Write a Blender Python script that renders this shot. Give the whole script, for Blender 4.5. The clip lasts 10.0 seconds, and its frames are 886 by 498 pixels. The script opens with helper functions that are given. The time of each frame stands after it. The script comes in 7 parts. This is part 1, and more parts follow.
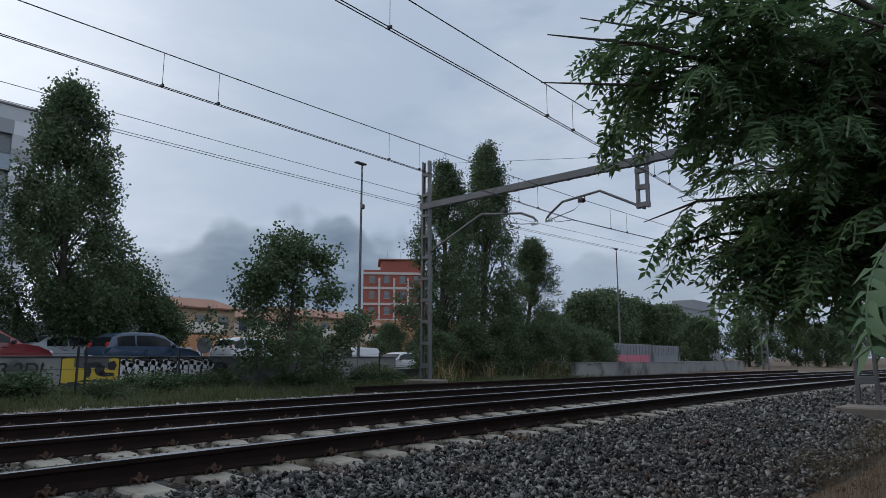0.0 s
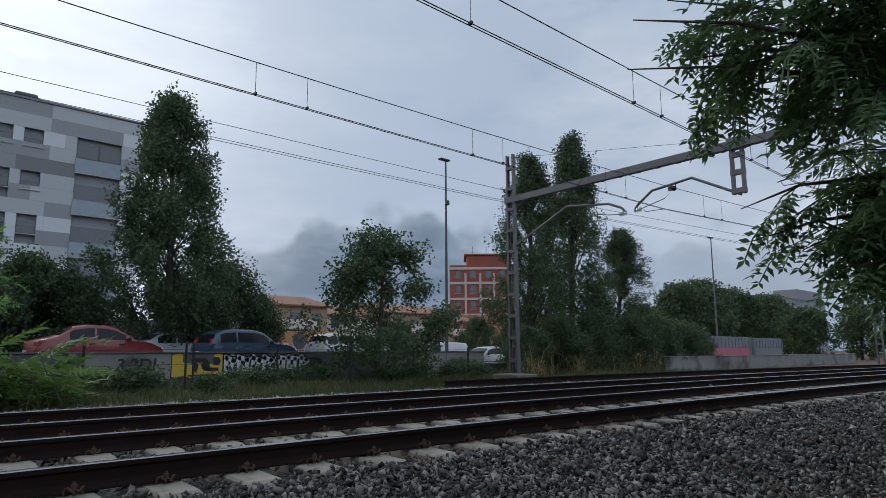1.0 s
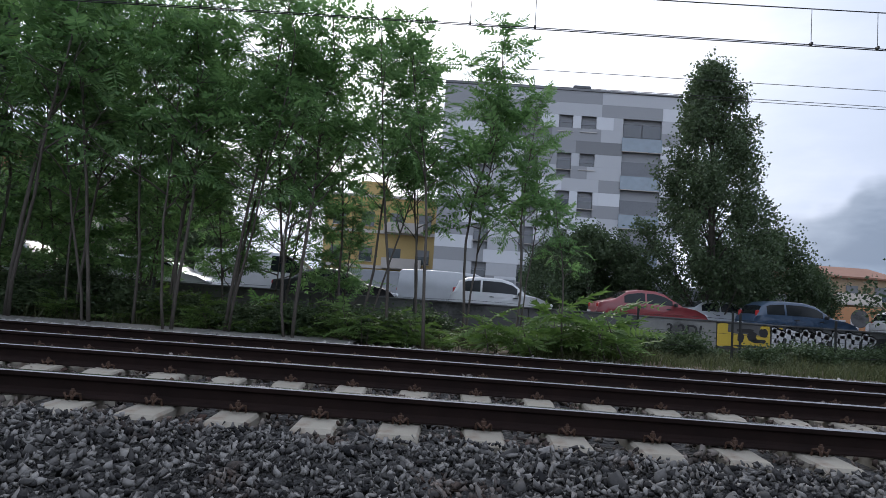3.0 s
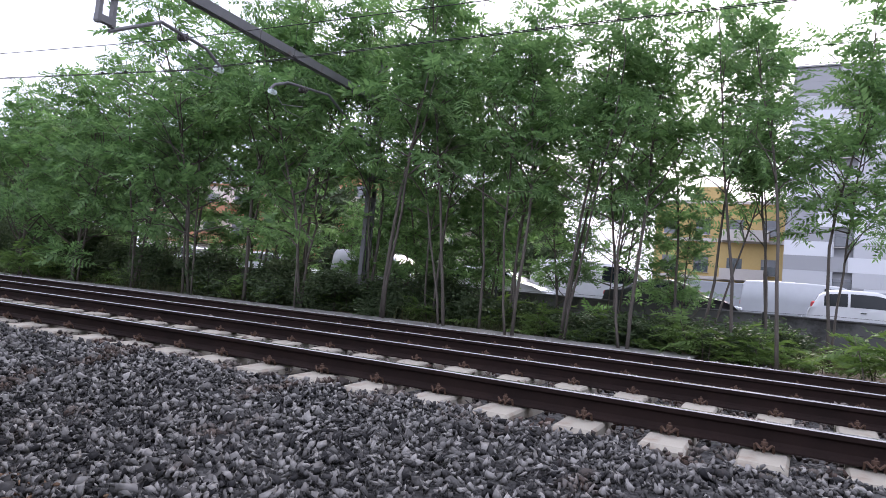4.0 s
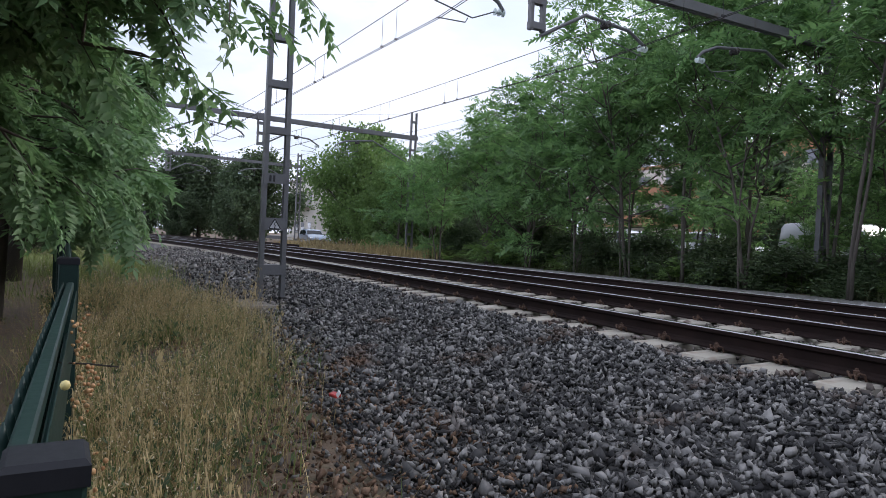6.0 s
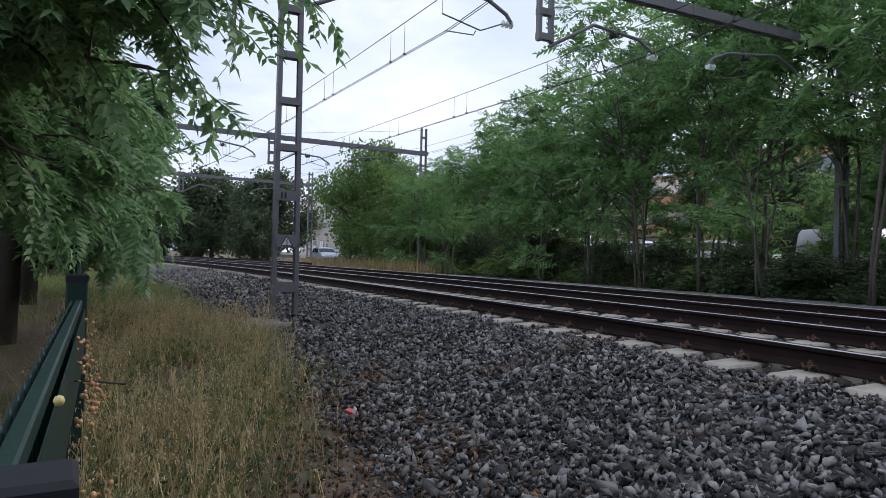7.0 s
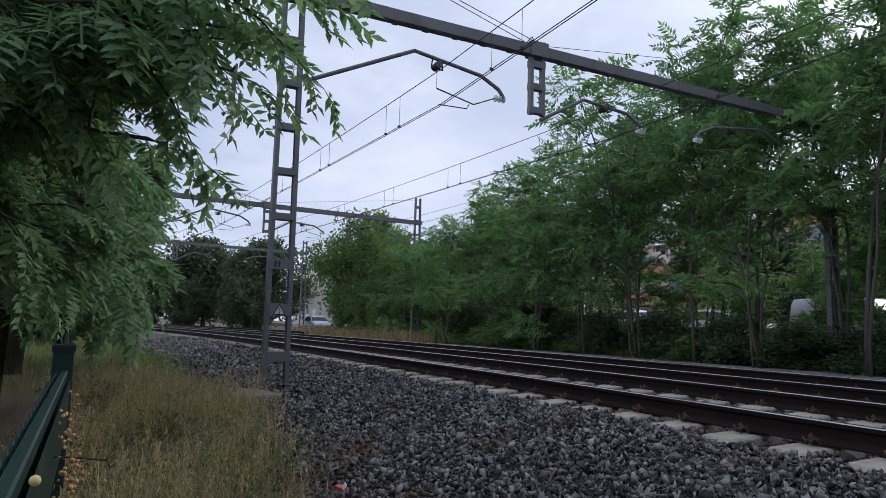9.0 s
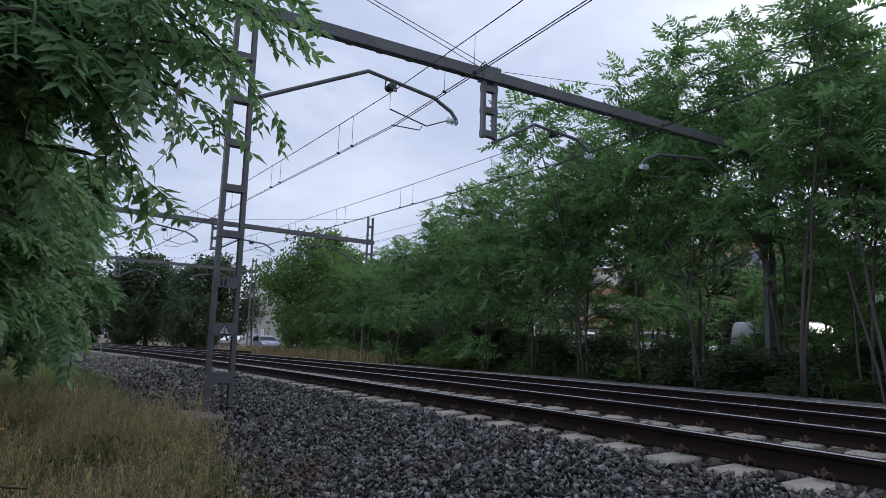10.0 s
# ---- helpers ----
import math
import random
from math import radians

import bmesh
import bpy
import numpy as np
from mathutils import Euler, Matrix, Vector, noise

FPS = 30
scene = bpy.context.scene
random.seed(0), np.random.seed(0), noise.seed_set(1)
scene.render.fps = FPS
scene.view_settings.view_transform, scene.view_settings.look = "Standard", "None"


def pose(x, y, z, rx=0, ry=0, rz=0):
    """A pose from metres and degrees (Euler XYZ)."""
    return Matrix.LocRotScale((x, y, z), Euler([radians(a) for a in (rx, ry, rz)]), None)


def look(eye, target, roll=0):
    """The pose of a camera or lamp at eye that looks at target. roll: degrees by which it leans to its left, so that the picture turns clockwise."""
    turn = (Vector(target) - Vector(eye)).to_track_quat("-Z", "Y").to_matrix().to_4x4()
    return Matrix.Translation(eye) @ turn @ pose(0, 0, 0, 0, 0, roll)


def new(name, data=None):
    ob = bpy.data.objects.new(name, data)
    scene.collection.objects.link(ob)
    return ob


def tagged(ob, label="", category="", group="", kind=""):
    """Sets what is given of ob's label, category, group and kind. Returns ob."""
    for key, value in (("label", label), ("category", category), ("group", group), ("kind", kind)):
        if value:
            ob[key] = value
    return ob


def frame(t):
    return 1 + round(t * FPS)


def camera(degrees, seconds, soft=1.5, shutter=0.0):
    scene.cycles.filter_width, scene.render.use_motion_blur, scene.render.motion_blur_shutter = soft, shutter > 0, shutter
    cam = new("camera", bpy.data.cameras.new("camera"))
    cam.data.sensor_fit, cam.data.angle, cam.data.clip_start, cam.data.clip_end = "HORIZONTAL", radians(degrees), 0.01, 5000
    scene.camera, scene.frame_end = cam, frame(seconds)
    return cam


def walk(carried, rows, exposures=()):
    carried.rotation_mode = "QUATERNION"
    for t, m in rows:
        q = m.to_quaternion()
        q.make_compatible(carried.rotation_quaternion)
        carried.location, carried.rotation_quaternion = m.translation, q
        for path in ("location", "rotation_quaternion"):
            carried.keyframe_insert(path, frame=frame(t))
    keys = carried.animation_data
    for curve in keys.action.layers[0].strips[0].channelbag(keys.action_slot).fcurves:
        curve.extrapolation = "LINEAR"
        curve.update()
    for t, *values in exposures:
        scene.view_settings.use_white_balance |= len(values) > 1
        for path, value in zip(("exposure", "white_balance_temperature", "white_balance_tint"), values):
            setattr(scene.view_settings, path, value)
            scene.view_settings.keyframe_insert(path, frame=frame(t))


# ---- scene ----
cam = camera(67.5, 10.0, soft=0.6)
PATH = [
    (0, (0.632, -0.253, 0.915), (2.17, 0.983, 1.239), -0.0),
    (0.5, (0.627, -0.246, 0.915), (2.09, 1.08, 1.235), -0.4),
    (1, (0.597, -0.261, 0.909), (1.964, 1.166, 1.218), -0.3),
    (1.5, (0.574, -0.268, 0.91), (1.785, 1.29, 1.237), 0.5),
    (2, (0.512, -0.298, 0.907), (1.404, 1.468, 1.198), 1.6),
    (2.5, (0.471, -0.277, 0.907), (0.903, 1.667, 1.086), 2.1),
    (3, (0.4, -0.259, 0.908), (0.382, 1.734, 1.07), 4.1),
    (3.2, (0.371, -0.281, 0.914), (0.119, 1.697, 1.076), 4.1),
    (4.3, (0.187, -0.148, 0.868), (-0.915, 1.519, 0.957), 6.0),
    (4.5, (0.109, -0.11, 0.869), (-1.085, 1.493, 0.946), 6.6),
    (5, (0.063, -0.087, 0.87), (-1.524, 1.13, 0.912), 8.0),
    (5.5, (0.086, -0.015, 0.87), (-1.716, 0.852, 0.883), 4.9),
    (6, (0.051, -0.012, 0.86), (-1.753, 0.85, 0.834), 2.6),
    (6.2, (0.046, -0.011, 0.858), (-1.772, 0.821, 0.863), 2.2),
    (7.3, (-0.07, 0.02, 0.817), (-1.891, 0.847, 0.842), 1.0),
    (7.5, (-0.071, 0.019, 0.817), (-1.895, 0.837, 0.871), 1.2),
    (8, (-0.07, 0.019, 0.819), (-1.911, 0.796, 0.88), 1.1),
    (8.5, (-0.065, 0.018, 0.822), (-1.907, 0.79, 0.933), 0.8),
    (9, (-0.059, 0.018, 0.83), (-1.861, 0.853, 1.056), 1.4),
    (9.5, (-0.033, 0.03, 0.862), (-1.805, 0.913, 1.14), 1.7),
    (10, (-0.04, 0.047, 0.839), (-1.772, 1.004, 1.129), 1.7),
]
EXPOSURES = [(0.0, -0.13, 6350, 8), (1.5, -0.17, 6350, 8), (2.0, -0.28, 6350, 9), (2.5, 0.03, 6400, 10), (3.0, 0.36, 6400, 13), (3.2, 0.57, 6450, 15), (4.5, 1.6, 6600, 24),
             (5.0, 1.43, 6600, 24), (5.5, 1.02, 6550, 20), (6.0, 0.82, 6500, 16), (7.5, 0.53, 6400, 15), (8.5, 0.33, 6350, 15), (10.0, 0.17, 6200, 15)]
walk(cam, [(t, look(e, g, r)) for t, e, g, r in PATH], EXPOSURES)


# ---- world, sun ----
SUN_AZ, SUN_EL = radians(-8), radians(30)          # bearing from +y to the right, height
SUN_DIR = Vector((math.sin(SUN_AZ) * math.cos(SUN_EL), math.cos(SUN_AZ) * math.cos(SUN_EL), math.sin(SUN_EL)))


def make_world():
    w = bpy.data.worlds.new("overcast_sky")
    w.use_nodes = True
    scene.world = w
    nt = w.node_tree
    nt.nodes.clear()
    N, L = nt.nodes.new, nt.links.new
    out, bg = N("ShaderNodeOutputWorld"), N("ShaderNodeBackground")
    sky = N("ShaderNodeTexSky")
    sky.sky_type, sky.sun_disc = "NISHITA", False
    sky.sun_elevation, sky.sun_rotation = SUN_EL, SUN_AZ
    sky.air_density, sky.dust_density = 1.0, 2.0
    tc = N("ShaderNodeTexCoord")
    sep = N("ShaderNodeSeparateXYZ")
    L(tc.outputs["Generated"], sep.inputs[0])

    def math_node(op, a, b=None, clamp=False):
        n = N("ShaderNodeMath")
        n.operation, n.use_clamp = op, clamp
        for i, v in enumerate((a, b)):
            if v is None:
                continue
            if isinstance(v, (int, float)):
                n.inputs[i].default_value = v
            else:
                L(v, n.inputs[i])
        return n.outputs[0]

    def ramp(v, lo, hi):
        n = N("ShaderNodeMapRange")
        n.interpolation_type = "SMOOTHSTEP"
        L(v, n.inputs["Value"])
        n.inputs["From Min"].default_value, n.inputs["From Max"].default_value = lo, hi
        return n.outputs["Result"]

    def cloud_noise(scale, zstretch, detail, offs=0.0):
        m = N("ShaderNodeMapping")
        m.inputs["Scale"].default_value = (scale, scale, scale * zstretch)
        m.inputs["Location"].default_value = (offs, offs * 0.7, offs * 1.3)
        L(tc.outputs["Generated"], m.inputs["Vector"])
        n = N("ShaderNodeTexNoise")
        n.inputs["Scale"].default_value = 1.0
        n.inputs["Detail"].default_value = detail
        n.inputs["Roughness"].default_value = 0.55
        L(m.outputs[0], n.inputs["Vector"])
        return n.outputs["Fac"]

    def mix(f, a, b):
        n = N("ShaderNodeMix")
        n.data_type = "RGBA"
        for s, v in ((n.inputs["Factor"], f), (n.inputs["A"], a), (n.inputs["B"], b)):
            if isinstance(v, tuple):
                s.default_value = (*v, 1)
            elif isinstance(v, (int, float)):
                s.default_value = v
            else:
                L(v, s)
        for s in n.inputs:
            if s.type == "RGBA" and s.name in ("A", "B"):
                v = a if s.name == "A" else b
                if isinstance(v, tuple):
                    s.default_value = (*v, 1)
                elif not s.is_linked and not isinstance(v, (int, float)):
                    L(v, s)
        return [o for o in n.outputs if o.type == "RGBA"][0]

    # clear sky seen thinly through layered cloud
    scaled = N("ShaderNodeVectorMath")
    scaled.operation = "SCALE"
    L(sky.outputs[0], scaled.inputs[0])
    scaled.inputs["Scale"].default_value = 0.10
    n1 = cloud_noise(2.2, 2.6, 6.0)
    n2 = cloud_noise(5.5, 3.0, 5.0, 3.1)
    tone = ramp(n1, 0.35, 0.68)
    layer = mix(tone, (0.46, 0.54, 0.68), (0.66, 0.72, 0.83))
    cover = mix(ramp(n2, 0.3, 0.5), scaled.outputs[0], layer)
    cover = mix(0.8, cover, layer)
    # grey cumulus bank low over the horizon, away from the sun
    def billow(scale, offs):
        m = N("ShaderNodeMapping")
        m.inputs["Scale"].default_value = (scale, scale, scale * 1.25)
        m.inputs["Location"].default_value = (offs, offs * 0.6, offs * 1.4)
        L(tc.outputs["Generated"], m.inputs["Vector"])
        v = N("ShaderNodeTexVoronoi")
        v.feature = "SMOOTH_F1"
        v.inputs["Scale"].default_value = 1.0
        v.inputs["Smoothness"].default_value = 0.25
        L(m.outputs[0], v.inputs["Vector"])
        return v.outputs["Distance"]

    puff = math_node("ADD", math_node("MULTIPLY", billow(13.0, 2.3), 0.075), math_node("MULTIPLY", billow(34.0, 5.1), 0.022))
    edge = math_node("ADD", sep.outputs["Z"], puff)
    edge = math_node("ADD", edge, math_node("MULTIPLY", math_node("SUBTRACT", n2, 0.5), 0.05))
    edge = math_node("ADD", edge, math_node("MULTIPLY", ramp(sep.outputs["X"], 0.66, 0.76), 0.06))
    edge = math_node("ADD", edge, math_node("MULTIPLY", math_node("SUBTRACT", 1.0, ramp(sep.outputs["X"], 0.40, 0.56)), 0.10))
    low = math_node("SUBTRACT", 1.0, ramp(edge, 0.235, 0.268))
    side = math_node("MULTIPLY", ramp(sep.outputs["X"], 0.36, 0.50), math_node("SUBTRACT", 1.0, math_node("MULTIPLY", ramp(sep.outputs["X"], 0.68, 0.80), 0.55)))
    haze = ramp(sep.outputs["Z"], -0.01, 0.10)
    bank = mix(haze, (0.19, 0.26, 0.36), (0.15, 0.205, 0.29))
    bank = mix(math_node("MULTIPLY", ramp(n2, 0.42, 0.62), 0.7), bank, (0.26, 0.33, 0.43))
    bank = mix(math_node("MULTIPLY", ramp(edge, 0.19, 0.245), 0.45), bank, (0.33, 0.40, 0.50))
    cover = mix(math_node("MULTIPLY", math_node("MULTIPLY", low, side), 0.92), cover, bank)
    # the veiled sun's bright patch
    dot = N("ShaderNodeVectorMath")
    dot.operation = "DOT_PRODUCT"
    L(tc.outputs["Generated"], dot.inputs[0])
    dot.inputs[1].default_value = SUN_DIR
    glow = math_node("POWER", math_node("MAXIMUM", dot.outputs["Value"], 0.0), 9.0)
    core = math_node("POWER", math_node("MAXIMUM", dot.outputs["Value"], 0.0), 120.0)
    g = N("ShaderNodeVectorMath")
    g.operation = "SCALE"
    g.inputs[0].default_value = (1.0, 0.97, 0.93)
    L(math_node("ADD", math_node("MULTIPLY", glow, 0.75), math_node("MULTIPLY", core, 2.2)), g.inputs["Scale"])
    back = N("ShaderNodeVectorMath")
    back.operation = "SCALE"
    L(cover, back.inputs[0])
    L(math_node("ADD", 1.0, math_node("MULTIPLY", ramp(math_node("MULTIPLY", sep.outputs["Y"], -1.0), 0.05, 0.7), 0.4)), back.inputs["Scale"])
    add = N("ShaderNodeVectorMath")
    add.operation = "ADD"
    L(back.outputs[0], add.inputs[0])
    L(g.outputs[0], add.inputs[1])
    L(add.outputs[0], bg.inputs["Color"])
    bg.inputs["Strength"].default_value = 1.0
    L(bg.outputs[0], out.inputs["Surface"])


make_world()
sun = new("sun", bpy.data.lights.new("sun", "SUN"))
sun.data.energy, sun.data.angle, sun.data.color = 1.0, radians(14), (1.0, 0.95, 0.88)
sun.matrix_basis = look(SUN_DIR * 100, (0, 0, 0))


# ---- materials ----
def mat(name, a, b, rough=0.8, metal=0.0, big=1.5, fine=25.0, bump=0.3, dist=0.01, island=0.0, objrand=0.0,
        stain=None, stain_scale=0.8, stain_at=(0.55, 0.7), trans=0.0, spec=0.5, coat=0.0, gamma=1.0):
    """Two-scale procedural surface: a and b mixed by coarse and fine noise, optional stain, random tone by piece."""
    m = bpy.data.materials.new(name)
    m.use_nodes = True
    nt = m.node_tree
    N, L = nt.nodes.new, nt.links.new
    p = nt.nodes["Principled BSDF"]
    tc = N("ShaderNodeTexCoord")

    def nz(scale, detail):
        n = N("ShaderNodeTexNoise")
        n.inputs["Scale"].default_value, n.inputs["Detail"].default_value = scale, detail
        L(tc.outputs["Object"], n.inputs["Vector"])
        return n.outputs["Fac"]

    def rgb(f, c1, c2):
        n = N("ShaderNodeMix")
        n.data_type = "RGBA"
        L(f, n.inputs[0])
        for s, c in ((n.inputs[6], c1), (n.inputs[7], c2)):
            if isinstance(c, tuple):
                s.default_value = (*c, 1)
            else:
                L(c, s)
        return n.outputs[2]

    def mul(x, k, add=0.0):
        n = N("ShaderNodeMath")
        n.operation = "MULTIPLY_ADD"
        L(x, n.inputs[0])
        n.inputs[1].default_value, n.inputs[2].default_value = k, add
        return n.outputs[0]

    def plus(x, y):
        n = N("ShaderNodeMath")
        n.operation, n.use_clamp = "ADD", True
        L(x, n.inputs[0])
        L(y, n.inputs[1])
        return n.outputs[0]

    nb, nf = nz(big, 4), nz(fine, 6)
    f = plus(mul(nb, 1.0, -0.2), mul(nf, 0.7, -0.15))
    if island:
        g = N("ShaderNodeNewGeometry")
        f = plus(mul(f, 1 - island), mul(g.outputs["Random Per Island"], island))
    if objrand:
        o = N("ShaderNodeObjectInfo")
        f = plus(mul(f, 1 - objrand), mul(o.outputs["Random"], objrand))
    if gamma != 1.0:
        pw = N("ShaderNodeMath")
        pw.operation = "POWER"
        L(f, pw.inputs[0])
        pw.inputs[1].default_value = gamma
        f = pw.outputs[0]
    col = rgb(f, a, b)
    if stain:
        s = N("ShaderNodeMapRange")
        L(plus(mul(nz(stain_scale, 5), 1.0), mul(nf, 0.15, -0.07)), s.inputs[0])
        s.inputs[1].default_value, s.inputs[2].default_value = stain_at
        col = rgb(s.outputs[0], col, stain)
    L(col, p.inputs["Base Color"])
    r = N("ShaderNodeMapRange")
    L(nf, r.inputs[0])
    r.inputs[3].default_value, r.inputs[4].default_value = max(0.0, rough - 0.1), min(1.0, rough + 0.1)
    L(r.outputs[0], p.inputs["Roughness"])
    p.inputs["Metallic"].default_value = metal
    p.inputs["Specular IOR Level"].default_value = spec
    p.inputs["Coat Weight"].default_value = coat
    if bump:
        bp = N("ShaderNodeBump")
        bp.inputs["Strength"].default_value, bp.inputs["Distance"].default_value = bump, dist
        L(nf, bp.inputs["Height"])
        L(bp.outputs[0], p.inputs["Normal"])
    if trans:
        t = N("ShaderNodeBsdfTranslucent")
        hue = N("ShaderNodeHueSaturation")
        hue.inputs["Saturation"].default_value, hue.inputs["Value"].default_value = 1.05, 1.5
        L(col, hue.inputs["Color"])
        L(hue.outputs[0], t.inputs["Color"])
        mx = N("ShaderNodeMixShader")
        mx.inputs[0].default_value = trans
        L(p.outputs[0], mx.inputs[1])
        L(t.outputs[0], mx.inputs[2])
        L(mx.outputs[0], nt.nodes["Material Output"].inputs["Surface"])
    return m


def glass_mat(name, tint, rough=0.05):
    m = mat(name, tint, tuple(c * 1.3 for c in tint), rough=rough + 0.1, bump=0, fine=3, spec=0.7, coat=0.6)
    m.node_tree.nodes["Principled BSDF"].inputs["Coat Roughness"].default_value = 0.03
    return m


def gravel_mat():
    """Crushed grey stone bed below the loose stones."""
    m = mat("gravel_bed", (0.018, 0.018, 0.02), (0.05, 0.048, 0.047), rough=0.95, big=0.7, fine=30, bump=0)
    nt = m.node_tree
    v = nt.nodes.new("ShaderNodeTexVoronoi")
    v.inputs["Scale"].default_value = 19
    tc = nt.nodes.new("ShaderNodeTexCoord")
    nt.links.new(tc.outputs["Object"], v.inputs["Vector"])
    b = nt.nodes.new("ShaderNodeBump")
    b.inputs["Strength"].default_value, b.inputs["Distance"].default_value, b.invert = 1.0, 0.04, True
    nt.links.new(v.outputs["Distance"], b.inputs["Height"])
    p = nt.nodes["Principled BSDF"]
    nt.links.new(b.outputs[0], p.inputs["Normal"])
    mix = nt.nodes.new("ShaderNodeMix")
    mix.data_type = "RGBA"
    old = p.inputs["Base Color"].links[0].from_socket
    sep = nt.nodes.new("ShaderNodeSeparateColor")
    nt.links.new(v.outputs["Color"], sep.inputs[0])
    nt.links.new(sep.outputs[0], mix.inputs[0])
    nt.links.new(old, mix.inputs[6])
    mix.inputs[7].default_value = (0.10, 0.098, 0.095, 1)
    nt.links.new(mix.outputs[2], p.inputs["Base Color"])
    return m


M = {}
M["ground"] = mat("dry_soil_and_grass", (0.06, 0.040, 0.026), (0.155, 0.108, 0.068), rough=0.95, big=0.6, fine=14, bump=0.7, dist=0.03,
                  stain=(0.06, 0.065, 0.03), stain_scale=0.35, stain_at=(0.58, 0.7))
M["gravel"] = gravel_mat()
STONE = dict(rough=0.92, big=3, fine=60, bump=0.4, dist=0.004, island=0.8, spec=0.2, gamma=1.7)
M["stone"] = mat("crushed_granite", (0.013, 0.013, 0.0145), (0.37, 0.355, 0.335), stain=(0.13, 0.08, 0.055), stain_scale=1.6, stain_at=(0.58, 0.8), **STONE)
M["stone_mid"] = mat("rusty_granite", (0.03, 0.024, 0.022), (0.34, 0.30, 0.265), stain=(0.13, 0.07, 0.05), stain_scale=2.0, stain_at=(0.5, 0.75), **STONE)
M["stone_pale"] = mat("pale_dusty_granite", (0.16, 0.155, 0.148), (0.52, 0.50, 0.47), **STONE)
M["clod"] = mat("brown_soil_clods", (0.06, 0.036, 0.024), (0.25, 0.16, 0.105), rough=0.95, big=4, fine=50, bump=0.5, island=0.7, spec=0.2)
M["sleeper"] = mat("weathered_concrete", (0.25, 0.225, 0.18), (0.42, 0.385, 0.32), rough=0.9, big=3, fine=70, bump=0.35, dist=0.004, objrand=0.35,
                   stain=(0.22, 0.16, 0.12), stain_scale=5, stain_at=(0.55, 0.75))
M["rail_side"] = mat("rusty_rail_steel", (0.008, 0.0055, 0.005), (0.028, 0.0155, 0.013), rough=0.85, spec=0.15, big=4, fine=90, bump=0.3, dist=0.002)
M["rail_top"] = mat("polished_rail_head", (0.30, 0.29, 0.29), (0.48, 0.47, 0.47), rough=0.22, metal=1.0, big=3, fine=40, bump=0.05, dist=0.001)
M["clip"] = mat("rusty_clip_steel", (0.06, 0.035, 0.025), (0.13, 0.075, 0.05), rough=0.8, metal=0.4, fine=120, bump=0.3, dist=0.001)
M["galv"] = mat("dull_galvanised_steel", (0.10, 0.10, 0.105), (0.19, 0.19, 0.195), rough=0.65, metal=0.3, big=1.2, fine=35, bump=0.15, dist=0.002,
                stain=(0.11, 0.085, 0.07), stain_scale=2.2, stain_at=(0.6, 0.75))
M["wire"] = mat("dark_copper_wire", (0.02, 0.02, 0.022), (0.04, 0.038, 0.036), rough=0.6, metal=0.5, bump=0)
M["insul"] = mat("brown_glazed_insulator", (0.05, 0.045, 0.045), (0.09, 0.08, 0.075), rough=0.25, bump=0)
M["glassy"] = mat("pale_glass_insulator", (0.42, 0.50, 0.48), (0.55, 0.62, 0.6), rough=0.12, bump=0)
M["concrete"] = mat("grey_wall_concrete", (0.17, 0.17, 0.165), (0.30, 0.295, 0.28), rough=0.9, big=0.5, fine=12, bump=0.4, dist=0.006,
                    stain=(0.09, 0.09, 0.085), stain_scale=0.7, stain_at=(0.52, 0.66))
M["concrete_dark"] = mat("dark_stained_concrete", (0.07, 0.072, 0.075), (0.14, 0.14, 0.14), rough=0.9, big=0.6, fine=12, bump=0.4, dist=0.006,
                         stain=(0.045, 0.045, 0.045), stain_scale=0.8, stain_at=(0.55, 0.65))
M["slab"] = mat("old_foundation_concrete", (0.13, 0.11, 0.095), (0.24, 0.21, 0.18), rough=0.95, big=2, fine=30, bump=0.5, dist=0.006)
M["asphalt"] = mat("car_park_asphalt", (0.045, 0.045, 0.047), (0.075, 0.074, 0.072), rough=0.9, big=0.4, fine=60, bump=0.3)
M["yellow"] = mat("yellow_spray_paint", (0.50, 0.34, 0.03), (0.62, 0.45, 0.06), rough=0.7, fine=20, bump=0.15)
M["white_spray"] = mat("white_spray_paint", (0.46, 0.46, 0.47), (0.60, 0.6, 0.62), rough=0.7, fine=20, bump=0.15)
M["black_spray"] = mat("black_spray_paint", (0.012, 0.012, 0.013), (0.03, 0.03, 0.03), rough=0.6, fine=20, bump=0.1)
M["pink"] = mat("magenta_spray_paint", (0.42, 0.09, 0.16), (0.55, 0.16, 0.22), rough=0.7, fine=10, bump=0.1)
M["blue_spray"] = mat("blue_spray_paint", (0.05, 0.09, 0.30), (0.1, 0.16, 0.42), rough=0.7, fine=10, bump=0.1)
M["bark"] = mat("grey_brown_bark", (0.035, 0.029, 0.024), (0.09, 0.076, 0.064), rough=0.95, big=2, fine=30, bump=0.7, dist=0.01)
M["bark_pale"] = mat("smooth_grey_bark", (0.055, 0.047, 0.04), (0.13, 0.112, 0.095), rough=0.9, big=1.5, fine=25, bump=0.4, dist=0.006)
LEAF = dict(rough=0.6, big=0.8, fine=9, bump=0, spec=0.5)
M["leaf_ail"] = mat("green_pinnate_leaf", (0.052, 0.115, 0.042), (0.185, 0.31, 0.118), island=0.7, trans=0.5, **LEAF)
M["leaf_fresh"] = mat("fresh_green_leaf", (0.055, 0.11, 0.03), (0.165, 0.255, 0.075), island=0.6, trans=0.4, **LEAF)
M["leaf_poplar"] = mat("dark_poplar_leaf", (0.034, 0.060, 0.028), (0.095, 0.138, 0.062), island=0.6, trans=0.28, **LEAF)
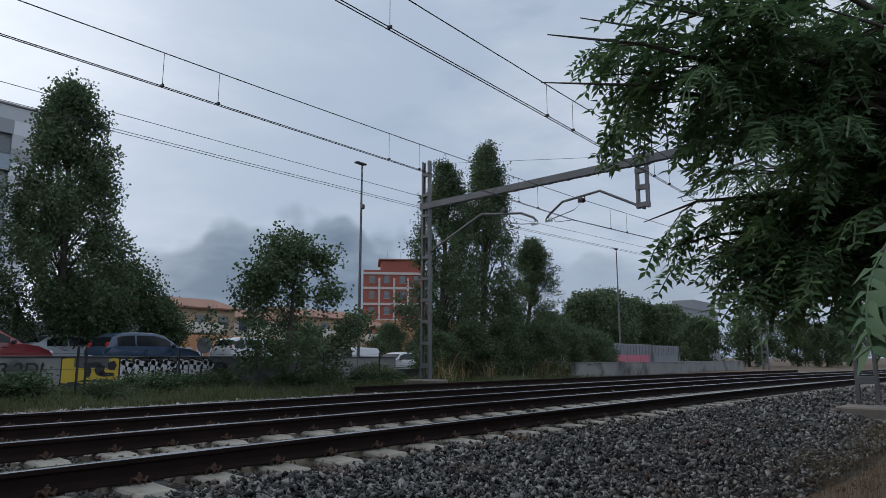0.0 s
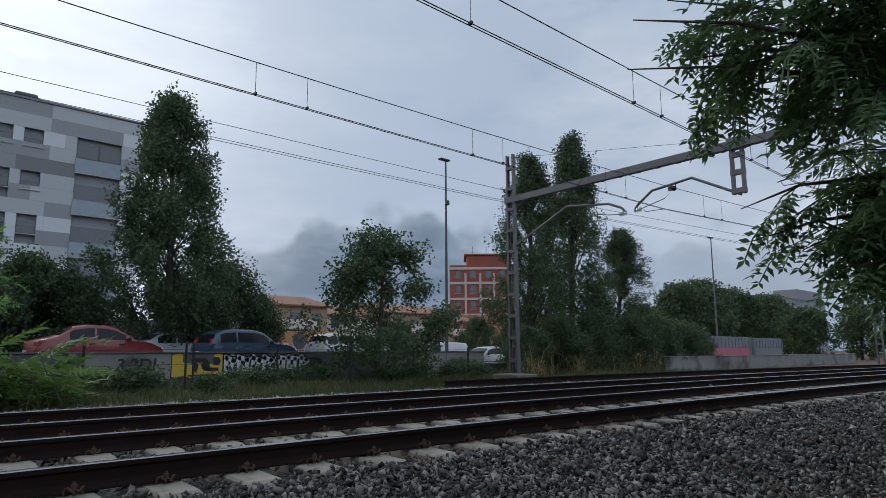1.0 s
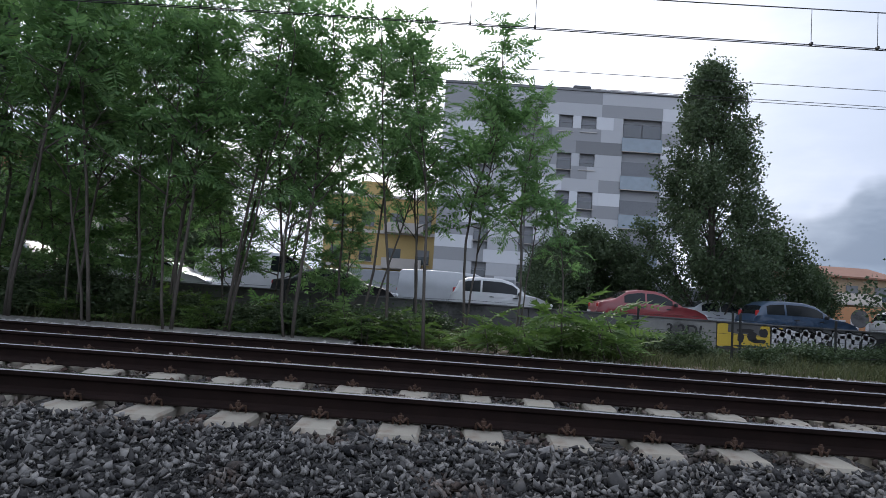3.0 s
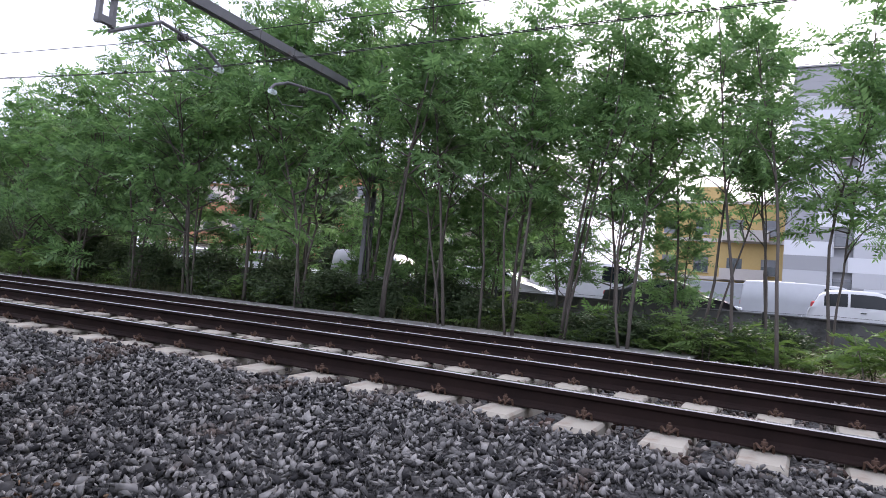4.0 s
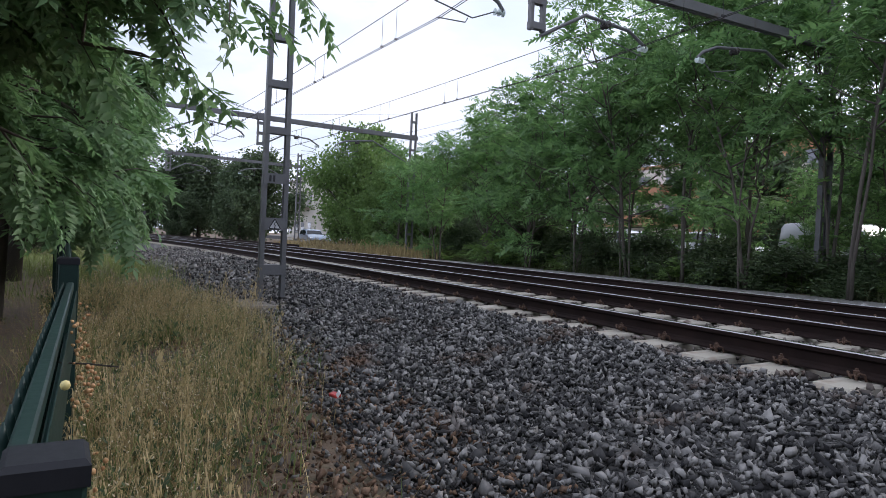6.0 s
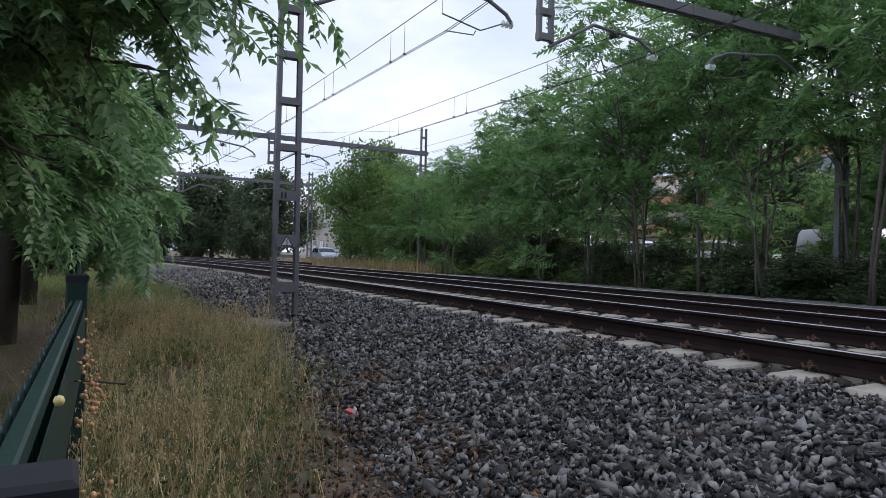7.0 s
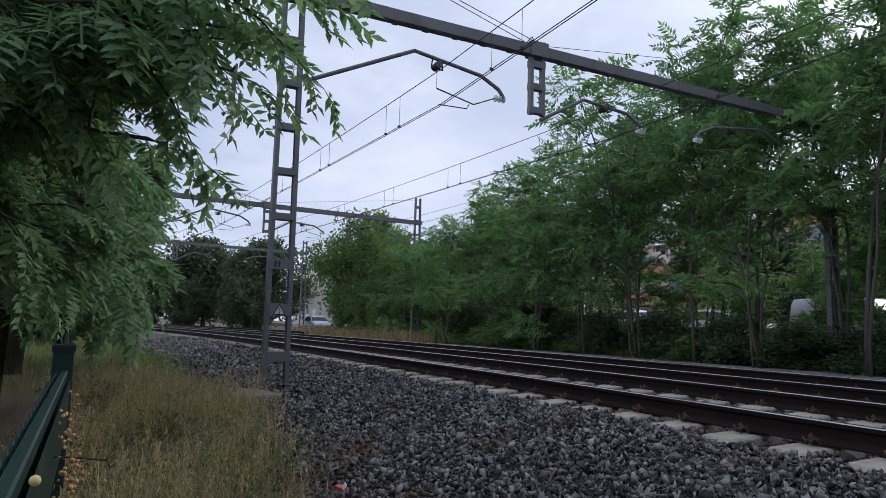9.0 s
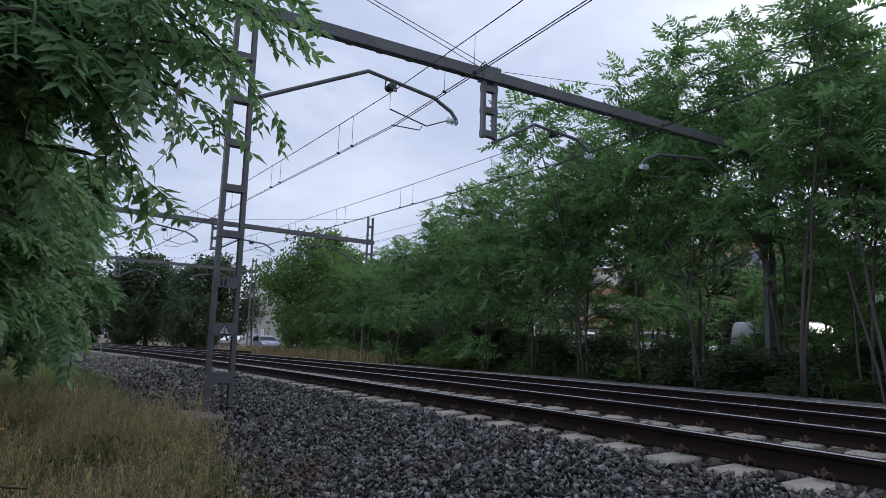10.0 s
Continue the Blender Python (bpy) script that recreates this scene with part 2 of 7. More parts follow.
M["leaf_dark"] = mat("dark_shrub_leaf", (0.03, 0.055, 0.025), (0.085, 0.125, 0.052), island=0.6, trans=0.3, **LEAF)
M["leaf_near"] = mat("deep_green_leaf", (0.052, 0.098, 0.044), (0.14, 0.225, 0.10), island=0.65, trans=0.22, **LEAF)
M["leaf_park"] = mat("blue_green_park_leaf", (0.085, 0.16, 0.072), (0.215, 0.35, 0.16), island=0.65, trans=0.4, **LEAF)
M["leaf_grey"] = mat("mid_green_leaf", (0.045, 0.10, 0.045), (0.09, 0.165, 0.075), island=0.5, trans=0.35, **LEAF)
M["grass_dry"] = mat("dry_straw_grass", (0.15, 0.11, 0.05), (0.43, 0.34, 0.175), rough=0.8, island=0.7, trans=0.3, bump=0)
# darker copy of the straw grass; the overhanging tree's shade is in its colour
M["grass_shaded"] = mat("shaded_brown_grass", (0.05, 0.038, 0.02), (0.19, 0.145, 0.08), rough=0.85, island=0.7, trans=0.25, bump=0)
M["straw"] = mat("pale_oat_straw", (0.23, 0.17, 0.075), (0.60, 0.48, 0.265), rough=0.7, island=0.75, trans=0.3, bump=0)
M["grass_green"] = mat("green_grass", (0.08, 0.11, 0.035), (0.2, 0.235, 0.08), rough=0.8, island=0.7, trans=0.35, bump=0)
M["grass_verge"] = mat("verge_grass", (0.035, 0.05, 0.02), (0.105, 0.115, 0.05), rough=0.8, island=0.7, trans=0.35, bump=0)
M["seed"] = mat("dried_seed_heads", (0.5, 0.42, 0.28), (0.7, 0.62, 0.45), rough=0.9, island=0.6, bump=0)
M["fence_green"] = mat("dark_green_fence_paint", (0.005, 0.02, 0.016), (0.012, 0.034, 0.029), spec=0.25, rough=0.5, big=3, fine=60, bump=0.1, dist=0.001,
                       stain=(0.05, 0.055, 0.05), stain_scale=6, stain_at=(0.62, 0.8))
M["fence_dark"] = mat("dark_metal_post", (0.018, 0.02, 0.02), (0.04, 0.042, 0.04), rough=0.7, metal=0.3, bump=0.1)
M["cap"] = mat("dark_grey_plastic_cap", (0.010, 0.011, 0.014), (0.02, 0.021, 0.025), spec=0.2, rough=0.55, big=5, fine=70, bump=0.2, dist=0.001)
M["shell"] = mat("orange_brown_shell", (0.30, 0.12, 0.035), (0.52, 0.32, 0.15), rough=0.5, island=0.8, bump=0)
M["shell_pale"] = mat("pale_yellow_shell", (0.46, 0.38, 0.13), (0.58, 0.5, 0.22), rough=0.5, bump=0.1)
M["red_plastic"] = mat("red_litter", (0.45, 0.03, 0.03), (0.55, 0.06, 0.05), rough=0.4, bump=0)
M["white_plastic"] = mat("white_litter", (0.7, 0.7, 0.7), (0.8, 0.8, 0.8), rough=0.5, bump=0)
M["tyre"] = mat("black_rubber", (0.015, 0.015, 0.015), (0.03, 0.03, 0.03), rough=0.85, fine=60, bump=0.2)
M["rim"] = mat("silver_rim", (0.4, 0.4, 0.41), (0.55, 0.55, 0.56), rough=0.35, metal=0.8, bump=0)
M["car_glass"] = mat("dark_car_glass", (0.010, 0.013, 0.015), (0.016, 0.019, 0.022), rough=0.16, fine=3, bump=0, spec=0.3)
M["lamp_red"] = mat("red_tail_lamp", (0.42, 0.03, 0.03), (0.5, 0.05, 0.05), rough=0.2, bump=0)
M["lamp_clear"] = mat("clear_head_lamp", (0.55, 0.57, 0.6), (0.7, 0.72, 0.74), rough=0.12, bump=0)
M["trim"] = mat("black_trim", (0.015, 0.015, 0.016), (0.03, 0.03, 0.032), rough=0.6, bump=0.05)
M["win_glass"] = glass_mat("window_glass", (0.035, 0.045, 0.055))
M["balcony_glass"] = glass_mat("blue_balcony_glass", (0.16, 0.21, 0.25), rough=0.12)
M["shutter"] = mat("grey_shutter", (0.14, 0.15, 0.165), (0.2, 0.21, 0.225), rough=0.6, big=1, fine=8, bump=0.1)
M["frame"] = mat("dark_window_frame", (0.06, 0.065, 0.07), (0.1, 0.105, 0.11), rough=0.5, bump=0)
for k, c in dict(panel_white=0.62, panel_light=0.46, panel_mid=0.30, panel_dark=0.20).items():
    M[k] = mat(k + "_cladding", (c * 0.93, c * 0.96, c * 1.0), (c * 1.02, c * 1.04, c * 1.08), rough=0.6, big=0.3, fine=5, bump=0.05, objrand=0.3)
M["brick_red"] = mat("red_brickwork", (0.24, 0.07, 0.05), (0.34, 0.11, 0.08), rough=0.9, big=0.3, fine=9, bump=0.2)
M["brick_orange"] = mat("orange_brickwork", (0.36, 0.17, 0.09), (0.46, 0.24, 0.14), rough=0.9, big=0.3, fine=9, bump=0.2)
M["band"] = mat("pale_concrete_band", (0.44, 0.41, 0.38), (0.54, 0.51, 0.48), rough=0.8, big=0.5, fine=8, bump=0.1)
M["ochre"] = mat("ochre_render", (0.42, 0.30, 0.12), (0.52, 0.39, 0.17), rough=0.9, big=0.3, fine=6, bump=0.1)
M["cream"] = mat("cream_render", (0.52, 0.48, 0.42), (0.62, 0.58, 0.52), rough=0.9, big=0.3, fine=6, bump=0.1)
M["tan"] = mat("tan_render", (0.30, 0.22, 0.14), (0.40, 0.30, 0.2), rough=0.9, big=0.3, fine=6, bump=0.1)
M["tile"] = mat("clay_roof_tiles", (0.22, 0.11, 0.075), (0.32, 0.17, 0.12), rough=0.9, big=0.5, fine=9, bump=0.4)
M["greywall"] = mat("grey_render", (0.22, 0.23, 0.245), (0.28, 0.29, 0.305), rough=0.9, big=0.2, fine=5, bump=0.1)
M["whitewall"] = mat("whitewashed_wall", (0.26, 0.275, 0.295), (0.35, 0.37, 0.39), rough=0.9, big=0.3, fine=6, bump=0.1)
M["orange_mural"] = mat("orange_mural_paint", (0.48, 0.22, 0.1), (0.58, 0.30, 0.15), rough=0.8, big=0.4, fine=6, bump=0.1)
M["warn"] = mat("enamel_warning_plate", (0.45, 0.46, 0.47), (0.55, 0.56, 0.57), rough=0.4, bump=0.05)


def paint(name, c):
    return mat(name, tuple(v * 0.9 for v in c), tuple(min(1, v * 1.08) for v in c), rough=0.35, big=1, fine=4, bump=0, coat=0.6)


# ---- mesh tools ----
class Build:
    """Collects vertices and faces for one mesh."""

    def __init__(self):
        self.v, self.f, self.mi = [], [], []

    def add(self, vs, fs, mi=0):
        k = len(self.v)
        self.v += [tuple(p) for p in vs]
        self.f += [tuple(i + k for i in f) for f in fs]
        self.mi += [mi] * len(fs)
        return self

    def box(self, c, s, m=None, bev=0.0, mi=0):
        """A box with centre c, size s, optionally chamfered and turned by m."""
        hx, hy, hz = (a / 2 for a in s)
        if not bev:
            vs = [Vector((x * hx, y * hy, z * hz)) for x in (-1, 1) for y in (-1, 1) for z in (-1, 1)]
            fs = [(0, 1, 3, 2), (4, 6, 7, 5), (0, 4, 5, 1), (2, 3, 7, 6), (0, 2, 6, 4), (1, 5, 7, 3)]
        else:
            b = min(bev, hx * 0.9, hy * 0.9, hz * 0.9)
            vs, rings = [], []
            for z, k in ((-hz, b), (-hz + b, 0), (hz - b, 0), (hz, b)):
                x, y = hx - k, hy - k
                r = [(x - b, -y), (x, -y + b), (x, y - b), (x - b, y), (-x + b, y), (-x, y - b), (-x, -y + b), (-x + b, -y)]
                rings.append(list(range(len(vs), len(vs) + 8)))
                vs += [Vector((p[0], p[1], z)) for p in r]
            fs = [tuple(reversed(rings[0])), tuple(rings[3])]
            for a, c2 in zip(rings, rings[1:]):
                fs += [(a[i], a[(i + 1) % 8], c2[(i + 1) % 8], c2[i]) for i in range(8)]
        t = Matrix.Translation(c) @ (m.to_4x4() if m is not None else Matrix.Identity(4))
        return self.add([t @ p for p in vs], fs, mi)

    def tube(self, pts, radii, n=8, mi=0, caps=True):
        """A tube through pts with a radius at each."""
        pts = [Vector(p) for p in pts]
        if isinstance(radii, (int, float)):
            radii = [radii] * len(pts)
        vs, fs = [], []
        up = Vector((0, 0, 1))
        prev = None
        for i, p in enumerate(pts):
            d = (pts[min(i + 1, len(pts) - 1)] - pts[max(i - 1, 0)]).normalized()
            if prev is None:
                a = d.cross(up if abs(d.z) < 0.9 else Vector((1, 0, 0))).normalized()
            else:
                a = (prev - d * prev.dot(d)).normalized()
            prev = a
            b = d.cross(a)
            for k in range(n):
                t = 2 * math.pi * k / n
                vs.append(p + (a * math.cos(t) + b * math.sin(t)) * radii[i])
        for i in range(len(pts) - 1):
            for k in range(n):
                fs.append((i * n + k, i * n + (k + 1) % n, (i + 1) * n + (k + 1) % n, (i + 1) * n + k))
        if caps:
            fs.append(tuple(range(n))[::-1])
            fs.append(tuple(range((len(pts) - 1) * n, len(pts) * n)))
        return self.add(vs, fs, mi)

    def lathe(self, c, prof, n=12, axis="z", mi=0):
        """Revolves (radius, height) pairs about an axis through c."""
        vs, fs = [], []
        for r, h in prof:
            for k in range(n):
                t = 2 * math.pi * k / n
                x, y, z = r * math.cos(t), r * math.sin(t), h
                vs.append(Vector(c) + Vector((x, y, z) if axis == "z" else (x, z, y) if axis == "y" else (z, x, y)))
        for i in range(len(prof) - 1):
            for k in range(n):
                fs.append((i * n + k, i * n + (k + 1) % n, (i + 1) * n + (k + 1) % n, (i + 1) * n + k))
        fs.append(tuple(range(n))[::-1])
        fs.append(tuple(range((len(prof) - 1) * n, len(prof) * n)))
        return self.add(vs, fs, mi)

    def mesh(self, name, smooth=False):
        me = bpy.data.meshes.new(name)
        me.from_pydata(self.v, [], self.f)
        if any(self.mi):
            me.polygons.foreach_set("material_index", self.mi)
        if smooth:
            me.polygons.foreach_set("use_smooth", [True] * len(me.polygons))
        me.update()
        return me


def part(name, b, material, parent=None, label="", smooth=False, m=None):
    """Links a Build or a mesh as one object, under parent if given."""
    me = b.mesh(name, smooth) if isinstance(b, Build) else b
    if not me.materials:
        for x in material if isinstance(material, (list, tuple)) else [material]:
            me.materials.append(x)
    ob = new(name, me)
    if parent is not None:
        ob.parent = parent
    if m is not None:
        ob.matrix_basis = m
    if label:
        ob["label"] = label
    return ob


def thing(name, label, category, group="", kind="", m=None):
    e = new(name)
    e.empty_display_size = 0.1
    if m is not None:
        e.matrix_basis = m
    return tagged(e, label, category, group, kind)


def mesh_np(name, V, F, smooth=False):
    """A mesh from arrays of vertices (n, 3) and faces (m, k)."""
    me = bpy.data.meshes.new(name)
    m, k = F.shape
    me.vertices.add(len(V))
    me.vertices.foreach_set("co", np.ascontiguousarray(V, dtype=np.float32).ravel())
    me.loops.add(m * k)
    me.loops.foreach_set("vertex_index", np.ascontiguousarray(F, dtype=np.int32).ravel())
    me.polygons.add(m)
    me.polygons.foreach_set("loop_start", np.arange(0, m * k, k, dtype=np.int32))
    me.update(calc_edges=True)
    if smooth:
        me.polygons.foreach_set("use_smooth", np.ones(m, dtype=bool))
    me.validate()
    return me


def scatter(protos, pos, axes, scale):
    """Copies of protos (list of (V, F)) at pos (n, 3), with bases axes (n, 3, 3; columns) and scale (n,) or (n, 3): one V, F."""
    n = len(pos)
    pick = rng.integers(0, len(protos), n)
    Vs, Fs, base = [], [], 0
    scale = np.asarray(scale, dtype=float)
    if scale.ndim == 1:
        scale = np.repeat(scale[:, None], 3, 1)
    for i, (pv, pf) in enumerate(protos):
        idx = np.nonzero(pick == i)[0]
        if not len(idx):
            continue
        v = pv[None] * scale[idx][:, None, :]
        v = np.einsum("nij,nkj->nki", axes[idx], v) + pos[idx][:, None, :]
        f = pf[None] + (np.arange(len(idx)) * len(pv))[:, None, None] + base
        Vs.append(v.reshape(-1, 3))
        Fs.append(f.reshape(-1, pf.shape[1]))
        base += len(idx) * len(pv)
    return np.concatenate(Vs), np.concatenate(Fs)


rng = np.random.default_rng(7)


def unit(a):
    return a / np.maximum(np.linalg.norm(a, axis=-1, keepdims=True), 1e-9)


def bases(d, roll=None):
    """Bases whose first axis is d; the third leans upward, turned by roll."""
    d = unit(np.asarray(d, float))
    n = len(d)
    up = np.tile(np.array([0.0, 0.0, 1.0]), (n, 1))
    steep = np.abs(d[:, 2]) > 0.95
    up[steep] = (1.0, 0.0, 0.0)
    y = unit(np.cross(up, d))
    z = np.cross(d, y)
    if roll is not None:
        c, s = np.cos(roll)[:, None], np.sin(roll)[:, None]
        y, z = y * c + z * s, z * c - y * s
    return np.stack([d, y, z], axis=2)


def random_bases(n):
    q = unit(rng.normal(size=(n, 4)))
    w, x, y, z = q.T
    return np.stack([np.stack([1 - 2 * (y * y + z * z), 2 * (x * y - z * w), 2 * (x * z + y * w)], 1),
                     np.stack([2 * (x * y + z * w), 1 - 2 * (x * x + z * z), 2 * (y * z - x * w)], 1),
                     np.stack([2 * (x * z - y * w), 2 * (y * z + x * w), 1 - 2 * (x * x + y * y)], 1)], 1)


# ---- the line's plan: a wide curve ----
R, X0, Y0 = 262.0, -1.02, 4.302        # radius and apex of the line through the near sleeper ends


def at(s, off, z=0.0):
    """Point at arc length s from x = 0 along the line, off metres outward from the near sleeper ends."""
    th = (s - X0) / R
    r = R + off
    return Vector((X0 + r * math.sin(th), Y0 - R + r * math.cos(th), z))


def turn(s):
    return Matrix.Rotation(-(s - X0) / R, 4, "Z")


def line_pose(s, off, z=0.0):
    return Matrix.Translation(at(s, off, z)) @ turn(s)


def off_of(x, y):
    return np.hypot(x - X0, y - (Y0 - R)) - R


def bed_height(d):
    return np.interp(d, [-5.0, -3.4, -2.9, -0.55, -0.2, 2.8, 3.2, 6.4, 9.2, 9.7], [-0.43, -0.44, -0.43, -0.07, -0.035, -0.035, 0.0, -0.0, -0.09, -0.3])


def ground_height(x, y):
    d = off_of(x, y)
    h = np.interp(d, [-60, -6, -3.0, -2.2, 7.6, 8.4, 11, 14], [-0.45, -0.42, -0.45, -0.65, -0.65, -0.13, -0.12, -0.10])
    return h + 0.03 * np.sin(x * 0.9 + 1.3 * np.sin(y * 0.7)) * np.where((d > -2.6) & (d < 8.2), 0, 1)


# ---- ground, ballast bed, car park ----
def make_ground():
    xs = np.unique(np.concatenate([np.linspace(-1800, -90, 14), np.linspace(-90, -30, 25), np.linspace(-30, 30, 121), np.linspace(30, 90, 25), np.linspace(90, 1800, 14)]))
    ys = np.unique(np.concatenate([np.linspace(-900, -40, 8), np.linspace(-40, -6, 18), np.linspace(-6, 20, 105), np.linspace(20, 60, 20), np.linspace(60, 1800, 14)]))
    X, Y = np.meshgrid(xs, ys, indexing="ij")
    Z = ground_height(X, Y)
    V = np.stack([X, Y, Z], -1).reshape(-1, 3)
    a, b = len(xs), len(ys)
    i, j = np.meshgrid(np.arange(a - 1), np.arange(b - 1), indexing="ij")
    k = (i * b + j).ravel()
    F = np.stack([k, k + b, k + b + 1, k + 1], 1)
    me = mesh_np("ground", V, F, True)
    tagged(part("ground", me, M["ground"]), "dry brown soil with patches of weedy grass", "ground", kind="structure")


def strip(name, offs, s0, s1, ds, zfun, material, label, category):
    ss = np.arange(s0, s1 + ds / 2, ds)
    V = np.array([[at(s, o, zfun(o)) for o in offs] for s in ss]).reshape(-1, 3)
    b = len(offs)
    i, j = np.meshgrid(np.arange(len(ss) - 1), np.arange(b - 1), indexing="ij")
    k = (i * b + j).ravel()
    F = np.stack([k, k + b, k + b + 1, k + 1], 1)
    me = mesh_np(name, V, F, True)
    return tagged(part(name, me, material), label, category, kind="structure")


make_ground()
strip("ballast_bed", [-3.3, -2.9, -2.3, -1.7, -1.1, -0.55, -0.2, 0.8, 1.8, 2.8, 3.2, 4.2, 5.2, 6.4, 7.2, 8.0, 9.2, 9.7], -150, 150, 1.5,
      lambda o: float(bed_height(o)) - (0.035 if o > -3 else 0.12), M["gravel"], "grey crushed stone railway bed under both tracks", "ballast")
M["gravel_pale"] = mat("dusty_gravel", (0.11, 0.105, 0.10), (0.27, 0.26, 0.245), rough=0.95, big=0.8, fine=24, bump=0.8, dist=0.03)
strip("gravel_verge", [6.25, 7.2, 8.0, 9.15], -60, 60, 1.5, lambda o: float(bed_height(o)) - 0.02, M["gravel_pale"], "pale dusty gravel strip beyond the far track", "ballast")
strip("gravel_verge", [9.15, 10.0, 10.9], -60, -1.0, 1.5, lambda o: -0.08, M["gravel_pale"], "pale dusty gravel spread before the thicket", "ballast")
tagged(part("car_park", Build().box((-47, 45.3, -0.1), (146, 49.0, 1.0)), M["asphalt"]), "raised asphalt car park behind the wall", "car park", kind="structure")


# ---- loose ballast stones ----
def stone_protos(n, count=7):
    out = []
    for _ in range(n):
        bm = bmesh.new()
        p = unit(rng.normal(size=(count, 3))) * np.array([1.0, 0.8, 0.62]) * rng.uniform(0.75, 1.0, (count, 1))
        for q in p:
            bm.verts.new(q)
        r = bmesh.ops.convex_hull(bm, input=bm.verts[:])
        bmesh.ops.delete(bm, geom=[g for g in r["geom_interior"] if isinstance(g, bmesh.types.BMVert)], context="VERTS")
        bmesh.ops.triangulate(bm, faces=bm.faces[:])
        bm.verts.index_update()
        out.append((np.array([v.co[:] for v in bm.verts]), np.array([[v.index for v in f.verts] for f in bm.faces])))
        bm.free()
    return out


STONES = stone_protos(14)


def stones(name, zones, material, label, avoid=None):
    P, S = [], []
    for s0, s1, o0, o1, per_m2, size in zones:
        n = int((s1 - s0) * (o1 - o0) * per_m2)
        s, o = rng.uniform(s0, s1, n), rng.uniform(o0, o1, n)
        if avoid is not None:
            keep = avoid(s, o)
            s, o = s[keep], o[keep]
        th, r = (s - X0) / R, R + o
        lump = 0.016 * np.sin(s * 2.1 + 2 * np.sin(o * 1.7)) + 0.010 * np.sin(s * 5.3 + o * 4.1)
        z = bed_height(o) + rng.uniform(-0.012, 0.036, len(s)) + lump * np.where(o < 0, 1.0, 0.3)
        P.append(np.stack([X0 + r * np.sin(th), Y0 - R + r * np.cos(th), z], 1))
        S.append(size * rng.lognormal(0, 0.28, len(s)))
    P, S = np.concatenate(P), np.concatenate(S)
    sc = S[:, None] * rng.uniform(0.75, 1.25, (len(S), 3))
    V, F = scatter(STONES, P, random_bases(len(P)), sc)
    tagged(part(name, mesh_np(name, V, F), material), label, "ballast", kind="stuff")


def clear_of_near_sleepers(s, o):
    k = np.round((s - 0.145) / 0.6)
    on = (np.abs(s - 0.145 - 0.6 * k) < 0.15) & (((o > 0.0) & (o < 0.70)) | ((o > 1.92) & (o < 2.6)))
    rail = (np.abs(o - 0.43) < 0.12) | (np.abs(o - 2.17) < 0.12)
    return ~(on | rail)


def clear_of_far_sleepers(s, o):
    k = np.round((s - 0.3) / 0.6)
    on = (np.abs(s - 0.3 - 0.6 * k) < 0.14) & (o > 3.4) & (o < 5.9) & (np.abs(np.sin(s * 0.9)) > 0.75)
    rail = (np.abs(o - 3.78) < 0.12) | (np.abs(o - 5.52) < 0.12)
    return ~(on | rail)


stones("ballast_shoulder", [(-8, 7, -2.95, 0.0, 700, 0.031), (-15, -8, -2.9, 0.0, 330, 0.036), (7, 14, -2.9, 0.0, 330, 0.036),
                            (-34, -15, -2.7, 0.0, 120, 0.05), (14, 30, -2.7, 0.0, 120, 0.05),
                            (-9, 8, -2.9, -0.1, 110, 0.043), (-9, 6, -4.1, -2.9, 60, 0.022), (-7, 3, -3.5, -2.85, 110, 0.028)], M["stone"],
       "loose grey crushed stones on the near ballast shoulder")
stones("ballast_between_sleepers", [(-12, 11, 0.0, 2.6, 260, 0.033), (-30, -12, 0.0, 2.6, 110, 0.045), (11, 26, 0.0, 2.6, 110, 0.045),
                                    (-14, 12, 2.6, 3.5, 330, 0.033), (-34, -14, 2.6, 3.5, 110, 0.05), (12, 30, 2.6, 3.5, 110, 0.05)], M["stone_mid"],
       "rust-tinted crushed stones between the concrete sleepers", clear_of_near_sleepers)
stones("ballast_far", [(-14, 13, 3.5, 6.2, 120, 0.036), (-36, -14, 3.5, 6.2, 55, 0.05), (13, 36, 3.5, 6.2, 55, 0.05)], M["stone_mid"],
       "rust-tinted crushed stones between the rails of the far track", clear_of_far_sleepers)
stones("ballast_verge", [(-18, 14, 6.2, 9.1, 120, 0.04), (-45, -18, 6.2, 9.1, 45, 0.055), (14, 40, 6.2, 9.0, 35, 0.055)], M["stone_pale"],
       "pale dusty stones on the far shoulder of the line")
stones("soil_clods", [(-9, 5, -4.8, -2.75, 330, 0.012), (-9, -0.5, -3.7, -2.3, 260, 0.026), (-14, -9, -4.6, -2.7, 120, 0.016), (5, 14, -4.4, -2.7, 120, 0.016)], M["clod"], "crumbs of dry brown soil beside the stones")


# ---- tracks ----
RAIL = [(-0.075, 0.0), (0.075, 0.0), (0.075, 0.012), (0.022, 0.028), (0.009, 0.05), (0.009, 0.118), (0.034, 0.134), (0.036, 0.165), (0.026, 0.172),
        (-0.026, 0.172), (-0.036, 0.165), (-0.034, 0.134), (-0.009, 0.118), (-0.009, 0.05), (-0.022, 0.028), (-0.075, 0.012)]


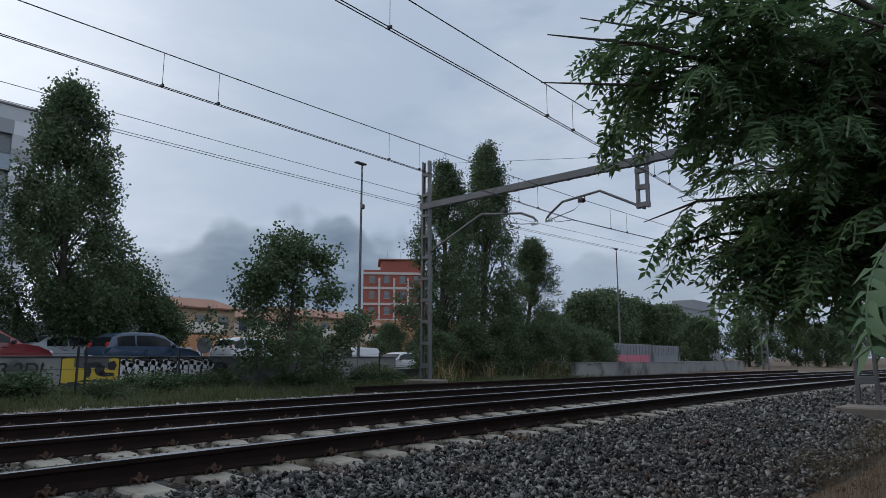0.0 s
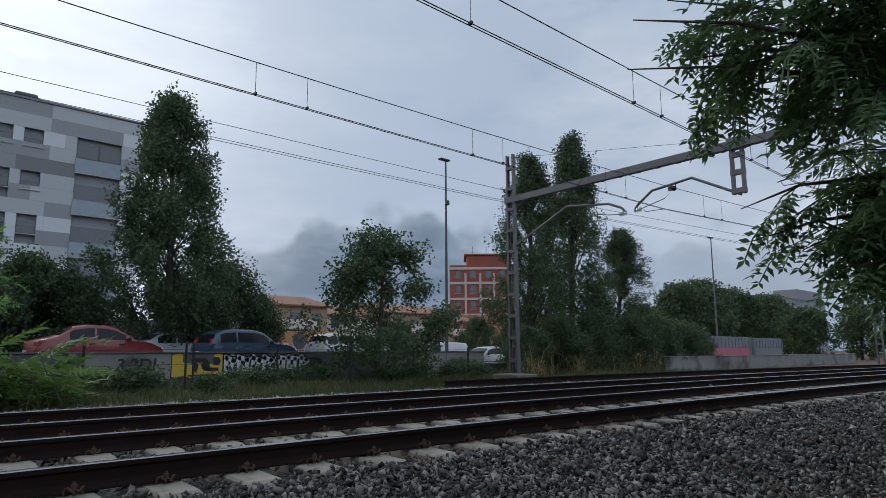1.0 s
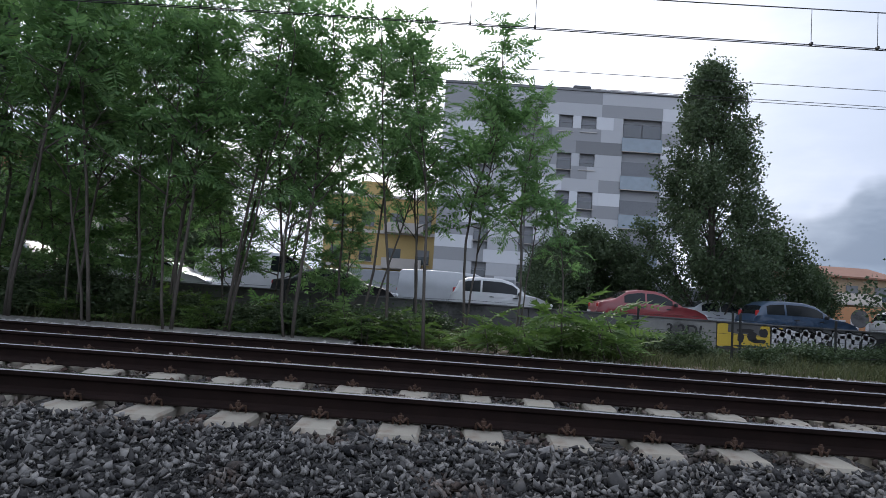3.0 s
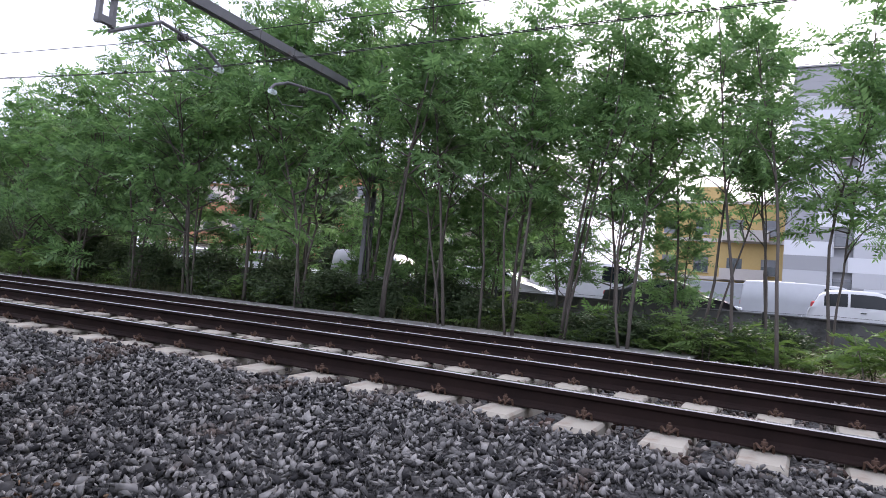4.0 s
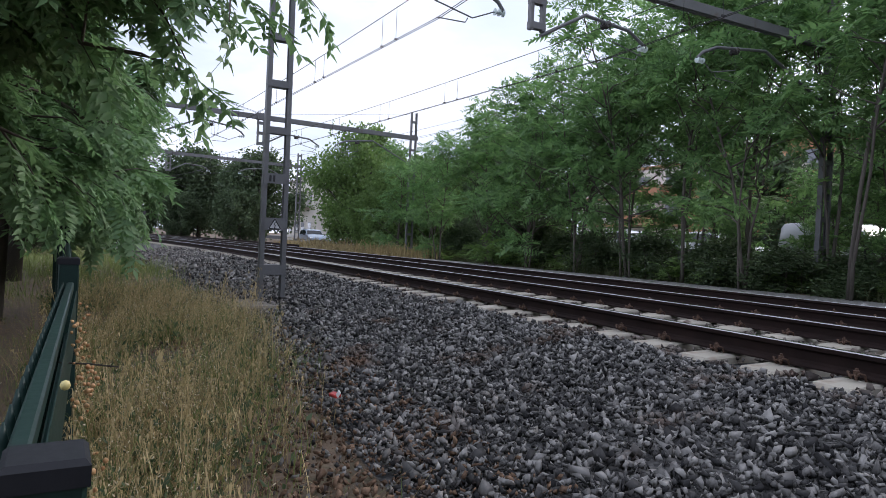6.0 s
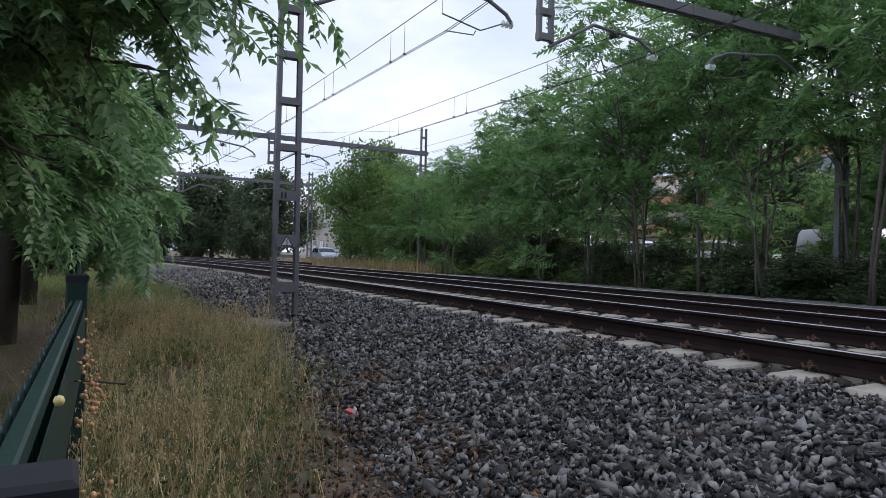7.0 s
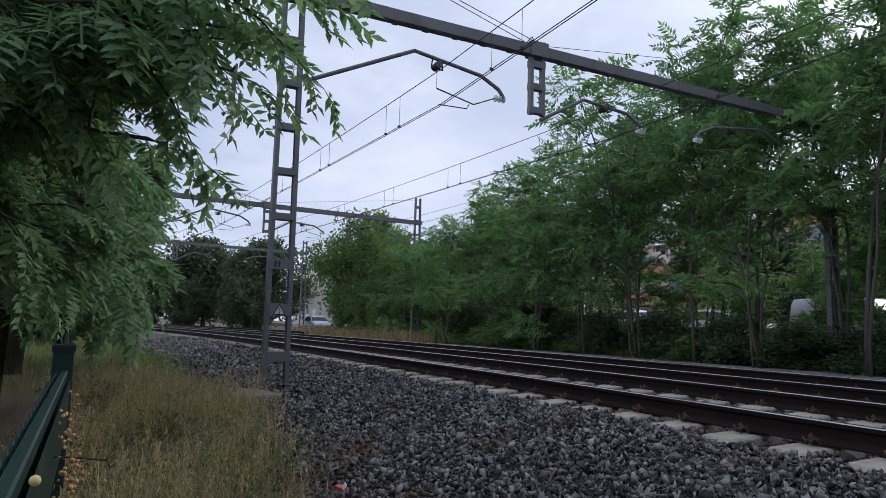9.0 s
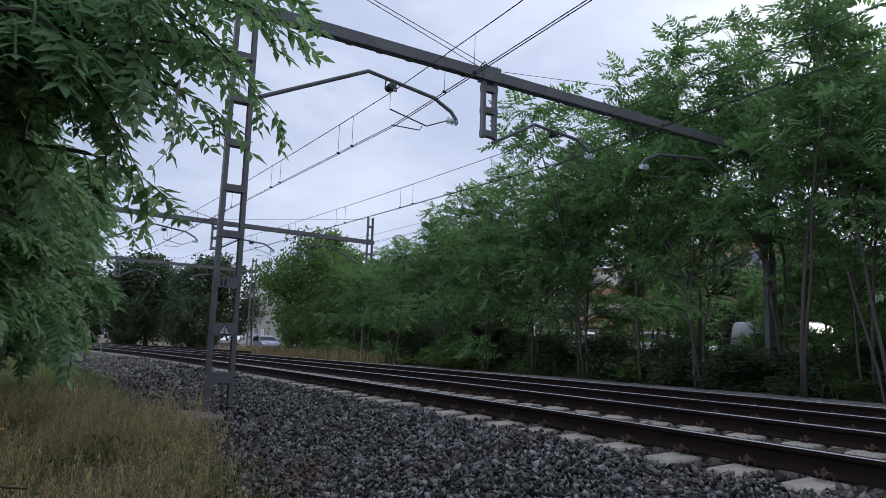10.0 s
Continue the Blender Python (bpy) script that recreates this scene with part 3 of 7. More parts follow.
def rail_mesh(off, z, s0, s1, ds=2.0):
    b = Build()
    ss = np.arange(s0, s1 + ds / 2, ds)
    n = len(RAIL)
    vs = [at(s, off + p[0], z + p[1]) for s in ss for p in RAIL]
    fs, mi = [], []
    for i in range(len(ss) - 1):
        for k in range(n):
            fs.append((i * n + k, i * n + (k + 1) % n, (i + 1) * n + (k + 1) % n, (i + 1) * n + k))
            mi.append(1 if k in (7, 8, 9) else 0)
    fs += [tuple(range(n))[::-1], tuple(range((len(ss) - 1) * n, len(ss) * n))]
    b.add(vs, fs)
    b.mi = mi + [0, 0]
    return b


def sleeper_mesh():
    """A prestressed concrete sleeper, its ends sloping and its middle waisted."""
    b = Build()
    st = [(-1.3, 0.15, 0.125, -0.03), (-1.26, 0.15, 0.130, 0.0), (-0.93, 0.15, 0.132, 0.012), (-0.82, 0.15, 0.132, 0.03), (-0.60, 0.15, 0.132, 0.025), (-0.4, 0.135, 0.11, -0.01),
          (0.4, 0.135, 0.11, -0.01), (0.60, 0.15, 0.132, 0.025), (0.82, 0.15, 0.132, 0.03), (0.93, 0.15, 0.132, 0.012), (1.26, 0.15, 0.130, 0.0), (1.3, 0.15, 0.125, -0.03)]
    vs = []
    for y, wb, wt, zt in st:
        vs += [(-wb, y, -0.2), (wb, y, -0.2), (wb * 0.99, y, zt - 0.02), (wt, y, zt), (-wt, y, zt), (-wb * 0.99, y, zt - 0.02)]
    fs = []
    for i in range(len(st) - 1):
        for k in range(6):
            fs.append((i * 6 + k, i * 6 + (k + 1) % 6, (i + 1) * 6 + (k + 1) % 6, (i + 1) * 6 + k))
    fs += [(5, 4, 3, 2, 1, 0), tuple(range((len(st) - 1) * 6, len(st) * 6))]
    b.add(vs, fs)
    return b.mesh("sleeper")


def clip_mesh():
    """A bent spring clip with its bolt and nut."""
    b = Build()
    b.tube([(-0.055, 0.02, 0.0), (-0.055, 0.0, 0.045), (-0.045, -0.035, 0.055), (-0.02, -0.05, 0.03), (0.0, -0.02, 0.04), (0.02, -0.05, 0.03), (0.045, -0.035, 0.055),
            (0.055, 0.0, 0.045), (0.055, 0.02, 0.0)], 0.009, 5)
    b.tube([(0, -0.005, 0.0), (0, -0.005, 0.085)], 0.011, 6)
    b.lathe((0, -0.005, 0.045), [(0.022, 0), (0.022, 0.022), (0.014, 0.026)], 6)
    return b.mesh("rail_clip")


def make_track(name, label, center, s_lo, s_hi, first, clips, z):
    t = thing(name, label, "railway track", kind="structure")
    for o in (-0.87, 0.87):
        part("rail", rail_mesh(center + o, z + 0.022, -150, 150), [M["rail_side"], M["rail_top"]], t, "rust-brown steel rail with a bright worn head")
    sm, cm = sleeper_mesh(), clip_mesh()
    sm.materials.append(M["sleeper"])
    cm.materials.append(M["clip"])
    k0, k1 = int((s_lo - first) / 0.6), int((s_hi - first) / 0.6)
    r = random.Random(3)
    for k in range(k0, k1 + 1):
        s = first + 0.6 * k
        ob = part("sleeper", sm, None, t, m=line_pose(s, center + r.uniform(-0.012, 0.012), z - 0.004 + r.uniform(-0.006, 0.006)) @ pose(0, 0, 0, 0, 0, r.uniform(-0.8, 0.8)))
        if clips[0] < s < clips[1]:
            for o in (-0.87, 0.87):
                for sd in (-1, 1):
                    part("rail_clip", cm, None, ob, m=pose(0, o + sd * 0.105, 0.018, 0, 0, 0 if sd < 0 else 180))
    return t


make_track("railway_track", "near railway track on pale concrete sleepers", 1.3, -72, 62, 0.145, (-13.5, 11), 0.0)
make_track("railway_track", "far railway track with sleepers half buried in stones", 4.65, -50, 46, 0.3, (-7, 8), -0.005)


def spare_rail(s0, s1, off, label):
    b = rail_mesh(off, 0.0, s0, s1, 1.5)
    tagged(part("spare_rail", b, [M["rail_side"], M["rail_side"]]), label, "rail", "rails lying beside the line")


spare_rail(12.6, 46, 8.75, "old rusty rail lying along the verge")
spare_rail(-80, -41.5, 8.8, "old rusty rail end lying by dry grass")


# ---- overhead line ----
def mast_build(z0, z1, w0=0.42, w1=0.34, dx=0.13, rung=0.75):
    """Two steel channels joined by flat battens, standing across the line; returns uprights and batten meshes."""
    ups = []
    for sd in (-1, 1):
        b = Build()
        y0, y1 = sd * (w0 / 2), sd * (w1 / 2)
        # channel: web outside, two flanges turned inward, as one outline
        h, f, w = dx / 2, 0.072, 0.012
        prof = [(-h, 0), (h, 0), (h, -f), (h - w, -f), (h - w, -w), (-h + w, -w), (-h + w, -f), (-h, -f)]
        vs = [(px, y + sd * (py + 0.007), z) for z, y in ((z0, y0), (z1, y1)) for px, py in prof]
        fs = [(k, (k + 1) % 8, 8 + (k + 1) % 8, 8 + k) for k in range(8)]
        fs += [(0, 7, 6, 5), (0, 5, 4, 1), (1, 4, 3, 2), (8, 13, 14, 15), (8, 9, 12, 13), (9, 10, 11, 12)]
        b.add(vs, fs)
        ups.append(b)
    bats = []
    z = z0 + 0.45
    while z < z1 - 0.12:
        w = w0 + (w1 - w0) * (z - z0) / (z1 - z0)
        h = 0.16 if z < z0 + 0.7 else 0.11
        bats.append((z, w, h))
        z += rung
    return ups, bats


def insulator_build(c, axis="y", n=3, r=0.06):
    prof = [(0.015, -0.12)]
    for i in range(n):
        h = -0.09 + 0.18 * i / max(1, n - 1)
        prof += [(0.02, h - 0.02), (r, h - 0.012), (r * 0.9, h + 0.012), (0.02, h + 0.018)]
    prof.append((0.015, 0.13))
    return Build().lathe(c, prof, 12, axis)


def cantilever(t, y0, z0, pts, mess_y, mess_z, reg_y, con_y, con_z):
    """A bent tubular bracket with its insulators and the steady arm of the contact wire; all in the portal's own plane."""
    b = Build()
    P3 = [Vector((0, y, z)) for y, z in pts]
    b.tube(P3, 0.038, 8)
    arm = part("bracket_arm", b, M["galv"], t)
    # cage insulator that carries the catenary wire
    part("insulator", insulator_build((0, mess_y, mess_z), "x", 4, 0.075), M["insul"], t, "dark ribbed insulator", smooth=False)
    c = Build()
    c.tube([(0, mess_y - 0.1, mess_z + 0.13), (0, mess_y - 0.12, mess_z - 0.06), (0, mess_y + 0.12, mess_z - 0.06), (0, mess_y + 0.1, mess_z + 0.13)], 0.016, 6)
    part("hanger", c, M["wire"], t)
    sgn = 1 if reg_y > con_y else -1
    e = pts[-1]
    part("insulator", insulator_build((0, e[0] - sgn * 0.1, e[1] - 0.03), "y", 3, 0.07), M["glassy"], t, "pale glass disc insulator")
    d = Build()
    d.tube([(0, e[0] - sgn * 0.2, e[1] - 0.03), (0, con_y + sgn * 0.75, con_z + 0.16), (0, con_y - sgn * 0.05, con_z + 0.33)], 0.014, 6)
    d.tube([(0.0, con_y + sgn * 0.65, con_z + 0.14), (0.0, con_y + sgn * 0.6, con_z + 0.05), (0.0, con_y, con_z + 0.03)], 0.011, 6)
    d.tube([(0, con_y - sgn * 0.05, con_z + 0.33), (0, mess_y, mess_z - 0.05)], 0.005, 4)
    part("steady_arm", d, M["galv"], t)


def portal(s, label, near_off, far_off, zn, zf, top, beam, br_off, arms, sign_plate):
    t = thing("catenary_portal", label, "catenary mast", "portals over the line", m=line_pose(s, 0))
    for off, z0 in ((near_off, zn), (far_off, zf)):
        ups, bats = mast_build(z0, top)
        mm = pose(0, off, 0)
        for b in ups:
            part("mast_channel", b, M["galv"], t, m=mm)
        for z, w, h in bats:
            part("batten", Build().box((0, 0, z), (0.155, w + 0.01, h)), M["galv"], t, m=mm)
        if off == near_off:
            part("foundation", Build().box((0, -0.1, z0 - 0.29), (1.1, 1.25, 0.4), bev=0.03), M["slab"], t, "weathered concrete foundation block", m=mm)
        else:
            part("foundation", Build().box((0, 0, z0 - 0.27), (1.0, 1.2, 0.5), bev=0.03), M["slab"], t, "pale concrete foundation", m=mm)
    # beam of two channels, tied by small plates
    a, c = near_off, far_off
    for dx in (-0.085, 0.085):
        b = Build()
        b.box((dx, (a + c) / 2, beam), (0.012, c - a + 0.5, 0.2))
        for dz in (-0.1, 0.1):
            b.box((dx * 0.7, (a + c) / 2, beam + dz), (0.06, c - a + 0.5, 0.014))
        part("beam", b, M["galv"], t, "dull steel channel beam")
    n = int((c - a) / 0.62)
    for i in range(n + 1):
        part("tie_plate", Build().box((0, a + (c - a) * i / n, beam - 0.112), (0.2, 0.12, 0.01)), M["galv"], t)
    # drop bracket between the tracks
    for sd in (-1, 1):
        part("drop_upright", Build().box((0, br_off + sd * 0.14, beam - 0.72), (0.11, 0.075, 1.22)), M["galv"], t)
    for dz in (-0.28, -0.75, -1.24):
        part("batten", Build().box((0, br_off, beam + dz), (0.125, 0.37, 0.13)), M["galv"], t)
    part("clamp", Build().box((0, br_off, beam + 0.02), (0.25, 0.42, 0.3)), M["galv"], t)
    part("clamp", Build().tube([(0, br_off - 0.25, beam + 0.14), (0, br_off - 0.12, beam + 0.3), (0, br_off, beam + 0.15), (0, br_off + 0.2, beam + 0.24)], 0.012, 6), M["wire"], t)
    # stay cables from the mast heads
    for k in (-0.03, 0.03):
        part("stay_cable", Build().tube([(k, near_off, top - 0.1), (k * 3, br_off, beam + 0.14)], 0.008, 5), M["wire"], t)
    part("stay_cable", Build().tube([(0, far_off, top - 0.1), (0, br_off, beam + 0.14)], 0.006, 5), M["wire"], t)
    for args in arms:
        cantilever(t, 0, 0, *args)
    if sign_plate:
        z = zn + 1.17
        w = 0.43
        part("warning_plate", Build().box((sign_plate * 0.083, near_off + 0.0, z + 0.02), (0.006, w * 0.78, 0.2)), M["galv"], t, "grey plate under the warning sign")
        b = Build().add([(sign_plate * 0.092, near_off - 0.1, z - 0.06), (sign_plate * 0.092, near_off + 0.1, z - 0.06), (sign_plate * 0.092, near_off, z + 0.11), (sign_plate * 0.088, near_off - 0.1, z - 0.06), (sign_plate * 0.088, near_off + 0.1, z - 0.06), (sign_plate * 0.088, near_off, z + 0.11)],
                        [(0, 1, 2), (5, 4, 3), (0, 3, 4, 1), (1, 4, 5, 2), (2, 5, 3, 0)])
        sg = part("warning_sign", b, M["warn"], t, "pale triangular warning sign with a dark bolt")
        e = Build()
        for p, q in (((-0.1, -0.06), (0.1, -0.06)), ((0.1, -0.06), (0.0, 0.11)), ((0.0, 0.11), (-0.1, -0.06))):
            e.tube([(sign_plate * 0.094, near_off + p[0] * 0.93, z + p[1] * 0.93), (sign_plate * 0.094, near_off + q[0] * 0.93, z + q[1] * 0.93)], 0.007, 4)
        e.tube([(sign_plate * 0.095, near_off + 0.01, z + 0.06), (sign_plate * 0.095, near_off - 0.012, z + 0.005), (sign_plate * 0.095, near_off + 0.012, z - 0.0), (sign_plate * 0.095, near_off - 0.006, z - 0.05)], 0.006, 4)
        part("sign_border", e, M["trim"], sg)
        part("number_plate", Build().box((sign_plate * 0.083, near_off - 0.02, zn + 1.92), (0.006, 0.36, 0.16)), M["galv"], t, "grey plate with two worn dark marks")
        for dy in (-0.06, -0.0):
            part("plate_mark", Build().box((sign_plate * 0.089, near_off + dy - 0.04, zn + 1.92), (0.004, 0.035, 0.1)), M["trim"], t)
    return t


def lo_arm(y0, z0, sd, L=3.95):
    k = L / 3.95
    return [(y0, z0), (y0 + sd * 2.03 * k, z0 + 0.98), (y0 + sd * 3.45 * k, z0 + 0.78), (y0 + sd * 3.85 * k, z0 + 0.58), (y0 + sd * 3.98 * k, z0 + 0.42)]


BEAM, TOP = 6.25, 7.9
for s, lab, zn, zf, kind in ((-10.95, "steel catenary portal over both tracks, its near mast on old concrete", -0.19, -0.1, "l"),
                             (17.5, "steel catenary portal half hidden by branches", 0.0, 0.2, "r"),
                             (-31.6, "distant steel catenary portal across the line", -0.2, -0.1, "l"),
                             (-51.0, "far steel catenary portal before dark trees", -0.2, -0.1, "l"),
                             (46.5, "far steel catenary portal beyond the wall", 0.0, 0.1, "r"),
                             (-74.0, "very distant steel catenary portal", -0.2, -0.1, "l")):
    reach = 11.3 if kind == "l" and s > -20 else 10.55
    far = 12.4 if kind == "l" and s > -20 else 11.05 if kind == "r" else 11.2 if s > -40 else 13.0
    reach = max(reach, far - 1.1)
    if kind == "l":
        arms = [(lo_arm(-1.75, 4.85, 1), 0.75, 5.63, 2.2, 0.8, 4.87),
                ([(3.1, 4.98), (4.2, 5.6), (5.4, 5.5), (5.9, 5.22)], 4.75, 5.5, 5.9, 5.0, 4.87),
                (lo_arm(far - 0.2, 4.85, -1, 3.6 + far - reach), reach - 2.6, 5.63, reach - 3.9, reach - 2.6, 4.87)]
    else:
        arms = [([(2.8, 4.9), (4.15, 5.62), (5.4, 5.5), (5.85, 5.2), (6.0, 5.05)], 4.75, 5.45, 5.95, 5.05, 4.87),
                (lo_arm(-1.65, 4.7, 1, 3.2), 0.7, 5.5, 1.9, 1.15, 4.87),
                (lo_arm(far - 0.2, 4.6, -1, 4.0 + far - reach), reach - 3.0, 5.55, reach - 4.0, reach - 2.9, 4.87)]
    portal(s, lab, -1.98 if s == -10.95 else -2.05 if kind == "l" else -1.95, far, zn, zf, TOP if s > -20 else 7.6 if s > -40 else 7.3, BEAM + (0.14 if s == -10.95 else 0.0), 3.0 if kind == "l" else 2.85, arms, 1 if s == -10.95 else -1 if s == 17.5 else 0)


def sag_points(s0, s1, o0, o1, z0, z1, sag, n=9):
    """A wire hung straight between two supports on the curve."""
    a, b = at(s0, o0, z0), at(s1, o1, z1)
    return [a.lerp(b, i / (n - 1)) - Vector((0, 0, sag * 4 * (i / (n - 1)) * (1 - i / (n - 1)))) for i in range(n)]


SUPPORTS = [-98, -74.0, -51.0, -31.6, -10.95, 17.5, 46.5, 75]


def overhead(offs, label):
    """Catenary and twin contact wires over one track; offs gives the sideways place at each support."""
    t = thing("overhead_line", label, "overhead wire", "contact lines of the tracks")
    for a, b, oa, ob in zip(SUPPORTS, SUPPORTS[1:], offs, offs[1:]):
        m = sag_points(a, b, oa, ob, 5.6, 5.6, 0.17 if b - a > 24 else 0.11)
        part("catenary_wire", Build().tube(m, 0.0085, 5), M["wire"], t)
        c = sag_points(a, b, oa, ob, 4.9, 4.9, 0.0)
        for dy in (-0.025, 0.025):
            part("contact_wire", Build().tube([p + Vector((0, dy, 0)) for p in c], 0.0075, 5), M["wire"], t)
        n = 6 if b - a > 24 else 5
        for k in range(n):
            for e in (-0.016, 0.016):
                f = (k + 0.5) / n + e
                u = f * (len(m) - 1)
                j = int(u)
                p, q = m[j].lerp(m[j + 1], u - j), c[j].lerp(c[j + 1], u - j)
                part("dropper", Build().tube([p, q + Vector((0, 0, 0.05)), q], 0.005, 4), M["wire"], t)
                part("dropper_clamp", Build().box(q + Vector((0, 0, 0.02)), (0.03, 0.06, 0.04)), M["wire"], t)
    return t


overhead([0.9, 0.8, 0.8, 0.55, 0.85, 1.4, 1.15, 1.0], "thin dark contact line over the near track")
overhead([4.6, 4.5, 4.4, 4.1, 5.0, 5.05, 4.8, 4.6], "thin dark contact line over the far track")


def feeder(off, z, label, r=0.008):
    t = thing("feeder_wire", label, "wire", "feeder wires past the masts")
    for a, b in zip(SUPPORTS, SUPPORTS[1:]):
        part("span", Build().tube(sag_points(a, b, off, off, z, z, 0.04), r, 5), M["wire"], t)


feeder(11.5, 6.72, "thin feeder wire strung along the far masts")
feeder(12.0, 6.5, "thin twin feeder wire along the far masts")
feeder(12.08, 6.46, "thin twin feeder wire along the far masts")


# ---- plants ----
def leaflet(l, w, fine=False):
    """One leaflet along +y from the origin: a folded blade."""
    if fine:
        v = [(0, 0, 0), (w * 0.5, l * 0.36, 0.06 * l), (0, l, -0.1 * l), (-w * 0.5, l * 0.36, 0.06 * l), (0, l * 0.5, -0.02 * l)]
        return np.array(v), [(0, 1, 4), (1, 2, 4), (2, 3, 4), (3, 0, 4)]
    return np.array([(0, 0, 0), (w * 0.5, l * 0.42, 0.05 * l), (0, l, -0.06 * l), (-w * 0.5, l * 0.42, 0.05 * l)]), [(0, 1, 2), (0, 2, 3)]


def pinnate(pairs, length, leaf_l, leaf_w, droop, fine=False, seed=0):
    """A feather leaf along +x: a thin stalk and paired leaflets."""
    r = np.random.default_rng(seed)
    V, F = [], []

    def put(v, f):
        k = sum(len(a) for a in V)
        V.append(np.asarray(v, float))
        F.extend([tuple(i + k for i in t) for t in f])

    def spine(u):
        return np.array([length * u * (1 - 0.12 * u), 0, -droop * length * u * u])

    w = 0.006 if fine else 0.012
    n = 5 if fine else 2
    for i in range(n):
        a, b = spine(i / n), spine((i + 1) / n)
        put([a + (0, w / 2, 0), a - (0, w / 2, 0), b - (0, w / 2, 0), b + (0, w / 2, 0)], [(0, 1, 2), (0, 2, 3)])
    for i in range(pairs):
        u = 0.2 + 0.78 * i / max(1, pairs - 1)
        p = spine(u)
        size = math.sin(math.pi * (0.25 + 0.6 * u)) ** 0.5
        for sd in (-1, 1):
            v, f = leaflet(leaf_l * size * r.uniform(0.85, 1.1), leaf_w * size, fine)
            q = v.copy()
            # leaflet points sideways, raked towards the tip and hanging
            rake, hang = radians(r.uniform(15, 35)), radians(r.uniform(5, 40))
            x = q[:, 1] * math.sin(rake) + q[:, 0] * math.cos(rake) * sd
            y = sd * (q[:, 1] * math.cos(rake)) - q[:, 0] * math.sin(rake)
            z = q[:, 2] - np.abs(y) * math.tan(hang) * 0.6
            y = y * math.cos(hang * 0.6)
            put(np.stack([x, y, z], 1) + p, f)
    v, f = leaflet(leaf_l * 0.9, leaf_w * 0.9, fine)
    put(np.stack([v[:, 1], v[:, 0], v[:, 2]], 1) + spine(1.0), f)
    return np.concatenate(V), np.array(F)


AIL = [pinnate(6, 0.66, 0.215, 0.082, d, seed=i) for i, d in enumerate((0.2, 0.35, 0.5, 0.3))]
FERN = [pinnate(9, 0.85, 0.21, 0.07, d, seed=10 + i) for i, d in enumerate((0.25, 0.4, 0.5))]
NEARLEAF = [pinnate(5, 0.30, 0.098, 0.044, d, False, seed=20 + i) for i, d in enumerate((0.3, 0.5, 0.7, 0.4))]
PARKLEAF = [pinnate(5, 0.32, 0.125, 0.052, d, False, seed=60 + i) for i, d in enumerate((0.3, 0.5, 0.4))]
CLOSELEAF = [pinnate(4, 0.20, 0.075, 0.03, d, True, seed=30 + i) for i, d in enumerate((0.4, 0.6))]


def clump(n, spread, l, w, seed):
    r = np.random.default_rng(seed)
    V, F = [], []
    for i in range(n):
        v, f = leaflet(l * r.uniform(0.7, 1.2), w)
        q = unit(r.normal(size=(1, 3)))
        b = bases(q, r.uniform(0, 6.28, 1))[0]
        p = v[:, [1, 0, 2]] @ b.T + r.normal(size=3) * spread
        F += [tuple(a + 4 * i for a in t) for t in f]
        V.append(p)
    return np.concatenate(V), np.array(F)


POP = [clump(7, 0.15, 0.115, 0.095, i) for i in range(4)]
SHRUB = [clump(6, 0.15, 0.15, 0.085, 40 + i) for i in range(4)]
FARL = [clump(6, 0.3, 0.32, 0.26, 80 + i) for i in range(4)]


def limb(b, p, d, length, r0, r1, bend, seed, n=6, k=6):
    """Adds a wobbling tapered limb; returns its points."""
    r = np.random.default_rng(seed)
    pts, q, v = [np.array(p, float)], np.array(p, float), unit(np.array(d, float))
    for i in range(n - 1):
        v = unit(v + r.normal(size=3) * bend + np.array([0, 0, 0.03]))
        q = q + v * length / (n - 1)
        pts.append(q.copy())
    b.tube([tuple(x) for x in pts], list(np.linspace(r0, r1, n)), k)
    return np.array(pts)


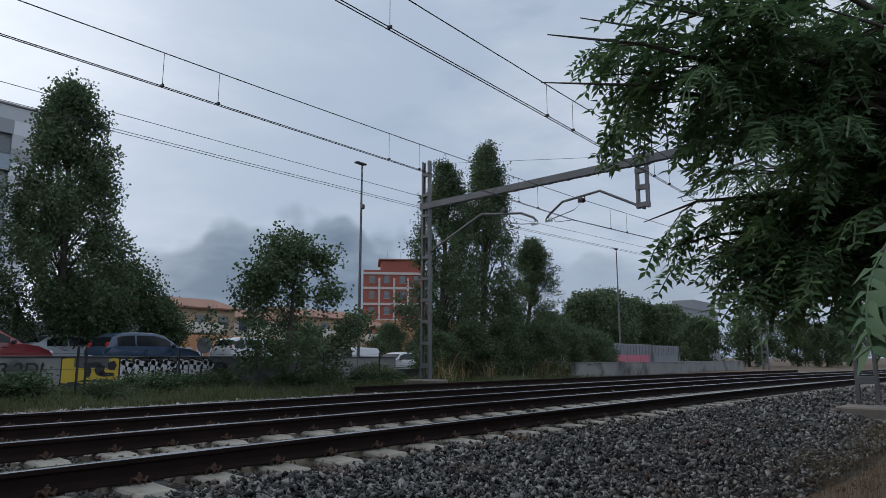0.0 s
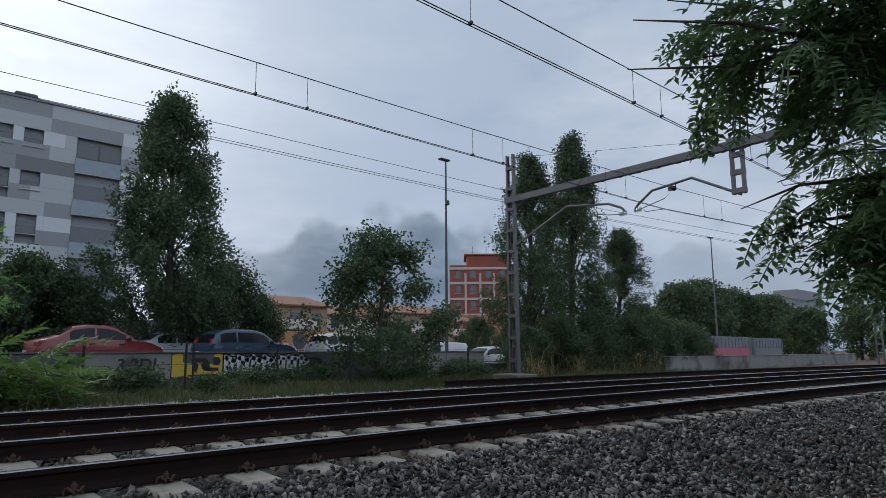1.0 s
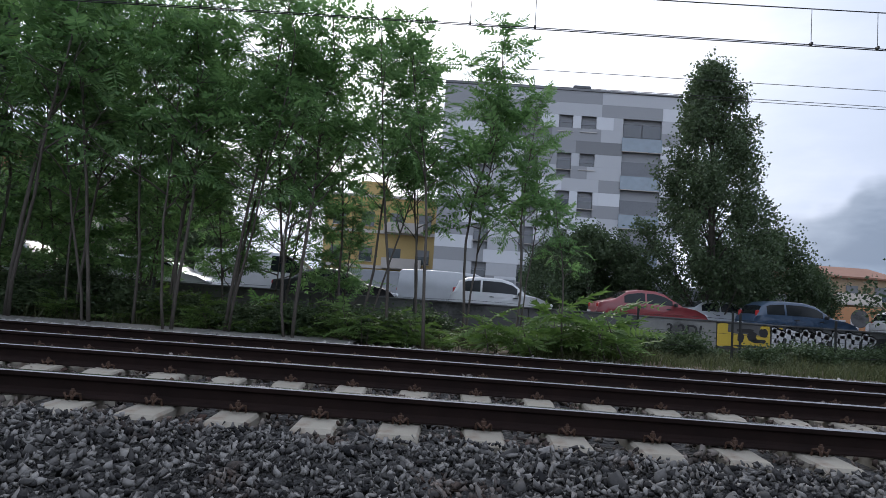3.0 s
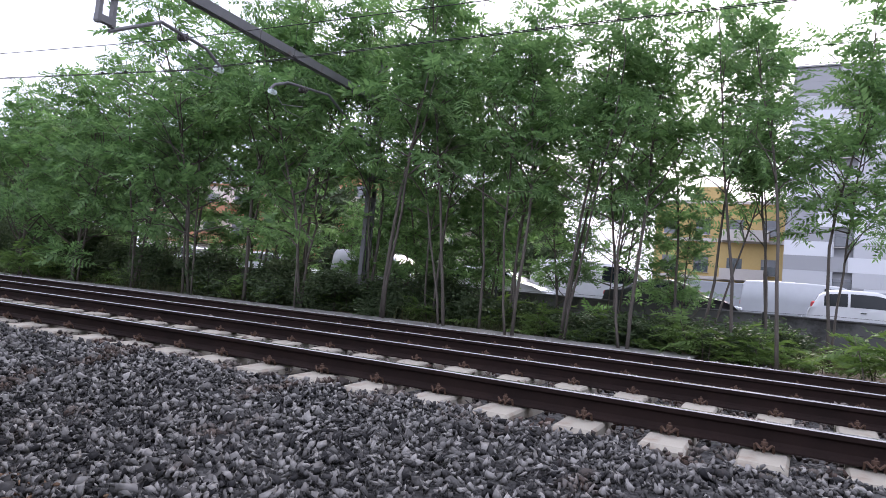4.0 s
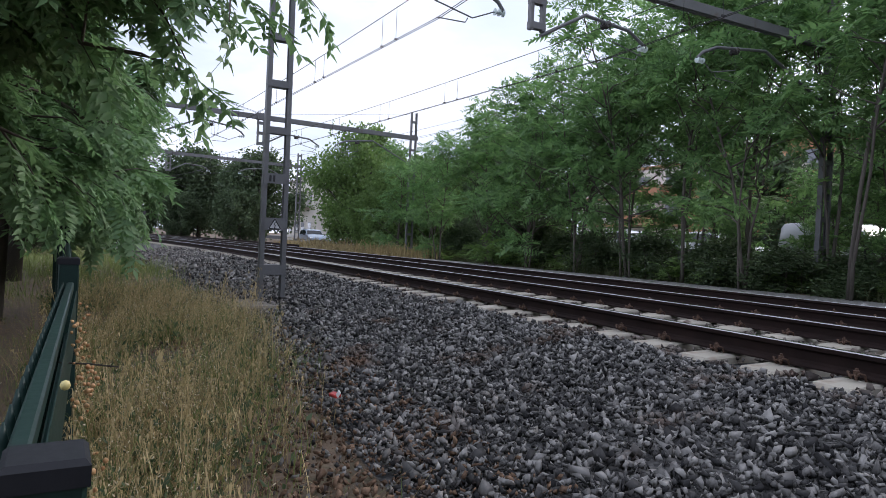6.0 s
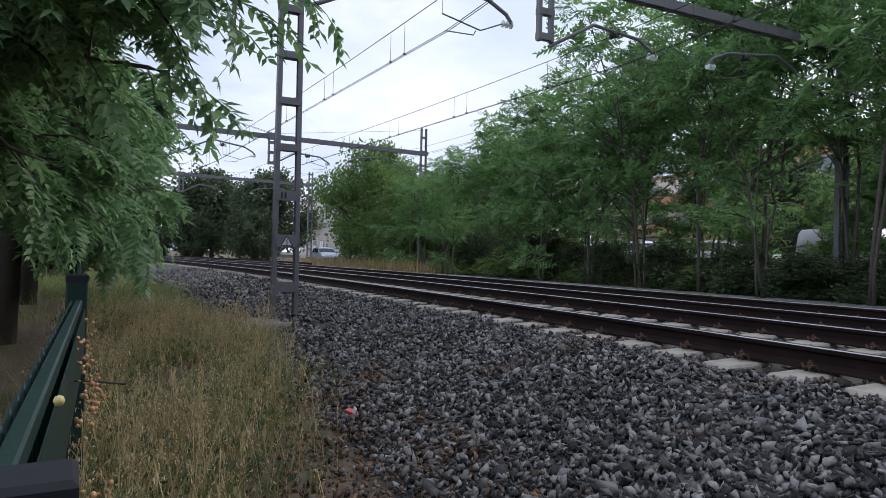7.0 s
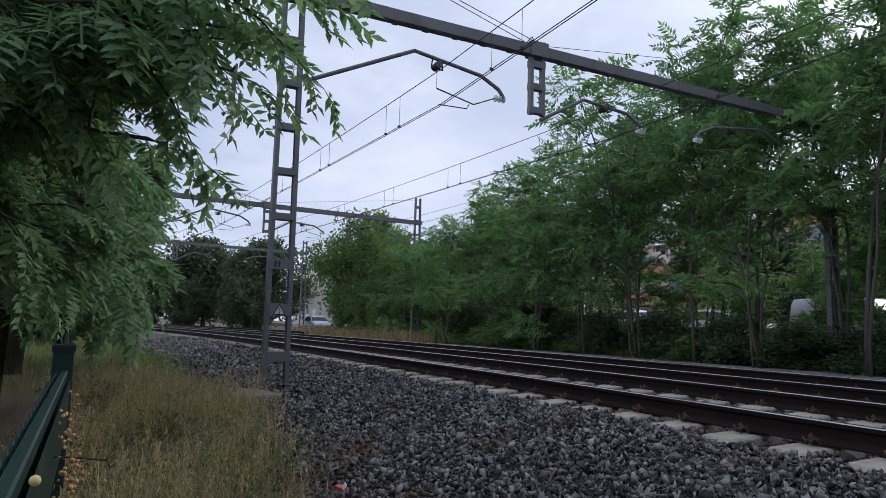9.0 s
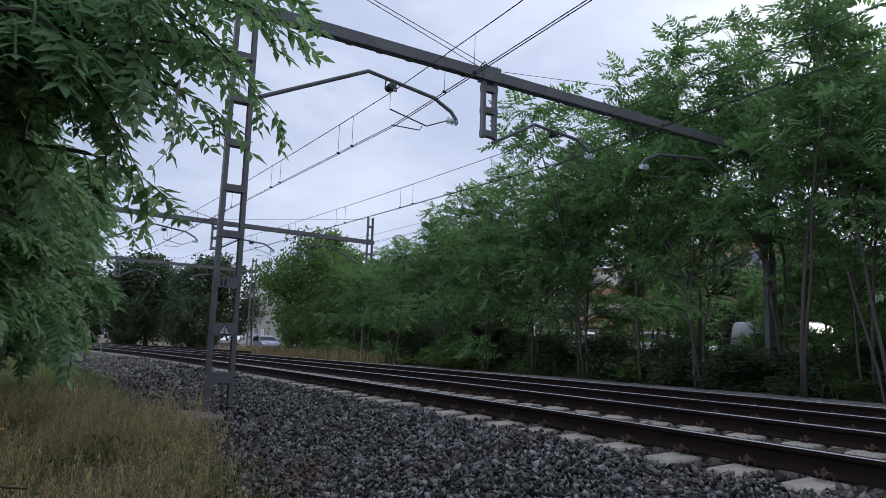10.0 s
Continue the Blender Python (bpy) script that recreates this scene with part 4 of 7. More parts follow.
def tall_tree(seed, h, lean, crown_from=0.42, full=1.0, spread=1.5, r0=0.043, n_limb=15, stems=2):
    """Slim stems from one root, rising limbs with side twigs, and rosettes of feather leaves at the ends. Returns wood and leaf meshes."""
    r = np.random.default_rng(seed)
    b = Build()
    pos, d = [], []

    def rosette(p, n, out):
        n = max(1, int(round(n * full + r.uniform(-0.5, 0.5))))
        a0 = r.uniform(0, 6.28)
        for i in range(n):
            a = a0 + 6.283 * i / n + r.normal(0, 0.25)
            pos.append(p + r.normal(size=3) * 0.035)
            d.append(np.array([math.cos(a), math.sin(a), r.normal(0.15, 0.55)]) + out * 0.45)

    for k in range(stems):
        hh = h * (1.0, 0.8, 0.62)[k]
        a = seed * 1.7 + 2.3 * k
        foot = (0, 0, -0.1) if k == 0 else (0.16 * math.cos(a), 0.16 * math.sin(a), -0.1)
        tilt = (lean, r.normal() * 0.05, 1) if k == 0 else (0.13 * math.cos(a), 0.13 * math.sin(a), 1)
        stem = limb(b, foot, tilt, hh * 0.93, r0 * (1.0, 0.75, 0.6)[k], 0.012, 0.055, seed + 50 * k, 9, 7)
        m = n_limb if k == 0 else int(n_limb * 0.55)
        for i in range(m):
            u = crown_from + (1 - crown_from) * (i + r.uniform(0, 0.8)) / m
            j = min(7, int(u * 8))
            p = stem[j] + (stem[j + 1] - stem[j]) * (u * 8 - j)
            a = i * 2.4 + r.uniform(-0.5, 0.5)
            w = spread * (1.15 - 0.6 * u) * r.uniform(0.5, 1.3)
            pts = limb(b, p, (math.cos(a), math.sin(a), r.uniform(0.35, 1.2)), w, 0.02 * (1.2 - u) + 0.006, 0.006, 0.16, seed * 31 + i + 900 * k, 5, 5)
            out = unit(pts[4] - pts[2])
            rosette(pts[4], 8, out)
            rosette(pts[3], 3, out * 0.3)
            for q in (2, 3):
                e = unit(out + r.normal(size=3) * np.array([0.9, 0.9, 0.4]))
                t = pts[q] + e * w * r.uniform(0.25, 0.5)
                b.tube([tuple(pts[q]), tuple((pts[q] + t) / 2 + (0, 0, 0.02)), tuple(t)], [0.008, 0.006, 0.004], 4, caps=False)
                rosette(t, 6, e)
        rosette(stem[-1], 9, np.array([0, 0, 0.6]))
        rosette(stem[-2], 5, np.array([0, 0, 0.2]))
    n = len(pos)
    V, F = scatter(AIL, np.array(pos), bases(np.array(d), r.normal(0, 0.6, n)), r.uniform(0.65, 1.1, n))
    return b.mesh("trunk", True), mesh_np("crown", V, F)


def crown_tree(seed, h, trunk_r, envelope, n_branch, per, protos, from_h=0.15, leaf_size=1.0, sig=0.3, up=0.9, lean=0.0):
    """A tree whose branch ends fill an envelope (height fraction to radius), leaf clumps round each branch end."""
    r = np.random.default_rng(seed)
    b = Build()
    stem = limb(b, (0, 0, -0.1), (lean, 0, 1), h * 0.95, trunk_r, trunk_r * 0.12, 0.03, seed, 9, 8)
    hs, rs = zip(*envelope)
    tips = []
    for i in range(n_branch):
        u = from_h + (1 - from_h) * r.uniform(0, 1) ** 0.85
        a = r.uniform(0, 2 * math.pi)
        rad = np.interp(u, hs, rs) * r.uniform(0.35, 1.0) ** 0.6
        rad *= 1 + 0.22 * math.sin(3 * a + seed + 4 * u)
        k = min(7.0, max(0.0, u * 8 - up * rad / h * 8))
        j = int(k)
        p = stem[j] + (stem[min(8, j + 1)] - stem[j]) * (k - j)
        cx = stem[min(8, int(u * 8))]
        q = np.array([cx[0] + rad * math.cos(a), cx[1] + rad * math.sin(a), u * h])
        mid = p * 0.5 + q * 0.5 + np.array([0, 0, -0.1 * rad])
        if i % 2 == 0:
            b.tube([tuple(p), tuple(mid), tuple(q)], [trunk_r * 0.22, trunk_r * 0.13, 0.006], 5)
        tips.append(q)
        tips.append(mid * 0.35 + q * 0.65)
    tips = np.array(tips)
    n = n_branch * per
    base = tips[r.integers(0, len(tips), n)]
    pos = base + r.normal(size=(n, 3)) * sig
    V, F = scatter(protos, pos, random_bases(n), leaf_size * r.uniform(0.7, 1.2, n))
    return b.mesh("trunk", True), mesh_np("crown", V, F)


def tree(name, label, category, meshes, bark, leaf, m, group="", scale=(1, 1, 1)):
    t = thing(name, label, category, group, m=m)
    for me, mt in zip(meshes, (bark, leaf)):
        if not me.materials:
            me.materials.append(mt)
    part("trunk", meshes[0], None, t)
    part("crown", meshes[1], None, t)
    t.scale = scale
    return t


# the thicket of slim trees on the far verge
AIL_KINDS = [tall_tree(100 + i, h, l, cf, full, spread=sp, n_limb=nl, stems=st) for i, (h, l, cf, full, sp, nl, st) in enumerate(
    ((8.2, 0.06, 0.40, 0.54, 1.7, 20, 2), (8.8, -0.05, 0.46, 0.5, 1.7, 17, 2), (7.4, 0.1, 0.30, 0.52, 1.7, 18, 3), (6.2, -0.08, 0.18, 0.62, 1.6, 19, 2), (7.8, 0.0, 0.48, 0.42, 1.4, 13, 1)))]
r = random.Random(21)
spots = []
# (x, y, kind, height factor): open stems on the right of the thicket, denser to the left
for x, y, k, f in ((3.0, 14.3, 4, 0.50), (2.0, 14.9, 1, 0.74), (0.9, 15.6, 0, 0.92), (0.0, 14.0, 4, 0.98), (-0.3, 15.8, 1, 0.85), (-2.3, 16.8, 4, 0.95), (-5.0, 16.6, 4, 1.0), (-6.8, 15.2, 4, 1.0), (-0.9, 15.0, 4, 1.0), (-1.7, 16.0, 1, 0.88),
                   (-2.9, 14.4, 0, 0.98), (-3.7, 16.4, 4, 1.0), (-4.6, 15.0, 1, 1.0), (-5.5, 14.2, 0, 1.06), (-6.3, 16.2, 0, 1.0), (-7.5, 14.6, 1, 1.05), (-8.6, 16.0, 0, 1.05),
                   (-9.6, 14.9, 1, 1.08), (-11.2, 16.6, 0, 1.12), (-12.3, 14.8, 2, 1.1), (-13.4, 16.2, 0, 1.15), (-14.7, 15.0, 0, 1.13), (-15.8, 16.6, 1, 1.08), (-16.9, 14.8, 2, 1.15),
                   (-18.3, 16.0, 0, 1.08), (-19.6, 14.7, 2, 1.1), (-21.0, 15.8, 2, 1.1), (-22.4, 14.4, 3, 1.2), (-23.8, 15.5, 2, 1.05), (-25.3, 14.2, 3, 1.15), (-27.0, 15.0, 3, 1.1),
                   (-28.8, 13.6, 3, 1.0), (-31.0, 14.0, 3, 0.95), (-33.5, 13.2, 3, 1.0), (-10.2, 17.8, 2, 1.1), (-17.4, 18.0, 2, 1.1), (-4.2, 18.0, 2, 0.95), (-5.6, 17.7, 3, 0.8), (-2.3, 17.8, 3, 0.6), (-7.9, 18.2, 2, 1.0), (-21.5, 17.8, 2, 1.1)):
    f *= 1.14 if -21.5 < x < -9 else 1.0
    tree("tree", "slim young tree with feathery green leaves in the verge thicket", "tree", AIL_KINDS[k], M["bark_pale"], M["leaf_ail"],
         pose(x, y, -0.12, 0, 0, r.uniform(0, 360)), "thicket trees on the verge", (f * r.uniform(0.9, 1.1), f * r.uniform(0.9, 1.1), f))


for i in range(8):
    x = -8.5 - 1.3 * i + r.uniform(-0.3, 0.3)
    f = r.uniform(0.5, 0.75)
    tree("tree", "short leafy young tree filling the thicket", "tree", AIL_KINDS[3], M["bark_pale"], M["leaf_ail"], pose(x, r.uniform(16.8, 19.4), -0.12, 0, 0, r.uniform(0, 360)), "thicket trees on the verge", (f * 1.2, f * 1.2, f))


def sapling(seed, n, h):
    """A low fan of long feather leaves on short stems."""
    q = np.random.default_rng(seed)
    b = Build()
    pos, d = [], []
    for i in range(4):
        p = limb(b, (q.normal() * 0.25, q.normal() * 0.25, -0.05), (q.normal() * 0.3, q.normal() * 0.3, 1), h * q.uniform(0.5, 1.0), 0.016, 0.007, 0.08, seed * 7 + i, 5, 5)
        for j in range(n // 4):
            k = q.uniform(0.25, 1.0) * 4
            a = q.uniform(0, 6.28)
            pos.append(p[min(3, int(k))] * (1 - k + min(3, int(k))) + p[min(4, int(k) + 1)] * (k - min(3, int(k))))
            d.append((math.cos(a), math.sin(a), q.normal(0.45, 0.3)))
    V, F = scatter(FERN, np.array(pos), bases(np.array(d), q.normal(0, 0.25, len(d))), q.uniform(0.6, 1.1, len(d)))
    return b.mesh("trunk", True), mesh_np("crown", V, F)


SAP = [sapling(300 + i, n, h) for i, (n, h) in enumerate(((36, 0.8), (44, 1.1), (30, 0.55)))]
for i in range(74):
    x = 3.6 - 0.55 * i + r.uniform(-0.3, 0.3)
    y = (4.302 - (x + 1) ** 2 / 524) + (9.75 if x > -1.5 else 10.9) + r.uniform(0, 1.2) + (0.7 if i % 3 == 0 else 0) + (0.4 if x < -6 else 0)
    f = r.uniform(0.75, 1.15) * (0.85 if x > -12 else 0.8)
    tree("sapling", "low sapling with arching feather leaves at the thicket's edge", "shrub", SAP[i % 3], M["bark_pale"], M["leaf_fresh"],
         pose(x, y, -0.14, 0, 0, r.uniform(0, 360)), "saplings along the verge", (f, f, f))
for x, y, f in ((3.6, 14.0, 1.45), (4.2, 14.8, 1.1), (1.8, 13.4, 1.0), (3.0, 15.4, 1.3), (-34.5, 12.4, 1.2), (-24, 13.4, 1.3)):
    tree("sapling", "bushy sapling with bright feather leaves", "shrub", SAP[1], M["bark_pale"], M["leaf_fresh"], pose(x, y, -0.14, 0, 0, r.uniform(0, 360)), "saplings along the verge", (f, f, f))


def shrub_mesh(seed, w, h, n, protos=None, size=1.0):
    return crown_tree(seed, h, 0.05, ((0.0, w * 0.55), (0.3, w), (0.7, w * 0.8), (1.0, w * 0.15)), n, 26, protos or SHRUB, 0.04, size, 0.19, 0.5)


UNDER = [shrub_mesh(400 + i, w, h, 36) for i, (w, h) in enumerate(((1.1, 1.9), (1.4, 2.6), (0.9, 1.3)))]
for i in range(46):
    x = -0.5 - 0.86 * i + r.uniform(-0.4, 0.4)
    y = 15.7 + r.uniform(-0.5, 2.2) - (x * 0.03 if x < -20 else 0) - (1.0 if x < -24 else 0)
    k = i % 3 if x < -8 else 2
    tree("shrub", "dark leafy undergrowth shrub beneath the thicket", "shrub", UNDER[k], M["bark"], M["leaf_dark"],
         pose(x, y, -0.15, 0, 0, r.uniform(0, 360)), "undergrowth of the thicket", (0.9, 0.9, r.uniform(0.4, 0.6) if x > -23 else r.uniform(0.7, 1.1)))

for i in range(26):
    f = r.uniform(0.3, 0.6)
    tree("shrub", "low weedy shrub in the verge before the wall", "shrub", UNDER[2], M["bark"], M["leaf_dark"], pose(r.uniform(4.5, 23), r.uniform(16.6, 20.0), -0.14, 0, 0, r.uniform(0, 360)), "weedy shrubs by the wall", (f * 1.3, f * 1.3, f * 0.85))

# poplars and street trees behind the wall
POPLAR_A = crown_tree(501, 11.7, 0.22, ((0.1, 1.2), (0.2, 2.9), (0.36, 3.1), (0.55, 2.1), (0.7, 1.8), (0.85, 1.15), (0.95, 0.8), (1.0, 0.2)), 130, 66, POP, 0.13, 1.1, 0.21, 1.6)
tree("poplar", "tall dark poplar with a ragged crown behind the wall", "tree", POPLAR_A, M["bark"], M["leaf_poplar"], pose(11.7, 28, 0.4), "poplars")
POPLAR_B = crown_tree(502, 12.8, 0.24, ((0.02, 1.3), (0.2, 2.0), (0.45, 1.95), (0.7, 1.5), (0.9, 0.75), (1.0, 0.1)), 130, 58, POP, 0.03, 1.0, 0.2, 2.2)
tree("poplar", "tall dark poplar rising out of bushes", "tree", POPLAR_B, M["bark"], M["leaf_poplar"], pose(30.6, 21.0, -0.1), "poplars")
tree("poplar", "tall dark poplar rising out of bushes", "tree", POPLAR_B, M["bark"], M["leaf_poplar"], pose(26.4, 20.6, -0.1, 0, 0, 130), "poplars", (0.95, 0.95, 0.86))
tree("poplar", "slimmer far poplar beside the others", "tree", POPLAR_B, M["bark"], M["leaf_poplar"], pose(44.4, 26.9, -0.1, 0, 0, 60), "poplars", (1.15, 1.15, 0.79))
STREET = crown_tree(503, 4.9, 0.12, ((0.05, 1.0), (0.25, 2.2), (0.45, 2.5), (0.7, 1.5), (0.9, 0.9), (1.0, 0.5)), 48, 52, POP, 0.1, 0.95, 0.2, 0.8)
tree("tree", "small bushy tree growing before the wall", "tree", STREET, M["bark"], M["leaf_poplar"], pose(15.2, 18.4, -0.1), scale=(1.12, 1.12, 1.06))
BUSH = crown_tree(504, 4.6, 0.12, ((0.05, 1.7), (0.3, 2.3), (0.6, 2.0), (0.85, 1.2), (1.0, 0.3)), 76, 38, POP, 0.04, 1.1, 0.23, 0.6)
for x, y, f, g in ((6.9, 30, 0.95, 10), (8.6, 31.5, 0.85, 80), (15.2, 30.5, 1.05, 140), (13.2, 31, 0.85, 220), (5.4, 31, 0.8, 30), (17.4, 31.5, 0.75, 200)):
    tree("tree", "low round dark tree behind parked cars", "tree", BUSH, M["bark"], M["leaf_poplar"], pose(x, y, 0.4, 0, 0, g), "round trees of the car park", (f, f, f))
for x, y, f, g in ((23.8, 18.6, 0.5, 0), (26.0, 18.4, 0.62, 70), (28.5, 18.2, 0.68, 140), (31.3, 18.2, 0.66, 200), (34.0, 18.0, 0.68, 260), (36.8, 17.8, 0.6, 310), (39.5, 18.5, 0.6, 30), (42, 20.5, 0.62, 90)):
    tree("shrub", "dense dark thicket shrub under the poplars", "shrub", BUSH, M["bark"], M["leaf_dark"], pose(x, y, -0.2, 0, 0, g), "thicket under the poplars", (f, f, f * 0.95))
for x, y, f in ((25.6, 30, 0.5), (28.5, 33, 0.6), (37, 34, 0.75), (40, 33, 0.7)):
    tree("tree", "low round tree by the road", "tree", BUSH, M["bark"], M["leaf_poplar"], pose(x, y, -0.1, 0, 0, x * 20), "round trees by the road", (f, f, f))
# far trees to both sides
FAR_TREE = crown_tree(505, 9.0, 0.25, ((0.15, 2.0), (0.35, 4.2), (0.6, 4.4), (0.85, 3.0), (1.0, 0.8)), 80, 30, FARL, 0.12, 1.0, 0.42, 0.6)
for x, y, f, g in ((72, 36, 0.92, 0), (82, 38, 1.05, 50), (92, 38, 1.0, 100), (101, 36, 0.95, 160), (110, 40, 0.85, 200), (70, 22, 0.55, 90), (80, 20, 0.6, 20), (90, 17, 0.66, 150),
                   (100, 13, 0.72, 240), (112, 8, 0.85, 300), (125, 4, 0.95, 10), (122, -6, 1.0, 70), (108, -8, 0.9, 120), (84, 13, 0.5, 200), (95, -12, 0.9, 33),
                   (-76, 7, 1.02, 0), (-79, 6, 0.9, 77), (-68, 11.5, 0.95, 130), (-71, 11, 0.85, 33), (-66, 9.8, 0.6, 290), (-72, 5.0, 0.5, 10), (-80, 2, 0.36, 20), (-86, -4, 0.5, 60), 
                   (-95, -10, 1.0, 100), (-70, -8, 0.7, 150), (-104, -22, 1.1, 210), (-60, -9, 0.62, 300), (-49, -7, 0.55, 10), 
                   (-36, 22, 0.9, 99), (-48, 26, 0.95, 170), (-28, 34, 0.8, 77), (-14, 36, 0.75, 12), (-20, 32, 0.7, 200), (60, 34, 0.6, 44)):
    tree("tree", "round-headed green tree in the distance", "tree", FAR_TREE, M["bark"], M["leaf_poplar"], pose(x, y, -0.2, 0, 0, g), "distant trees", (f, f, f))


BROAD = crown_tree(506, 8.0, 0.2, ((0.1, 2.4), (0.3, 3.8), (0.6, 4.2), (0.85, 3.2), (1.0, 1.0)), 110, 34, POP, 0.08, 1.8, 0.34, 0.6)
for x, y, f, g in ((-42, 14.2, 0.98, 0), (-43.5, 16.2, 0.85, 120), (-38.2, 14.4, 0.66, 210), (-35.5, 16.0, 0.7, 300)):
    tree("tree", "broad-headed green tree past the thicket's end", "tree", BROAD, M["bark"], M["leaf_fresh"], pose(x, y, -0.2, 0, 0, g), "broad trees past the thicket", (f * 0.92, f * 0.92, f))


# overhanging trees on the near side of the line
def near_tree(seed, foot, limbs, twigs, rows, protos, size, hang, leaf_from=0.35):
    """A stout tree with long limbs given as end points; hanging leaf sprays gather along the outer limbs."""
    q = np.random.default_rng(seed)
    b = Build()
    foot = np.array(foot, float)
    head = foot + np.array([q.normal() * 0.2, q.normal() * 0.2, 2.4])
    b.tube([tuple(foot + (0, 0, -0.3)), tuple(foot * 0.5 + head * 0.5 + (0.05, 0.06, 0)), tuple(head)], [0.2, 0.17, 0.14], 9)
    spots, dirs = [], []
    for i, e in enumerate(limbs):
        e = np.array(e, float)
        mid = head * 0.5 + e * 0.5 + np.array([0, 0, 0.45])
        n = 9
        pts = [head * (1 - u) ** 2 + 2 * mid * u * (1 - u) + e * u * u + q.normal(size=3) * 0.05 * (0 < u < 1) for u in np.linspace(0, 1, n)]
        b.tube([tuple(x) for x in pts], list(np.linspace(0.07, 0.004, n)), 6)
        for k in range(twigs):
            u = q.uniform(leaf_from, 1.0)
            p = np.array(pts[min(n - 1, int(u * (n - 1)))])
            d = unit(q.normal(size=3) * np.array([1, 1, 0.45]) + unit(e - head) * 0.7)
            w = q.uniform(0.3, 0.75)
            t = p + d * w + np.array([0, 0, -0.22 * w])
            b.tube([tuple(p), tuple((p + t) / 2 + (0, 0, 0.05)), tuple(t)], [0.009, 0.006, 0.002], 4, caps=False)
            side = unit(np.cross(d, (0, 0, 1)))
            for i_, s_ in enumerate(np.linspace(0.15, 1, rows)):
                for sd in (-1, 1):
                    if q.uniform() < 0.1:
                        continue
                    spots.append(p * (1 - s_) + t * s_ + np.array([0, 0, 0.2 * w * s_ * (1 - s_)]))
                    dirs.append(d * (0.35 + 0.6 * s_) + side * sd * 0.85 * (1.15 - s_) + q.normal(size=3) * 0.14 + np.array([0, 0, -hang]))
    spots, dirs = np.array(spots), np.array(dirs)
    m = len(spots)
    V, F = scatter(protos, spots, bases(dirs, q.normal(0, 0.25, m)), size * q.uniform(0.75, 1.2, m))
    return b.mesh("trunk", True), mesh_np("crown", V, F)


near_right = near_tree(601, (7.7, -1.7, -0.45), [(4.3, 1.8, 3.05), (4.55, 2.0, 2.85), (4.9, 1.75, 2.95), (5.8, 1.3, 1.65), (5.9, 1.15, 1.5), (4.9, 1.2, 3.0), (5.5, 0.7, 2.4), (5.1, 0.35, 3.1), (5.6, 0.3, 1.75),
                                                 (6.5, 0.5, 2.2), (6.8, 1.0, 3.2), (6.2, 0.2, 3.8), (5.6, 1.4, 3.9), (7.0, 1.4, 2.6), (7.5, 1.2, 2.0), (7.5, 0.3, 2.8), (5.0, 1.9, 3.5),
                                                 (6.3, 0.9, 1.55), (4.7, 0.9, 3.6), (6.0, 1.7, 3.1), (9.0, 0.6, 2.2), (5.2, 1.0, 2.6), (6.1, 1.2, 1.8), (7.6, 0.7, 3.6), (5.8, 0.6, 3.3), (6.2, 1.2, 1.9), (7.0, 0.9, 2.6), (4.6, 1.4, 3.3), (6.8, 0.3, 3.2), (6.3, 0.55, 1.55),
                                                 (5.76, 1.78, 2.0), (5.82, 1.73, 1.75), (6.0, 1.46, 1.95), (6.13, 1.48, 1.68), (6.41, 1.19, 1.8), (6.64, 1.23, 1.5), (6.91, 0.88, 1.6), (7.15, 0.58, 1.7), (6.96, 0.95, 1.95),
                                                 (8.5, 1.5, 3.8), (9.5, 2.0, 3.3), (9.0, -0.5, 4.2), (6.5, -1.0, 4.3), (10.5, 1.0, 3.6), (8.0, 2.2, 4.2), (5.5, -1.5, 4.0), (11.0, -1.0, 3.4)], 13, 6, NEARLEAF, 1.0, 0.4)
nr = tree("tree", "overhanging tree with drooping dark green feather leaves", "tree", near_right, M["bark"], M["leaf_near"], pose(0, 0, 0))
b = Build()
b.tube([(4.6, -0.75, 2.15), (3.4, -0.45, 1.75), (2.5, -0.20, 1.34), (2.17, -0.12, 1.12)], [0.014, 0.01, 0.007, 0.003], 6)
part("twig", b, M["bark"], nr)
cp = np.array([(2.17, -0.12, 1.12), (2.25, -0.14, 1.16), (2.36, -0.165, 1.24), (2.5, -0.20, 1.34), (2.45, -0.17, 1.80), (2.7, -0.23, 1.42)])
cd = np.array([(-0.45, 0.45, -0.8), (-0.1, 0.6, -0.7), (-0.4, 0.2, -0.9), (0.1, 0.5, -0.9), (-0.1, 0.3, -0.9), (0.2, 0.5, -0.8)])
for p1, d1 in zip(cp, cd):
    V, F = scatter(CLOSELEAF, p1[None], bases(d1[None], rng.normal(0, 0.4, 1)), np.ones(1))
    part("leaf", mesh_np("leaf", V, F), M["leaf_grey"], nr, "green close feather leaf hanging from the twig")

